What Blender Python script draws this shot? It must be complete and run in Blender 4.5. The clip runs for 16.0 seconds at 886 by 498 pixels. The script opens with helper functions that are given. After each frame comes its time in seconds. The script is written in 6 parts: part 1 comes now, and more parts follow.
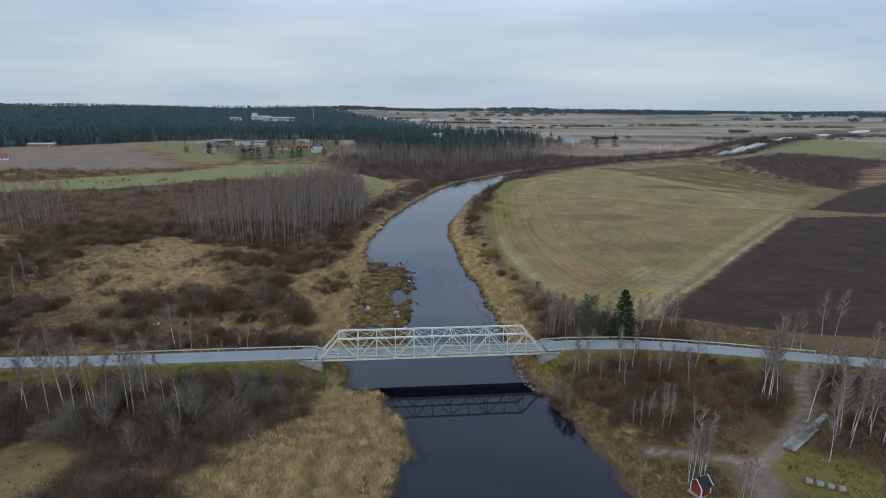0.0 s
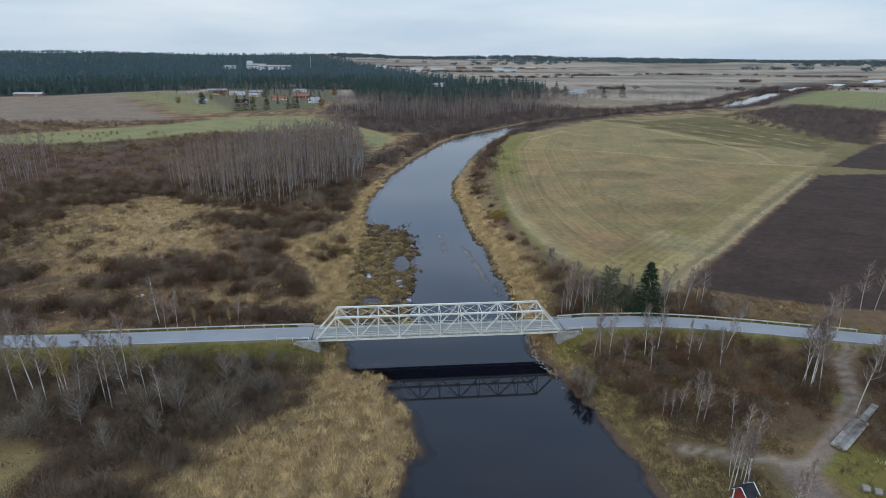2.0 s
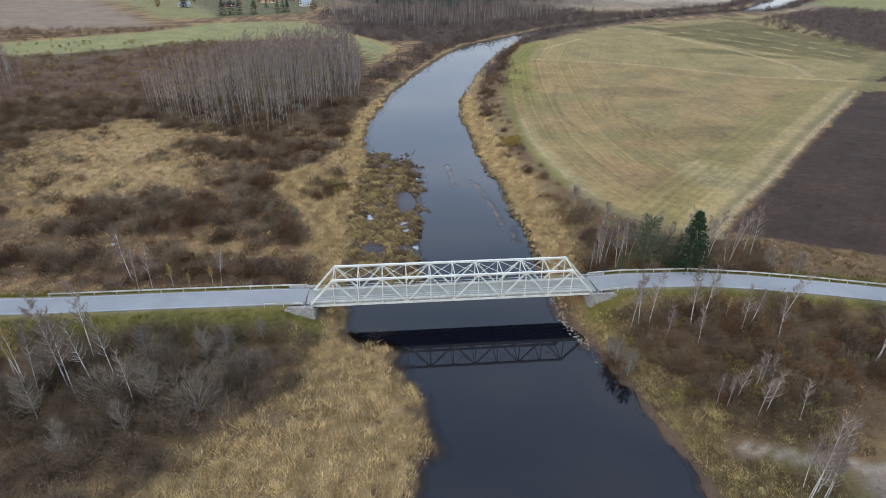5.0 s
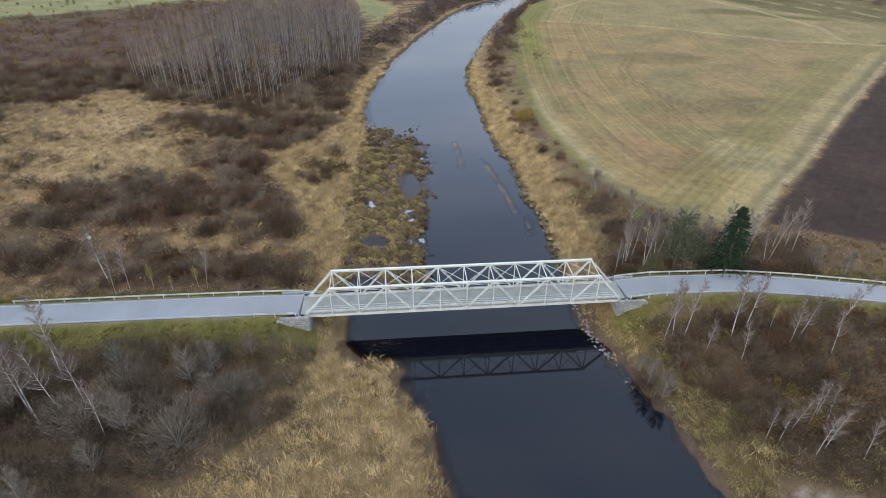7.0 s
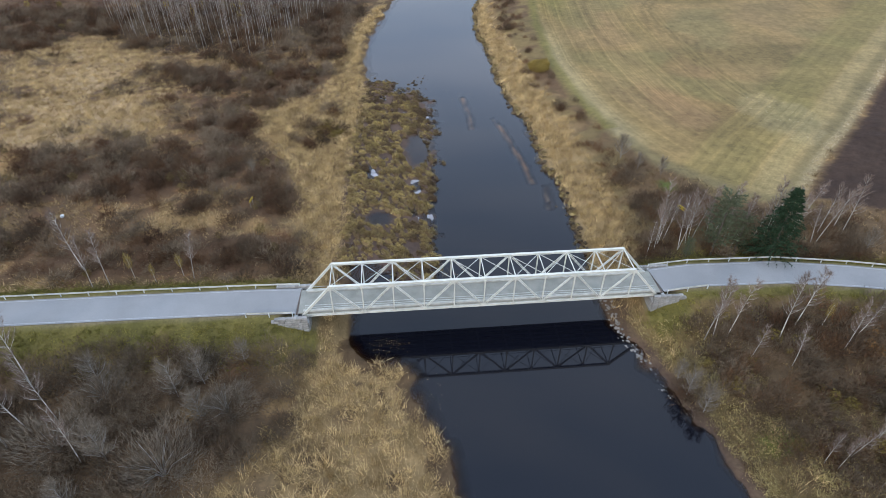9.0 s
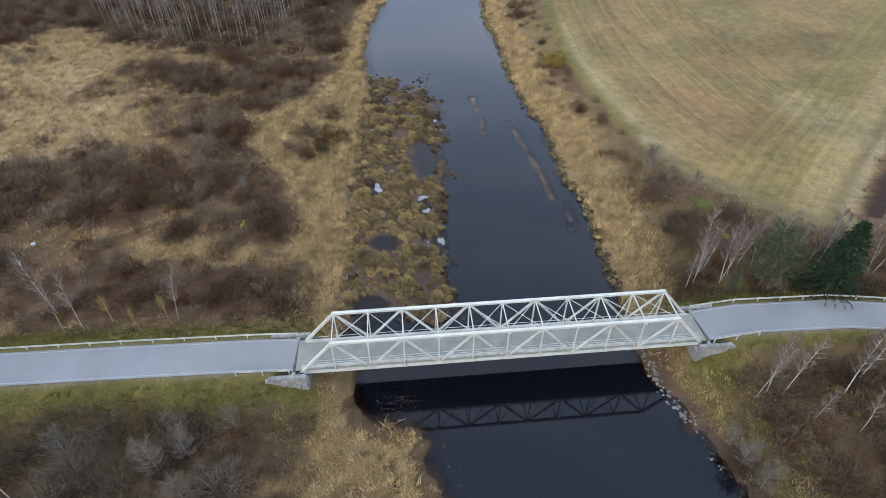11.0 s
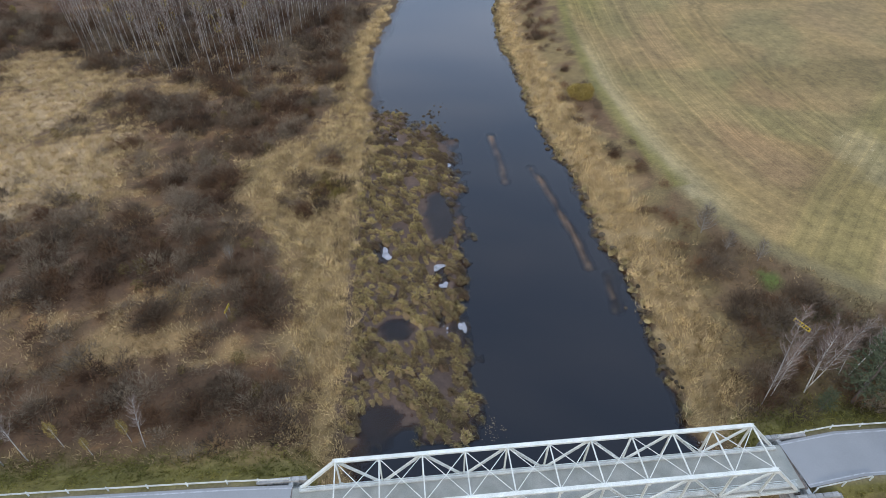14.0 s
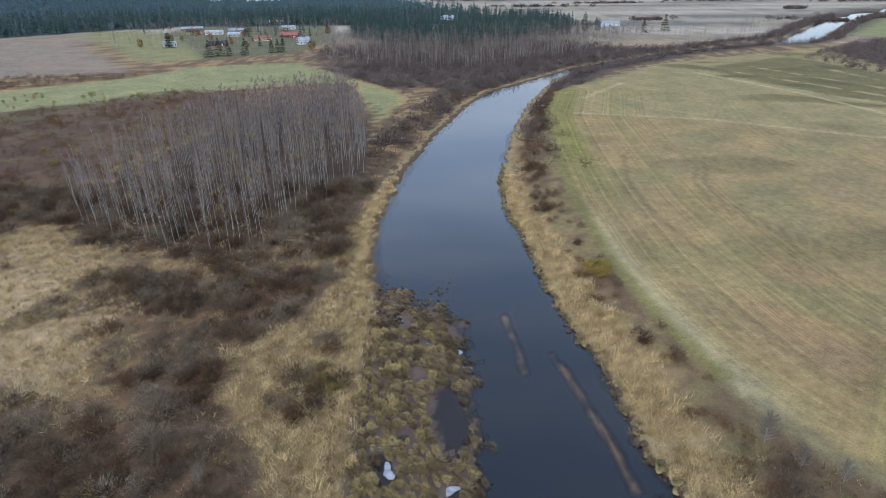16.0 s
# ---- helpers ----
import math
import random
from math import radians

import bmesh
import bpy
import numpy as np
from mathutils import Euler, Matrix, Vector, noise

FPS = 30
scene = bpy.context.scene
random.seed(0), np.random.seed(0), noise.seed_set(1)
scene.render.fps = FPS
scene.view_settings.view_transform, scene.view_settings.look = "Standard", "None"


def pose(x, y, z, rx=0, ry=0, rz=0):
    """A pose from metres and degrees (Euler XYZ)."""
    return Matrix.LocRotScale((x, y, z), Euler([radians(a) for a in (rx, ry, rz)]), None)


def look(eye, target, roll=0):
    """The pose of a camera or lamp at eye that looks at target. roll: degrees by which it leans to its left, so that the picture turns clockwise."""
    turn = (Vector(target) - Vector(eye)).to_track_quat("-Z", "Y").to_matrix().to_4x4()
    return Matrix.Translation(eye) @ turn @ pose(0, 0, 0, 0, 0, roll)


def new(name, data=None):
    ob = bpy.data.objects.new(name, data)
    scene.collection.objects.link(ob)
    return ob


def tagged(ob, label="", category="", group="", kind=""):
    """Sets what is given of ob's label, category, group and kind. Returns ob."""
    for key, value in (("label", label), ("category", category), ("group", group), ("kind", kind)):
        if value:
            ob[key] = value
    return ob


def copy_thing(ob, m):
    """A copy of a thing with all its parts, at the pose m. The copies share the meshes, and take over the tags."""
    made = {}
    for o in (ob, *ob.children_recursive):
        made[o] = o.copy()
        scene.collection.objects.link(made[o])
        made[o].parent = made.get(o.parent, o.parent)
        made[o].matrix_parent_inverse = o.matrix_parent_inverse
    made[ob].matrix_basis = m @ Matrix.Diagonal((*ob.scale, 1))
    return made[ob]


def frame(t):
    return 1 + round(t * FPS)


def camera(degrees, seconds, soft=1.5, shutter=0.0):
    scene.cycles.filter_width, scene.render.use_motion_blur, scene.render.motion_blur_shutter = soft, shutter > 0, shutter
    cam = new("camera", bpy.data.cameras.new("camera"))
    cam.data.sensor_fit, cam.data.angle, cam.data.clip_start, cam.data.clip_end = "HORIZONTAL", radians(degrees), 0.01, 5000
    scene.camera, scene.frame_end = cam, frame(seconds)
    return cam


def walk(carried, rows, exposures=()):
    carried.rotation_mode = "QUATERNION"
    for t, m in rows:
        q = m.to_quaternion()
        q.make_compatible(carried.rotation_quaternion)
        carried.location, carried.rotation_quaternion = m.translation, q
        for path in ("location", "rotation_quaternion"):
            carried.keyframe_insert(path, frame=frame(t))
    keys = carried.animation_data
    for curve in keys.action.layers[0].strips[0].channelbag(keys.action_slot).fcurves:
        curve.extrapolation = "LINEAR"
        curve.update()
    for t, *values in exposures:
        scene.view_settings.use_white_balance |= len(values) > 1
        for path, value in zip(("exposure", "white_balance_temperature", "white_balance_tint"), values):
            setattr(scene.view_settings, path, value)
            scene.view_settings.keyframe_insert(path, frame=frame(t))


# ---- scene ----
cam = camera(76.7, 16.0, 0.85)
PATH = [
    (0, (17.141, -123.712, 63.806), (17.328, -121.785, 63.304), 0.5),
    (0.5, (17.005, -120.388, 63.779), (17.191, -118.481, 63.204), 0.6),
    (1, (16.928, -116.853, 63.849), (17.11, -114.976, 63.186), 0.6),
    (1.5, (16.836, -113.196, 63.932), (17.019, -111.318, 63.267), 0.6),
    (2, (16.696, -109.552, 63.971), (16.879, -107.674, 63.305), 0.6),
    (2.5, (16.556, -106.033, 63.959), (16.739, -104.161, 63.279), 0.6),
    (3, (16.466, -102.603, 63.965), (16.646, -100.748, 63.239), 0.5),
    (3.5, (16.374, -99.149, 64.03), (16.551, -97.318, 63.243), 0.5),
    (4, (16.221, -95.719, 64.061), (16.396, -93.917, 63.212), 0.5),
    (4.5, (16.088, -92.288, 64.064), (16.262, -90.515, 63.157), 0.5),
    (7, (15.818, -74.8, 64.216), (15.978, -73.117, 63.148), 0.5),
    (7.5, (15.61, -71.408, 64.183), (15.767, -69.749, 63.077), 0.3),
    (8, (15.379, -67.962, 64.171), (15.531, -66.34, 63.01), 0.3),
    (8.5, (15.151, -64.431, 64.218), (15.302, -62.844, 63.01), 0.4),
    (11, (14.114, -46.688, 64.759), (14.257, -45.179, 63.453), 0.1),
    (11.5, (13.959, -43.071, 64.786), (14.1, -41.568, 63.474), 0.0),
    (12, (13.774, -39.465, 64.812), (13.915, -37.969, 63.491), -0.0),
    (12.5, (13.528, -35.931, 64.857), (13.667, -34.441, 63.53), -0.1),
    (13, (13.291, -32.467, 64.865), (13.431, -30.976, 63.54), -0.0),
    (13.5, (13.01, -29.086, 64.825), (13.152, -27.591, 63.504), 0.2),
    (14, (12.788, -25.553, 64.725), (12.93, -24.049, 63.415), 0.1),
    (14.5, (12.69, -21.93, 64.595), (12.835, -20.401, 63.313), 0.2),
    (15, (12.652, -18.208, 64.521), (12.802, -16.614, 63.323), 0.2),
    (15.5, (12.572, -14.503, 64.453), (12.729, -12.804, 63.409), 0.2),
    (16, (12.44, -10.945, 64.38), (12.604, -9.153, 63.506), -0.2),
]
EXPOSURE = [(0, -0.40, 6250, 8), (1.5, -0.18, 6250, 8), (2.5, -0.14, 6250, 9), (3.5, 0.08, 6300, 10), (4.5, 0.27, 6600, 11), (8.5, 0.32, 6600, 12), (12.5, 0.24, 6600, 12), (14, 0.26, 6500, 12), (14.5, 0.38, 6350, 11), (15.2, 0.42, 6250, 11), (16, 0.30, 6050, 10)]
walk(cam, [(t, look(eye, target, roll)) for t, eye, target, roll in PATH], EXPOSURE)

# ---- world and sun ----
SUN_EL, SUN_AZ = radians(24), radians(215)
world = bpy.data.worlds.new("sky")
scene.world = world
world.use_nodes = True
wn, wl = world.node_tree.nodes, world.node_tree.links
wn.clear()
w_out = wn.new("ShaderNodeOutputWorld")
w_bg = wn.new("ShaderNodeBackground")
w_bg.inputs["Strength"].default_value = 1.0
sky = wn.new("ShaderNodeTexSky")
sky.sky_type = "NISHITA"
sky.sun_disc = False
sky.sun_elevation, sky.sun_rotation = SUN_EL, SUN_AZ
sky_gain = wn.new("ShaderNodeVectorMath")
sky_gain.operation = "SCALE"
sky_gain.inputs["Scale"].default_value = 0.10
wl.new(sky.outputs[0], sky_gain.inputs[0])
w_co = wn.new("ShaderNodeTexCoord")
w_map = wn.new("ShaderNodeMapping")
w_map.inputs["Scale"].default_value = (1.2, 1.2, 7.0)
wl.new(w_co.outputs["Generated"], w_map.inputs[0])
w_noise = wn.new("ShaderNodeTexNoise")
w_noise.inputs["Scale"].default_value = 1.7
w_noise.inputs["Detail"].default_value = 6
wl.new(w_map.outputs[0], w_noise.inputs["Vector"])
cloud = wn.new("ShaderNodeValToRGB")
cloud.color_ramp.elements[0].position = 0.36
cloud.color_ramp.elements[0].color = (0.60, 0.73, 0.89, 1)
cloud.color_ramp.elements[1].position = 0.66
cloud.color_ramp.elements[1].color = (0.88, 0.945, 1.025, 1)
wl.new(w_noise.outputs[0], cloud.inputs[0])
w_mix = wn.new("ShaderNodeMix")
w_mix.data_type = "RGBA"
w_mix.inputs[0].default_value = 0.86
wl.new(sky_gain.outputs[0], w_mix.inputs[6])
wl.new(cloud.outputs[0], w_mix.inputs[7])
# an overcast dome is brightest overhead
w_sep = wn.new("ShaderNodeSeparateXYZ")
wl.new(w_co.outputs["Generated"], w_sep.inputs[0])
w_up = wn.new("ShaderNodeValToRGB")
w_up.color_ramp.elements[0].position, w_up.color_ramp.elements[0].color = 0.12, (1, 1, 1, 1)
w_up.color_ramp.elements[1].position, w_up.color_ramp.elements[1].color = 0.36, (1.47, 1.62, 1.88, 1)
wl.new(w_sep.outputs[2], w_up.inputs[0])
w_dome = wn.new("ShaderNodeMix")
w_dome.data_type, w_dome.blend_type = "RGBA", "MULTIPLY"
w_dome.inputs[0].default_value = 1.0
wl.new(w_mix.outputs[2], w_dome.inputs[6])
wl.new(w_up.outputs[0], w_dome.inputs[7])
wl.new(w_dome.outputs[2], w_bg.inputs["Color"])
wl.new(w_bg.outputs[0], w_out.inputs["Surface"])

sun_data = bpy.data.lights.new("sun", "SUN")
sun_data.energy, sun_data.angle, sun_data.color = 1.1, radians(9), (1.0, 0.90, 0.76)
sun = new("sun", sun_data)
sun_dir = Vector((math.sin(SUN_AZ) * math.cos(SUN_EL), math.cos(SUN_AZ) * math.cos(SUN_EL), math.sin(SUN_EL)))
sun.matrix_world = look(sun_dir * 300, (0, 0, 0))



# ---- materials ----
def mat_new(name):
    m = bpy.data.materials.new(name)
    m.use_nodes = True
    n, l = m.node_tree.nodes, m.node_tree.links
    return m, n, l, n["Principled BSDF"]


def noise_node(n, l, scale, detail=4.0, vec=None, rough=0.55):
    t = n.new("ShaderNodeTexNoise")
    t.inputs["Scale"].default_value, t.inputs["Detail"].default_value, t.inputs["Roughness"].default_value = scale, detail, rough
    if vec is not None:
        l.new(vec, t.inputs["Vector"])
    return t


def ramp_node(n, l, fac, stops):
    r = n.new("ShaderNodeValToRGB")
    e = r.color_ramp.elements
    while len(e) < len(stops):
        e.new(0.5)
    for k, (p, c) in zip(e, stops):
        k.position, k.color = p, (*c, 1)
    l.new(fac, r.inputs[0])
    return r


def mix_node(n, l, kind, fac, a, b):
    m = n.new("ShaderNodeMix")
    m.data_type, m.blend_type = "RGBA", kind
    for sock, v in ((m.inputs[0], fac), (m.inputs[6], a), (m.inputs[7], b)):
        if isinstance(v, (int, float)):
            sock.default_value = v
        elif isinstance(v, tuple):
            sock.default_value = (*v, 1)
        else:
            l.new(v, sock)
    return m.outputs[2]


def bump_node(n, l, height, strength, dist, bsdf):
    b = n.new("ShaderNodeBump")
    b.inputs["Strength"].default_value, b.inputs["Distance"].default_value = strength, dist
    l.new(height, b.inputs["Height"])
    l.new(b.outputs[0], bsdf.inputs["Normal"])


def surface(name, c1, c2, scale=2.0, rough=0.8, metal=0.0, fine=30.0, bump=0.3, dist=0.02, rand=0.0, spec=0.3):
    """A two-scale mottled surface; rand: brightness differences from object to object."""
    m, n, l, p = mat_new(name)
    co = n.new("ShaderNodeTexCoord").outputs["Object"]
    big, small = noise_node(n, l, scale, 5, co), noise_node(n, l, fine, 4, co)
    col = ramp_node(n, l, big.outputs[0], [(0.32, c1), (0.68, c2)]).outputs[0]
    grain = ramp_node(n, l, small.outputs[0], [(0.3, (0.72, 0.72, 0.72)), (0.7, (1.12, 1.12, 1.12))]).outputs[0]
    col = mix_node(n, l, "MULTIPLY", 0.8, col, grain)
    if rand:
        info = n.new("ShaderNodeObjectInfo").outputs["Random"]
        col = mix_node(n, l, "MULTIPLY", 1.0, col, ramp_node(n, l, info, [(0, (1 - rand,) * 3), (1, (1 + rand,) * 3)]).outputs[0])
    l.new(col, p.inputs["Base Color"])
    p.inputs["Roughness"].default_value, p.inputs["Metallic"].default_value = rough, metal
    p.inputs["Specular IOR Level"].default_value = spec
    if bump:
        bump_node(n, l, small.outputs[0], bump, dist, p)
    return m


def plant(name, dark, light, rough=0.9, spread=0.35):
    """Twigs and blades: each clump has its own tint, each piece its own brightness."""
    m, n, l, p = mat_new(name)
    a = n.new("ShaderNodeAttribute")
    a.attribute_name = "tint"
    col = ramp_node(n, l, a.outputs["Fac"], [(0.0, dark), (1.0, light)]).outputs[0]
    isl = n.new("ShaderNodeNewGeometry").outputs["Random Per Island"]
    col = mix_node(n, l, "MULTIPLY", 1.0, col, ramp_node(n, l, isl, [(0, (1 - spread,) * 3), (1, (1 + spread,) * 3)]).outputs[0])
    l.new(col, p.inputs["Base Color"])
    p.inputs["Roughness"].default_value = rough
    p.inputs["Specular IOR Level"].default_value = 0.15
    return m


def ground_material():
    m, n, l, p = mat_new("land")
    co = n.new("ShaderNodeTexCoord").outputs["Object"]
    a = n.new("ShaderNodeAttribute")
    a.attribute_name = "cover"
    rows = n.new("ShaderNodeAttribute")
    rows.attribute_name = "rows"
    crop = n.new("ShaderNodeAttribute")
    crop.attribute_name = "crop"
    col = a.outputs["Color"]
    big, mid, fine = noise_node(n, l, 0.06, 5, co), noise_node(n, l, 0.5, 6, co, 0.65), noise_node(n, l, 3.0, 5, co, 0.7)
    col = mix_node(n, l, "MULTIPLY", 0.7, col, ramp_node(n, l, big.outputs[0], [(0.3, (0.72, 0.74, 0.76)), (0.7, (1.2, 1.16, 1.1))]).outputs[0])
    col = mix_node(n, l, "MULTIPLY", 0.8, col, ramp_node(n, l, mid.outputs[0], [(0.3, (0.66, 0.66, 0.68)), (0.7, (1.25, 1.22, 1.18))]).outputs[0])
    col = mix_node(n, l, "MULTIPLY", 0.7, col, ramp_node(n, l, fine.outputs[0], [(0.3, (0.6, 0.6, 0.6)), (0.7, (1.3, 1.3, 1.3))]).outputs[0])
    # drill rows and tractor lanes follow the field's edge
    mul = n.new("ShaderNodeMath")
    mul.operation = "MULTIPLY"
    mul.inputs[1].default_value = 1.0
    l.new(rows.outputs["Fac"], mul.inputs[0])
    comb = n.new("ShaderNodeCombineXYZ")
    l.new(mul.outputs[0], comb.inputs[0])
    lane = noise_node(n, l, 0.62, 3, comb.outputs[0], 0.75)
    broad = noise_node(n, l, 0.07, 2, comb.outputs[0], 0.5)
    streak = ramp_node(n, l, lane.outputs[0], [(0.32, (0.70, 0.70, 0.63)), (0.5, (1.0, 1.0, 1.0)), (0.66, (1.36, 1.31, 1.22))]).outputs[0]
    tone = ramp_node(n, l, broad.outputs[0], [(0.36, (0.88, 0.92, 0.82)), (0.62, (1.10, 1.04, 0.98))]).outputs[0]
    streak = mix_node(n, l, "MULTIPLY", 1.0, streak, tone)
    patch = noise_node(n, l, 0.02, 4, co)
    fade = n.new("ShaderNodeMath")
    fade.operation = "MULTIPLY"
    l.new(ramp_node(n, l, patch.outputs[0], [(0.3, (0.35,) * 3), (0.65, (1.0,) * 3)]).outputs[0], fade.inputs[0])
    l.new(crop.outputs["Fac"], fade.inputs[1])
    col = mix_node(n, l, "MULTIPLY", fade.outputs[0], col, streak)
    l.new(col, p.inputs["Base Color"])
    p.inputs["Roughness"].default_value = 0.95
    p.inputs["Specular IOR Level"].default_value = 0.1
    bump_node(n, l, fine.outputs[0], 0.5, 0.12, p)
    return m


def water_material():
    m, n, l, p = mat_new("river_water")
    out = n["Material Output"]
    co = n.new("ShaderNodeTexCoord").outputs["Object"]
    d = n.new("ShaderNodeAttribute")
    d.attribute_name = "depth"
    ripple = noise_node(n, l, 2.2, 3, co)
    calm = noise_node(n, l, 0.05, 3, co)
    gate = n.new("ShaderNodeMath")
    gate.operation = "MULTIPLY"
    l.new(ripple.outputs[0], gate.inputs[0])
    l.new(ramp_node(n, l, calm.outputs[0], [(0.4, (0.15,) * 3), (0.7, (1.0,) * 3)]).outputs[0], gate.inputs[1])
    p.inputs["Base Color"].default_value = (0.0042, 0.0046, 0.0075, 1)
    p.inputs["Roughness"].default_value = 0.04
    p.inputs["IOR"].default_value = 1.35
    bump_node(n, l, gate.outputs[0], 0.12, 0.02, p)
    clear = n.new("ShaderNodeBsdfTransparent")
    clear.inputs[0].default_value = (0.70, 0.56, 0.42, 1)
    gloss = n.new("ShaderNodeBsdfGlossy")
    gloss.inputs["Roughness"].default_value = 0.03
    fr = n.new("ShaderNodeFresnel")
    fr.inputs[0].default_value = 1.33
    shallow = n.new("ShaderNodeMixShader")
    l.new(fr.outputs[0], shallow.inputs[0])
    l.new(clear.outputs[0], shallow.inputs[1])
    l.new(gloss.outputs[0], shallow.inputs[2])
    mix = n.new("ShaderNodeMixShader")
    l.new(ramp_node(n, l, d.outputs["Fac"], [(0.05, (0,) * 3), (0.75, (1,) * 3)]).outputs[0], mix.inputs[0])
    l.new(shallow.outputs[0], mix.inputs[1])
    l.new(p.outputs[0], mix.inputs[2])
    l.new(mix.outputs[0], out.inputs["Surface"])
    return m


M_LAND, M_WATER = ground_material(), water_material()
M_STEEL = surface("painted_steel", (0.52, 0.515, 0.445), (0.665, 0.65, 0.57), 0.8, 0.55, 0, 9, 0.1)
M_STEEL_OLD = surface("weathered_paint", (0.42, 0.45, 0.42), (0.62, 0.64, 0.60), 1.5, 0.7, 0, 7, 0.15)
M_DECK = surface("bridge_deck_planks", (0.215, 0.214, 0.180), (0.295, 0.288, 0.248), 0.6, 0.85, 0, 12, 0.3)
M_KERB = surface("concrete_kerb", (0.34, 0.34, 0.30), (0.54, 0.53, 0.47), 0.9, 0.9, 0, 8, 0.4)
M_ASPHALT = surface("old_asphalt", (0.225, 0.223, 0.217), (0.275, 0.272, 0.264), 0.12, 0.92, 0, 40, 0.1)
M_LINE = surface("road_paint", (0.26, 0.26, 0.255), (0.40, 0.40, 0.39), 2, 0.7, 0, 12, 0.1)
M_GRANITE = surface("granite_block", (0.20, 0.195, 0.18), (0.36, 0.345, 0.315), 1.2, 0.9, 0, 10, 0.6, 0.05, 0.2)
M_CONCRETE = surface("grey_concrete", (0.30, 0.31, 0.29), (0.44, 0.44, 0.41), 0.8, 0.9, 0, 9, 0.3)
M_STONE = surface("river_stone", (0.13, 0.115, 0.097), (0.30, 0.272, 0.238), 1.1, 0.85, 0, 7, 0.6, 0.05, 0.3)
M_STONE_WET = surface("wet_stone", (0.035, 0.026, 0.017), (0.105, 0.076, 0.046), 1.1, 0.95, 0, 7, 0.9, 0.08, 0.4, 0.08)
M_BARK = surface("birch_bark", (0.24, 0.22, 0.19), (0.68, 0.64, 0.57), 1.4, 0.85, 0, 6, 0.3, 0.02, 0.2)
M_BARK_DARK = surface("dark_bark", (0.07, 0.055, 0.045), (0.15, 0.12, 0.10), 2, 0.9, 0, 9, 0.5)
M_BARK_GREY = surface("dry_grey_wood", (0.22, 0.205, 0.185), (0.38, 0.355, 0.32), 2, 0.9, 0, 9, 0.3)
M_TWIG = plant("birch_twigs", (0.112, 0.080, 0.064), (0.245, 0.180, 0.142))
M_SCRUB = plant("willow_scrub_twigs", (0.060, 0.041, 0.026), (0.150, 0.100, 0.060), 0.9, 0.25)
M_SCRUB_GREY = plant("grey_brush_twigs", (0.074, 0.053, 0.034), (0.195, 0.145, 0.096), 0.9, 0.28)
M_SCRUB_RED = plant("red_brown_brush", (0.066, 0.036, 0.020), (0.175, 0.096, 0.048), 0.9, 0.28)
M_SCRUB_FAR = plant("purple_grey_brush", (0.060, 0.045, 0.039), (0.140, 0.104, 0.089), 0.9, 0.25)
M_LEAF_YEL = plant("yellowing_leaves", (0.125, 0.094, 0.027), (0.290, 0.205, 0.055))
M_LEAF_OLIVE = plant("olive_brown_leaves", (0.095, 0.066, 0.026), (0.24, 0.165, 0.055))
M_LEAF_RUST = plant("rust_leaves", (0.110, 0.060, 0.026), (0.225, 0.122, 0.046))
M_REED = plant("dry_reed", (0.170, 0.110, 0.047), (0.70, 0.510, 0.252), 0.9, 0.4)
M_SEDGE = plant("tussock_sedge", (0.120, 0.086, 0.052), (0.42, 0.335, 0.140), 0.9, 0.4)
M_GRASS = plant("bank_grass", (0.075, 0.074, 0.017), (0.26, 0.215, 0.055), 0.9, 0.3)
M_SPRUCE = plant("spruce_needles", (0.012, 0.026, 0.014), (0.030, 0.055, 0.024))
M_PINE = plant("pine_needles", (0.031, 0.050, 0.043), (0.050, 0.074, 0.060), 0.9, 0.15)
M_DRY = plant("withered_grass", (0.18, 0.118, 0.054), (0.54, 0.385, 0.198), 0.9, 0.3)
M_HERB = plant("withered_herbs", (0.075, 0.046, 0.026), (0.20, 0.135, 0.065), 0.9, 0.35)
M_PALE = plant("pale_margin_grass", (0.33, 0.26, 0.15), (0.60, 0.49, 0.32), 0.9, 0.25)
M_ALDER = plant("grey_alder_twigs", (0.115, 0.090, 0.064), (0.215, 0.172, 0.126))
M_PINE_NEAR = plant("young_pine_needles", (0.045, 0.058, 0.030), (0.105, 0.115, 0.066), 0.9, 0.3)
M_PLANK = surface("weathered_planks", (0.15, 0.13, 0.105), (0.30, 0.27, 0.225), 0.8, 0.9, 0, 9, 0.3, 0.02, 0.25)
M_BARK_GROVE = surface("grove_bark", (0.18, 0.16, 0.14), (0.49, 0.45, 0.39), 1.4, 0.85, 0, 6, 0.3, 0.02, 0.2)
M_MOUND = plant("sedge_mounds", (0.140, 0.100, 0.058), (0.47, 0.365, 0.150), 0.9, 0.45)
M_POOL_GLEAM = surface("pool_sky_gleam", (0.20, 0.185, 0.185), (0.40, 0.375, 0.375), 0.8, 0.15, 0, 5, 0.1)
# bluish base colour paints distance haze onto the far woods
M_HAZED_WOOD = plant("hazed_conifers", (0.056, 0.086, 0.090), (0.074, 0.107, 0.110), 0.9, 0.15)


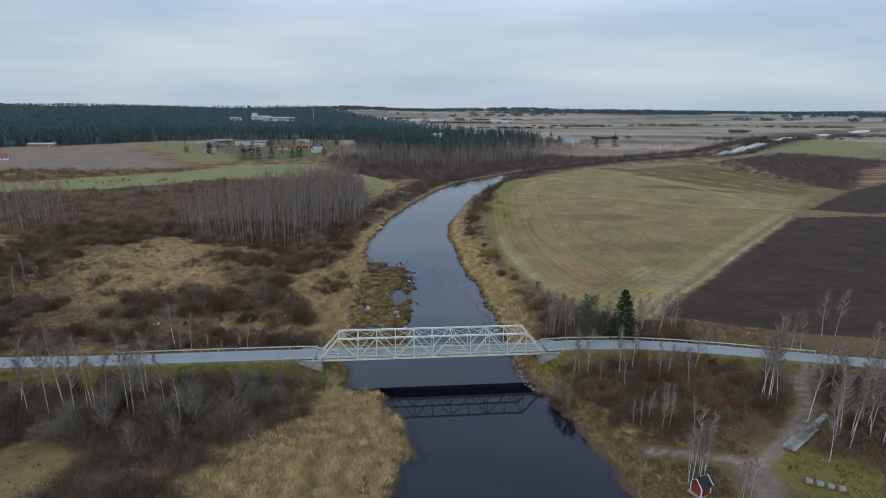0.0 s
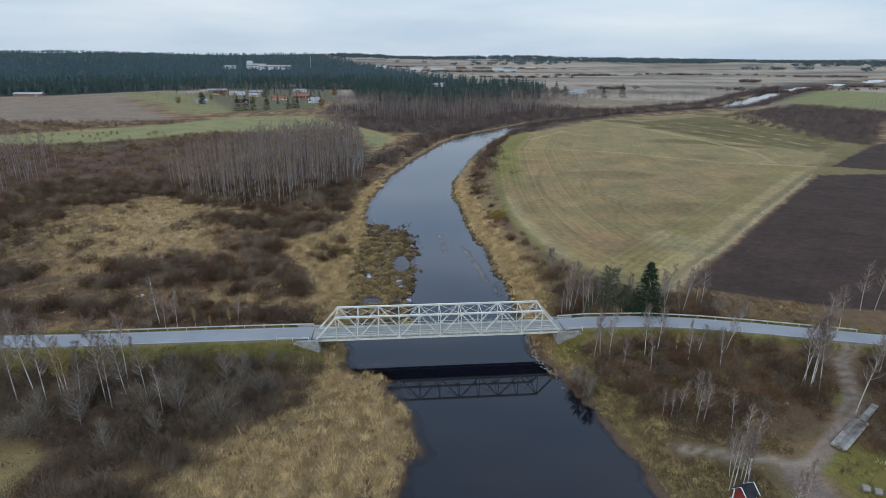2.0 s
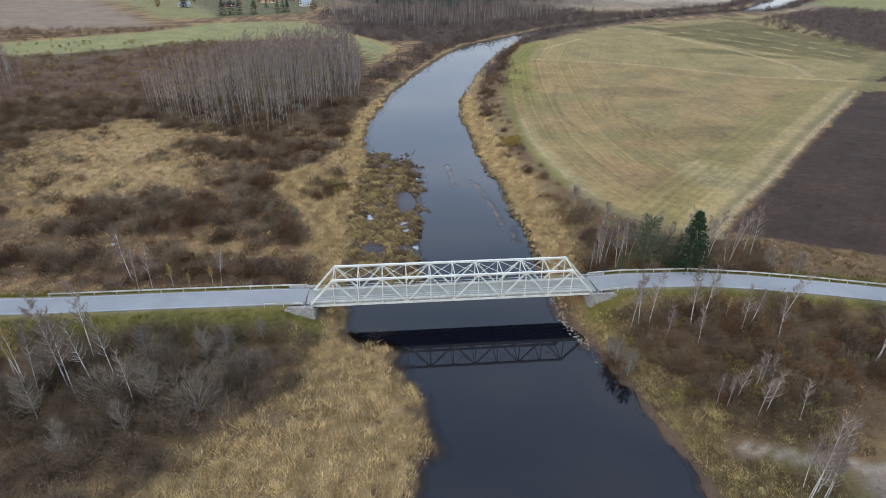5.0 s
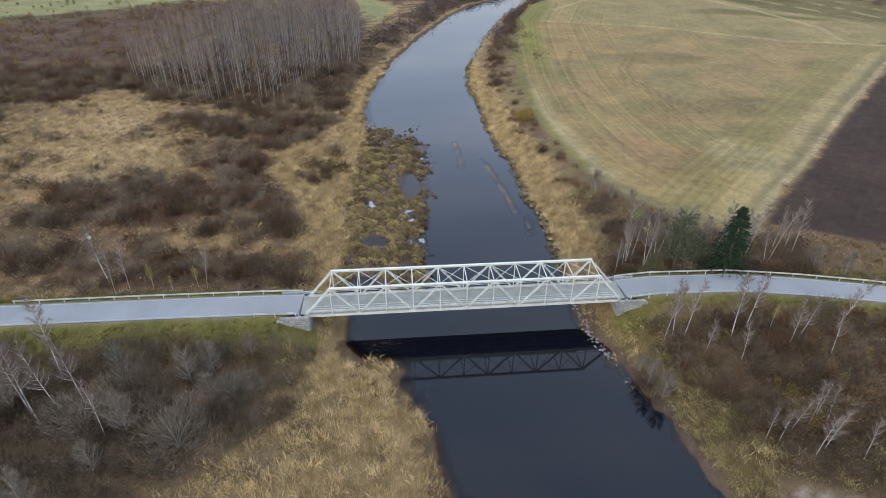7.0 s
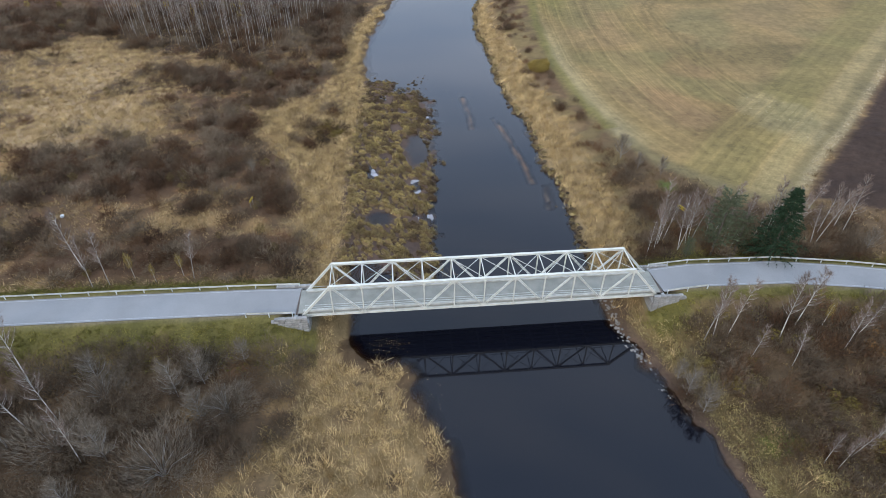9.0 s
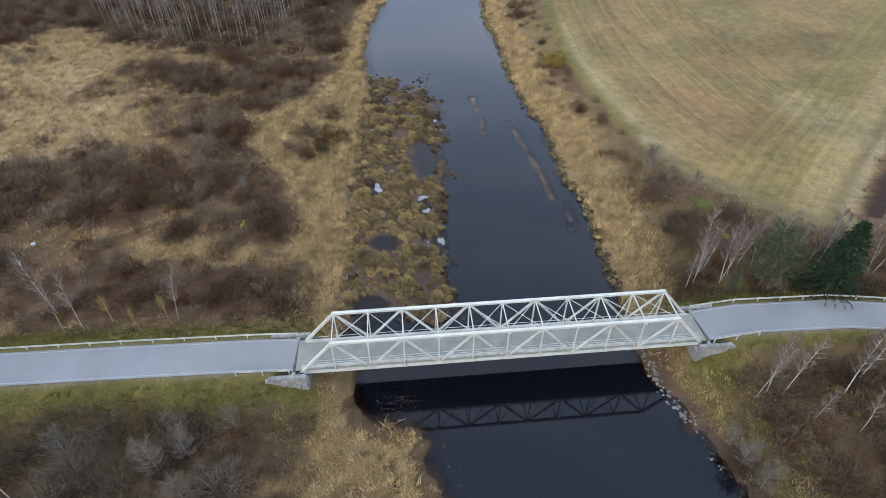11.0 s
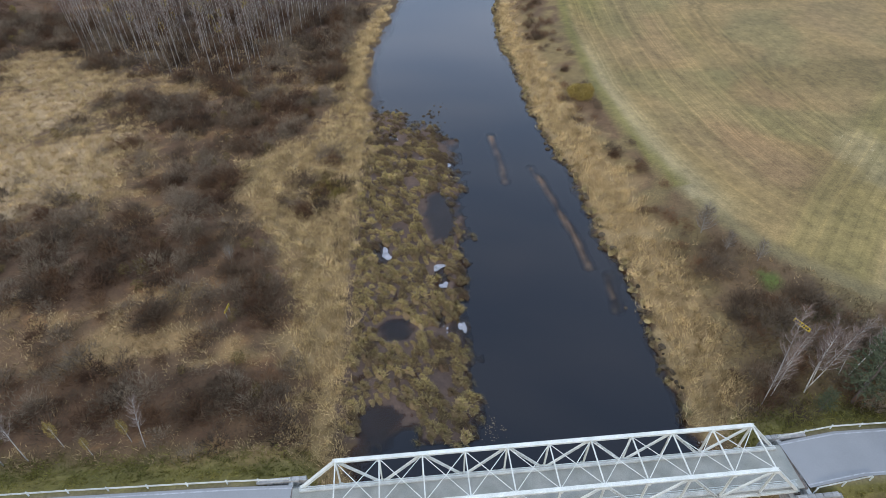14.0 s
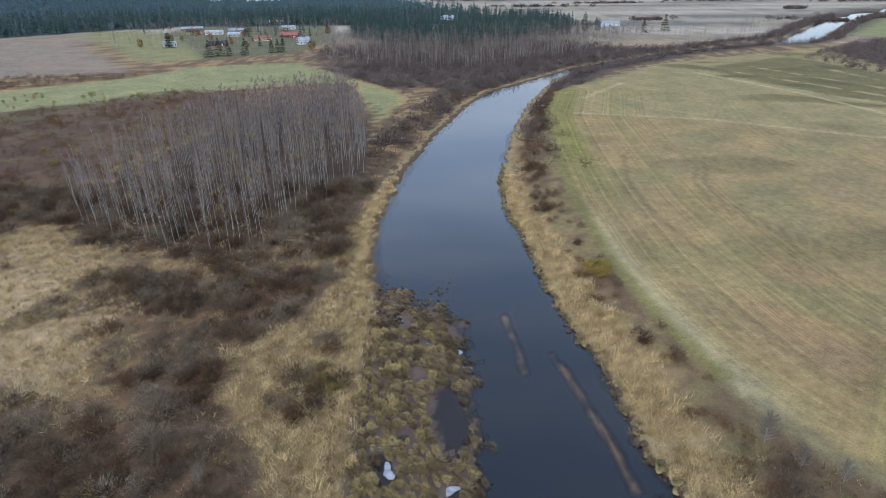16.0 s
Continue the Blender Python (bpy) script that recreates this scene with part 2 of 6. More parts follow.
# ---- the plan of the land ----
RIVER_LEFT = [(12, -4900), (14, -140), (15.5, -60), (16, -40), (18, -34), (20, -31), (18.3, -25), (18.3, -21), (15.5, -15), (14, -9), (12, -7), (6, -6), (4.5, 0), (4, 8),
              (4, 16), (5, 28), (5, 42), (5, 59), (7, 77), (8, 94), (6, 106), (5, 116), (7, 144), (16, 189), (33, 245), (55, 305), (73, 342), (116, 389),
              (154, 434), (212, 477), (273, 522), (394, 584), (447, 610), (619, 800), (811, 990), (1500, 1500)]
RIVER_RIGHT = [(66, -4900), (64, -140), (58, -43), (56, -29), (54, -19), (53, -13), (51, -7), (49, -1), (49.5, 10), (50, 27), (51, 39), (49.5, 49), (50, 67), (48, 83),
               (47, 101), (48, 119), (47, 147), (50, 173), (66, 234), (86, 293), (106, 338), (127, 383), (162, 426), (219, 469), (279, 512), (392, 568), (436, 572), (480, 600), (640, 770), (830, 960), (1515, 1470)]
MARSH = [(3, 14), (21, 10), (23, 21), (22, 33), (24, 43), (26, 55), (25, 62), (27, 69), (27, 86), (22, 95), (15, 101), (7, 105), (6, 90), (4, 60), (4, 30)]
FIELD_LEFT = [(112, 324), (89, 264), (77, 203), (68, 147), (64, 105), (65, 74), (68, 56), (73, 42), (84, 29), (95, 24)]
FIELD = FIELD_LEFT[::-1] + [(166, 373), (225, 430), (417, 514), (350, 278), (270, 196), (243, 171), (164, 97), (127, 60), (107, 41), (94, 28)]
PLOUGHED = [(98, 27), (111, 40), (131, 58), (168, 94), (247, 168), (292, 168), (480, 140), (420, -40), (240, -30), (160, 2), (125, 14)]
PLOUGHED_FAR = [(272, 190), (352, 256), (470, 330), (700, 300), (560, 190), (300, 176)]
SCRUB_FAR = [(354, 447), (509, 575), (566, 590), (600, 480), (484, 390), (360, 262), (348, 285)]
MEADOW = [(-420, 235), (-237, 293), (-174, 258), (-137, 314), (-75, 356), (-24, 371), (-13, 371), (3, 241), (23, 318), (17, 340), (-52, 455), (-64, 470), (-135, 456), (-167, 402), (-260, 335), (-420, 330)]
PALE_FIELD = [(-520, 420), (-310, 412), (-237, 413), (-174, 432), (-334, 685), (-411, 700), (-600, 640)]
MEADOW_FAR = [(-370, 770), (-304, 810), (-225, 690), (-140, 500), (-190, 480), (-256, 601)]
MARGIN = [(94, 26), (107, 39.5), (128, 58.5), (165.5, 95), (244.5, 169.5)]
THICKETS = [(-24, 57, 5.5, 10), (-25, 70, 6, 7), (-25, 47, 9, 6), (-13, 44, 5.5, 6), (-38, 46, 11, 6), (-46, 54, 7, 5), (-21, 85, 8, 8), (-15, 92, 8, 5), (-33, 86, 6, 4),
            (-30, 72, 8, 8), (-35, 52, 11, 7.5), (-39, 41, 9, 5), (-11, 37, 8.5, 7), (-26, 35.5, 4, 3.2), (-3.5, 66, 8.5, 8), (-3, 80, 4.5, 3), (-33, 20.5, 24, 6), (-10, 19.5, 15, 6.5), (0, 14, 5, 4), (-14, 51, 6, 5),
            (-53, 49, 9, 8), (-60, 44, 13, 5.5), (-50, 63, 7, 5), (-27, 101, 35, 10), (-54, 108, 10, 7), (-58, 97, 9, 5), (-85, 96, 9, 5), (-66, 92, 6, 3.5), (-82, 78, 8, 5), (-93, 158, 32, 15), (-105, 138, 15, 10),
            (-86, 118, 8, 5), (-4, 106, 9, 8), (-62, 57, 8, 5), (-80, 25, 34, 8), (-98, 45, 18, 15),
            (-36, 51, 6, 4), (-28, 59, 5, 4), (-27, 68, 5, 5)]
ROAD = [(-400, 60), (-240, 34), (-150, 17), (-100, 9), (-74, 6), (-50, 4.2), (-25, 3.4), (-8, 2.7), (0, 2.25), (54, 2.25), (62, 3), (76, 2.8), (88, 1), (100, -1.5), (110, -4), (122, -7), (136, -10.5), (180, -20), (300, -44), (420, -66)]
TRACK = [(118, -9), (111, -14), (106, -22), (102, -28), (92, -36), (82, -43), (77, -52), (74, -66)]
SIDE_PATH = [(64, -36), (71, -40), (77, -41.5), (82, -43)]

FOREST = [(-4690, 450), (-2600, 520), (-800, 545), (-560, 655), (-415, 730), (-350, 800), (-300, 830), (-262, 860), (-130, 850), (-40, 850), (-25, 660), (60, 655), (150, 700), (235, 735), (268, 800),
          (262, 900), (170, 1150), (90, 1500), (-60, 2200), (-250, 3300), (-500, 4690), (-4690, 4690)]


def seg_distance(X, Y, line, closed=False):
    """The distance to a broken line, and how far along it the nearest place lies."""
    best, along = np.full(X.shape, 1e9), np.zeros(X.shape)
    pts = list(line) + ([line[0]] if closed else [])
    run = 0.0
    for (x0, y0), (x1, y1) in zip(pts, pts[1:]):
        dx, dy = x1 - x0, y1 - y0
        ln = math.hypot(dx, dy)
        s = np.clip(((X - x0) * dx + (Y - y0) * dy) / (ln * ln), 0, 1)
        d = np.hypot(X - x0 - s * dx, Y - y0 - s * dy)
        hit = d < best
        best, along = np.where(hit, d, best), np.where(hit, run + s * ln, along)
        run += ln
    return best, along


def inside(X, Y, poly):
    res = np.zeros(X.shape, bool)
    for (x0, y0), (x1, y1) in zip(poly, poly[1:] + poly[:1]):
        if y0 == y1:
            continue
        res ^= ((y0 > Y) != (y1 > Y)) & (X < (x1 - x0) * (Y - y0) / (y1 - y0) + x0)
    return res


def signed(X, Y, poly):
    """Distance to a polygon's edge, negative inside."""
    d, _ = seg_distance(X, Y, poly, True)
    return np.where(inside(X, Y, poly), -d, d)


def smooth(v, a, b):
    s = np.clip((v - a) / (b - a), 0, 1)
    return s * s * (3 - 2 * s)


def lumps(X, Y, size, seed=0):
    """Cheap smooth noise of about -1 to 1 from a few turned sines."""
    r = np.random.default_rng(seed)
    out = np.zeros(np.shape(X))
    for k in range(7):
        a, f, ph = r.uniform(0, 6.28), r.uniform(0.6, 1.9) * 6.28 / size, r.uniform(0, 6.28)
        out += np.sin((X * math.cos(a) + Y * math.sin(a)) * f + ph + 1.3 * np.sin((X * math.sin(a) - Y * math.cos(a)) * f * 0.6 + ph))
    return out / 3.2


def blob(x, y, cx, cy, rx, ry):
    return 1 - smooth(np.hypot((x - cx) / rx, (y - cy) / ry), 0.7, 1.15)


RIVER = RIVER_LEFT + RIVER_RIGHT[::-1]
LOW = -0.4  # the water's level


def road_level(X):
    return np.interp(X, [-400, -120, -50, -3, 57, 80, 130, 420], [2.7, 3.2, 4.6, 5.42, 5.42, 5.1, 3.9, 3.0])


def height(X, Y):
    X, Y = np.asarray(X, float), np.asarray(Y, float)
    wob = 0.8 * lumps(X, Y, 9, 3) + 0.5 * lumps(X, Y, 4, 5)
    d = signed(X, Y, RIVER) + wob
    left = X < np.interp(Y, [-150, 0, 100, 190, 305, 390, 522, 990], [38, 27, 27, 33, 75, 130, 290, 815])
    flat = np.where(left, 1.5 + 1.2 * smooth(d, 30, 220), 2.7 + 0.5 * smooth(d, 60, 250))
    bank = np.where(left, 0.35 + (flat - 0.35) * smooth(d, 0, 22), 0.35 + (flat - 0.35) * smooth(d, -0.5, 12))
    z = np.where(d > 0, bank, np.maximum(-1.9, 0.35 + d * np.where(left, 0.32, 0.5)))
    z += np.where(d > 3, 0.18 * lumps(X, Y, 14, 8) + 0.1 * lumps(X, Y, 5, 9), 0)
    m = signed(X, Y, MARSH) + 1.2 * lumps(X, Y, 6, 12)
    z = np.where(m < 0, np.maximum(z, -0.46 + np.minimum(0.62, -m * 0.26) + 0.13 * lumps(X, Y, 6.5, 14) + 0.12 * lumps(X, Y, 3.0, 15) - 0.12 * smooth(X, 19, 25)), z)
    for px, py, rx, ry in ((9, 49, 1.3, 3.2), (11, 31, 2.4, 2.2), (19, 42, 1.3, 3.2), (21, 31, 1.0, 2.0), (18, 33, 1.0, 1.6), (12, 89, 0.9, 2.2), (8, 15.5, 3.2, 2.6), (20.5, 59, 2.8, 8), (14.5, 80, 0.7, 1.2), (25, 75, 1.6, 5), (17, 95, 2.5, 3)):
        z = np.where(np.hypot((X - px) / rx, (Y - py) / ry) + 0.18 * lumps(X, Y, 2.5, 16) < 1, np.minimum(z, -0.28), z)
    for bar in ([(34.5, 69), (35, 76), (34.5, 88)], [(44.5, 42), (44, 52), (42.5, 66), (41, 74)], [(46, 32), (47, 40)]):
        b, _ = seg_distance(X, Y, bar)
        z = np.maximum(z, -0.14 - 0.42 * b + 0.10 * lumps(X, Y, 9, 4) + 0.04 * lumps(X, Y, 2.4, 6))
    f = signed(X, Y, FIELD)
    z = np.where(f < 6, z * smooth(f, -4, 6) + 3.1 * (1 - smooth(f, -4, 6)), z)
    z += LOW * (1 - smooth(d, 4, 22))
    # the road's bank, cut back at the two ends of the bridge
    west = [p for p in ROAD if p[0] < -5] + [(-6, 2.4)]
    east = [(60, 2.6)] + [p for p in ROAD if p[0] > 60]
    dr = np.minimum(seg_distance(X, Y, west)[0], seg_distance(X, Y, east)[0])
    top = road_level(X) - 0.06
    z = np.maximum(z, top - np.maximum(0, dr - 3.3) * 0.62 + np.where(dr > 4, 0.12 * lumps(X, Y, 3, 31), 0))
    z = np.where(dr < 3.3, top, z)
    dist = np.hypot(X, Y)
    z += np.where(dist > 2600, (dist - 2600) * np.where(X < 0, 0.017, 0.013), 0) * (0.7 + 0.3 * lumps(X, Y, 2500, 41))
    return z


def cover(X, Y, Z):
    """The land's base colour: what grows or lies there."""
    C = np.empty(X.shape + (3,))

    def lay(col, w):
        w = np.clip(w, 0, 1)[..., None]
        C[:] = C * (1 - w) + np.array(col) * w

    C[:] = (0.130, 0.080, 0.044)
    n1, n2, n3 = lumps(X, Y, 30, 21), lumps(X, Y, 11, 22), lumps(X, Y, 90, 23)
    river = signed(X, Y, RIVER)
    lay((0.306, 0.194, 0.086), smooth(n1 * 0.6 + n2 * 0.6, -0.1, 0.5) * 0.8)
    lay((0.190, 0.092, 0.046), smooth(lumps(X, Y, 18, 25), 0.5, 1.0) * 0.5 * (X < 30))
    lay((0.135, 0.088, 0.046), (X > 52) * (Y < 60) * 0.65)
    dist = np.hypot(X, Y)
    # open plain with far strips of field
    far = smooth(Y + 0.12 * X, 560, 760)
    strip = np.sin(Y * 0.034 + 0.004 * X) + 0.8 * np.sin(Y * 0.0143 - 0.006 * X + 1) + 0.6 * n3
    lay((0.27, 0.212, 0.148), far)
    lay((0.36, 0.29, 0.215), far * smooth(strip, 0.4, 0.8) * 0.85)
    lay((0.125, 0.108, 0.086), far * smooth(-strip, 0.5, 0.9) * 0.85)
    lay((0.125, 0.110, 0.055), 1 - smooth(signed(X, Y, [(-265, 600), (-150, 490), (-70, 530), (-50, 640), (-60, 850), (-260, 850)]), -15, 10))
    for poly, col, edge in ((MEADOW, (0.222, 0.203, 0.088), 5), (PALE_FIELD, (0.220, 0.160, 0.109), 4), (MEADOW_FAR, (0.205, 0.178, 0.075), 4),
                            (SCRUB_FAR, (0.075, 0.048, 0.032), 6)):
        lay(col, 1 - smooth(signed(X, Y, poly) + 1.5 * n2, -edge, edge * 0.4))
    lay((0.324, 0.213, 0.086), (1 - smooth(np.abs(signed(X, Y, MEADOW) + 3), 0, 5)) * 0.5 * (Y < 380))
    lay((0.036, 0.050, 0.042), 1 - smooth(signed(X, Y, FOREST), -6, 8))
    f = signed(X, Y, FIELD)
    lay((0.20, 0.155, 0.075), 1 - smooth(f, 0.5, 2.5))
    lay((0.256, 0.177, 0.081), 1 - smooth(f, -3, -1))
    lay((0.165, 0.122, 0.055), (1 - smooth(f, -14, -6)) * smooth(lumps(X * 0.7, Y * 1.5, 85, 77), 0.1, 0.7) * 0.7)
    lay((0.245, 0.170, 0.083), (1 - smooth(f, -8, -4)) * smooth(lumps(X, Y, 60, 74), 0.0, 0.6) * (1 - smooth(Y, 170, 230)) * 0.8)
    lay((0.26, 0.155, 0.080), (1 - smooth(f, -8, -4)) * blob(X + 3 * n2, Y, 98, 76, 17, 30) * 0.35)
    lay((0.205, 0.160, 0.074), (1 - smooth(f, -8, -4)) * smooth(lumps(X, Y * 1.6, 80, 75), 0.1, 0.8) * 0.8)
    upper = (1 - smooth(f, -4, -2)) * smooth(Y - np.interp(X, [100, 165, 215, 245, 420], [266, 243, 206, 196, 150]), -2, 3)
    lay((0.245, 0.188, 0.086), upper * 0.8)
    striped = 1 - smooth(signed(X, Y, [(241, 404), (352, 461), (362, 289), (305, 236), (262, 290), (246, 350)]) + 2 * n2, -6, 3)
    lay((0.105, 0.082, 0.032), striped * 0.75)
    for line in ([(235, 359), (266, 283), (291, 239)], [(284, 403), (312, 302), (314, 253)], [(328, 418), (332, 330), (334, 272)], [(258, 380), (289, 293), (303, 245)]):
        lay((0.30, 0.245, 0.115), (1 - smooth(seg_distance(X, Y, line)[0], 1.0, 3.2)) * smooth(lumps(X, Y, 26, 76), -0.5, 0.4) * 0.8)
    lay((0.099, 0.083, 0.032), upper * smooth(lumps(X * 0.4 + Y * 0.5, Y * 0.35 - X * 0.25, 40, 71), 0.35, 0.8) * smooth(X, 190, 240) * 0.75)
    for line, wd in (([(105, 263), (163, 243), (215, 204), (243, 197), (262, 190)], 0.9), ([(228, 383), (250, 300), (256, 235), (246, 205)], 1.2), ([(120, 300), (160, 345)], 1.0)):
        lay((0.34, 0.265, 0.135), (1 - smooth(seg_distance(X, Y, line)[0], wd, wd + 1.6)) * 0.7)
    fl, _ = seg_distance(X, Y, FIELD_LEFT)
    md, _ = seg_distance(X, Y, MARGIN)
    lay((0.20, 0.165, 0.065), (1 - smooth(f, -3, -1)) * (1 - smooth(np.abs(md - 16), 5, 9)) * 0.6)
    lay((0.33, 0.255, 0.125), (1 - smooth(f, -3, -1)) * (1 - smooth(np.abs(md - 6), 1.5, 4)) * 0.6)
    lay((0.32, 0.25, 0.135), (1 - smooth(md, 0.5, 1.5)) * 0.8)
    lay((0.33, 0.265, 0.145), (1 - smooth(fl, 3, 8)) * (f < 0) * smooth(Y, 45, 60) * (1 - smooth(Y, 110, 150)) * 0.6)
    # pale straw left lying, and the wheel tracks of a turning tractor
    lay((0.30, 0.24, 0.13), blob(X + 2 * n2, Y, 113, 62, 9, 16) * (f < -1) * 0.5)
    for line in ([(122, 175), (112, 158), (108, 140), (111, 122), (120, 100)], [(125, 175), (115, 157), (111, 140), (114, 123), (122, 102)], [(100, 190), (90, 160), (86, 130), (88, 100)]):
        lay((0.12, 0.09, 0.045), (1 - smooth(seg_distance(X, Y, line)[0], 0.3, 1.3)) * 0.55)
    lay((0.175, 0.160, 0.042), (1 - smooth(np.abs(fl - 7), 3, 9)) * smooth(Y, 140, 200) * (f < 0) * 0.7)
    lay((0.150, 0.128, 0.035), (1 - smooth(fl, 0.6, 2.4)) * (Y > 60) * 0.7)
    for poly in (PLOUGHED, PLOUGHED_FAR):
        lay((0.054, 0.035, 0.026), 1 - smooth(signed(X, Y, poly) + 0.2 * n2, -0.6, 0.6))
    # tan reed along the water and over the low south bank
    reed = (1 - smooth(river + 2.5 * n2, np.interp(Y, [110, 200], [5, 1.5]), np.interp(Y, [110, 200], [12, 5]))) * (1 - 0.75 * (X > 40) * (1 - smooth(Y, 0, 10)) * smooth(river, 1.5, 4))
    lay((0.248, 0.170, 0.082), reed * (river > -6))
    lay((0.165, 0.118, 0.050), (X > 40) * (1 - smooth(Y, -6, 4)) * (1 - smooth(river, 10, 15)) * smooth(river, -1.5, -0.8))
    lay((0.248, 0.170, 0.082), (1 - smooth(signed(X, Y, [(2, 4), (16, -6), (22, -20), (24, -60), (-6, -60), (-18, -38), (-17, -31), (-4, -22), (1, -12)]) + 1.5 * n2, -2, 3)))
    lay((0.39, 0.272, 0.150), (1 - smooth(signed(X, Y, [(-104, 112), (-93, 138), (-74, 138), (-54, 116), (-44, 90), (-46, 64), (-78, 62), (-100, 80)]) + 4 * n2, -6, 4)) * 0.85)
    lay((0.248, 0.170, 0.082), (1 - smooth(signed(X, Y, [(-22, 80), (-6, 88), (5, 136), (8, 49), (5, 16), (-3, 18), (-8, 43)]) + 3 * n2, -4, 3)) * 0.85)
    for px, py, rx, ry in ((-30, 160, 55, 50), (-20, 240, 30, 90), (-120, 90, 34, 60), (-50, -20, 55, 18), (80, -19, 34, 22), (116, -30, 26, 26), (70, -36, 10, 10), (80, 14, 24, 8), (-28, 55, 16, 13), (-60, 44, 22, 9), (-14, 38, 10, 8)):
        lay((0.108, 0.070, 0.040), (1 - smooth(np.hypot((X - px) / rx, (Y - py) / ry) + 0.2 * n2, 0.75, 1.1)) * 0.8 * (river > 5) * (signed(X, Y, FIELD) > 1))
    lay((0.078, 0.046, 0.031), (1 - smooth(signed(X, Y, [(-420, 225), (-236, 285), (-188, 298), (-155, 315), (-120, 350), (-75, 350), (-60, 290), (-84, 220), (-95, 165), (-130, 150), (-420, 130)]) + 4 * n2, -5, 6)) * 0.8)
    lay((0.20, 0.185, 0.075), 1 - smooth(signed(X, Y, [(550, 647), (804, 926), (918, 830), (621, 511), (562, 557)]), -8, 6))
    lay((0.36, 0.27, 0.16), 1 - smooth(signed(X, Y, [(437, 541), (553, 658), (514, 565)]), -4, 4))
    # brown leaf litter among the willow brush, darkened for the shade beneath it
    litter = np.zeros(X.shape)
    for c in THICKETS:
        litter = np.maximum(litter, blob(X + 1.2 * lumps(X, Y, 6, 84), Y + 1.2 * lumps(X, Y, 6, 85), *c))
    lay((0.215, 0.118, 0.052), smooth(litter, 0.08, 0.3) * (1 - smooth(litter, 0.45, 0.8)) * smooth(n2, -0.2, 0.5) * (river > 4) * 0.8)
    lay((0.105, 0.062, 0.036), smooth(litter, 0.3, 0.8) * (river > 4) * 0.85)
    # darker ground within the birch grove
    lay((0.066, 0.043, 0.031), (1 - smooth(signed(X, Y, [(-86, 158), (-68, 132), (-48, 126), (-27, 113), (-21, 133), (-11, 153), (2, 185), (1, 250), (-8, 300), (-26, 318), (-50, 285), (-63, 268), (-77, 215)]) + 3 * n2, -2, 4)) * 0.85)
    # dark brushwood floor along the far river, tan meadow by the far farm, rough grass by the hut
    far_belt = np.maximum((1 - smooth(np.abs(river - 14), 10, 20)) * (Y > 330), blob(X, Y, 105, 520, 170, 130) * (Y > X * 0.55 + 318))
    lay((0.072, 0.052, 0.038), far_belt * smooth(river, 3, 7) * smooth(f, 0, 5) * (signed(X, Y, MEADOW) > 3) * 0.85)
    lay((0.082, 0.057, 0.041), blob(X + 6 * n2, Y, 25, 405, 85, 62) * smooth(river, 4, 9) * (signed(X, Y, MEADOW) > 2) * (Y > 320) * 0.9)
    lay((0.165, 0.132, 0.056), blob(X, Y, 300, 215, 95, 80) * (f > 0.5) * (signed(X, Y, PLOUGHED) > 0.5) * (signed(X, Y, PLOUGHED_FAR) > 0.5) * 0.9)
    lay((0.30, 0.225, 0.125), blob(X + 12 * n2, Y, 262, 580, 60, 28) * 0.8)
    lay((0.135, 0.105, 0.046), blob(X + 2 * n2, Y, 68, -50, 11, 14) * (river > 2) * 0.8)
    for px, py, rx, ry in ((74, 25.5, 3.6, 1.7), (70.5, 33.5, 1.6, 2.6)):
        lay((0.085, 0.120, 0.026), blob(X, Y, px, py, rx, ry) * 0.8)
    lay((0.165, 0.122, 0.055), (X > 48) * (Y > 8) * (Y < 260) * (X < 85) * (signed(X, Y, PLOUGHED) > 1) * smooth(river, 6, 9) * smooth(f, 0.5, 2) * smooth(n2 + n1, -0.6, 0.4) * (dist < 300) * 0.75)
    # the muddy edge, the bed and the marsh
    lay((0.075, 0.047, 0.028), (Z < 0.36) * 0.85)
    lay((0.045, 0.021, 0.009), smooth(-Z, 0.0, 0.35))
    lay((0.72, 0.57, 0.41), smooth(Z, -0.55, -0.12) * (river < -4.5) * smooth(X, 27.5, 29))
    lay((0.105, 0.071, 0.055), (signed(X, Y, MARSH) < 0.5) * (Z > -0.30) * 0.9)
    # grass on the road's banks, and the trodden ground by the hut
    dr = np.where((X > 1.5) & (X < 52.5), 99, seg_distance(X, Y, ROAD)[0])
    lay((0.130, 0.118, 0.034), (1 - smooth(dr + 0.8 * n2, 5, 11)) * (river > 3) * 0.85 * (1 - 0.85 * (X > 58) * (Y < 2) * smooth(dr, 4.0, 5.2)))
    lay((0.185, 0.150, 0.090), 1 - smooth(dr, 2.8, 3.3))
    lay((0.153, 0.130, 0.036), (1 - smooth(signed(X, Y, [(96, -22), (101, -30), (84, -40), (84, -60), (112, -64), (110, -46), (92, -40), (104, -24)]) + 2 * n2, -2, 3)))
    lay((0.081, 0.126, 0.022), (1 - smooth(np.hypot(X - 61.5, Y + 24.5), 1.2, 3)) * 0.8)
    lay((0.088, 0.058, 0.042), (X > 45) * (Y < 8) * (Y > -60) * (1 - smooth(river + 0.5 * n2, 0.6, 2.2)) * smooth(river, -2.5, -1) * 0.85)
    lay((0.195, 0.140, 0.058), (1 - smooth(np.hypot((X + 50) / 12, (Y + 34) / 11), 0.8, 1.0)) * 0.9)
    dt, _ = seg_distance(X, Y, TRACK)
    dp, _ = seg_distance(X, Y, SIDE_PATH)
    yard = np.hypot((X - 79) / 1.0, (Y + 47) / 1.6)
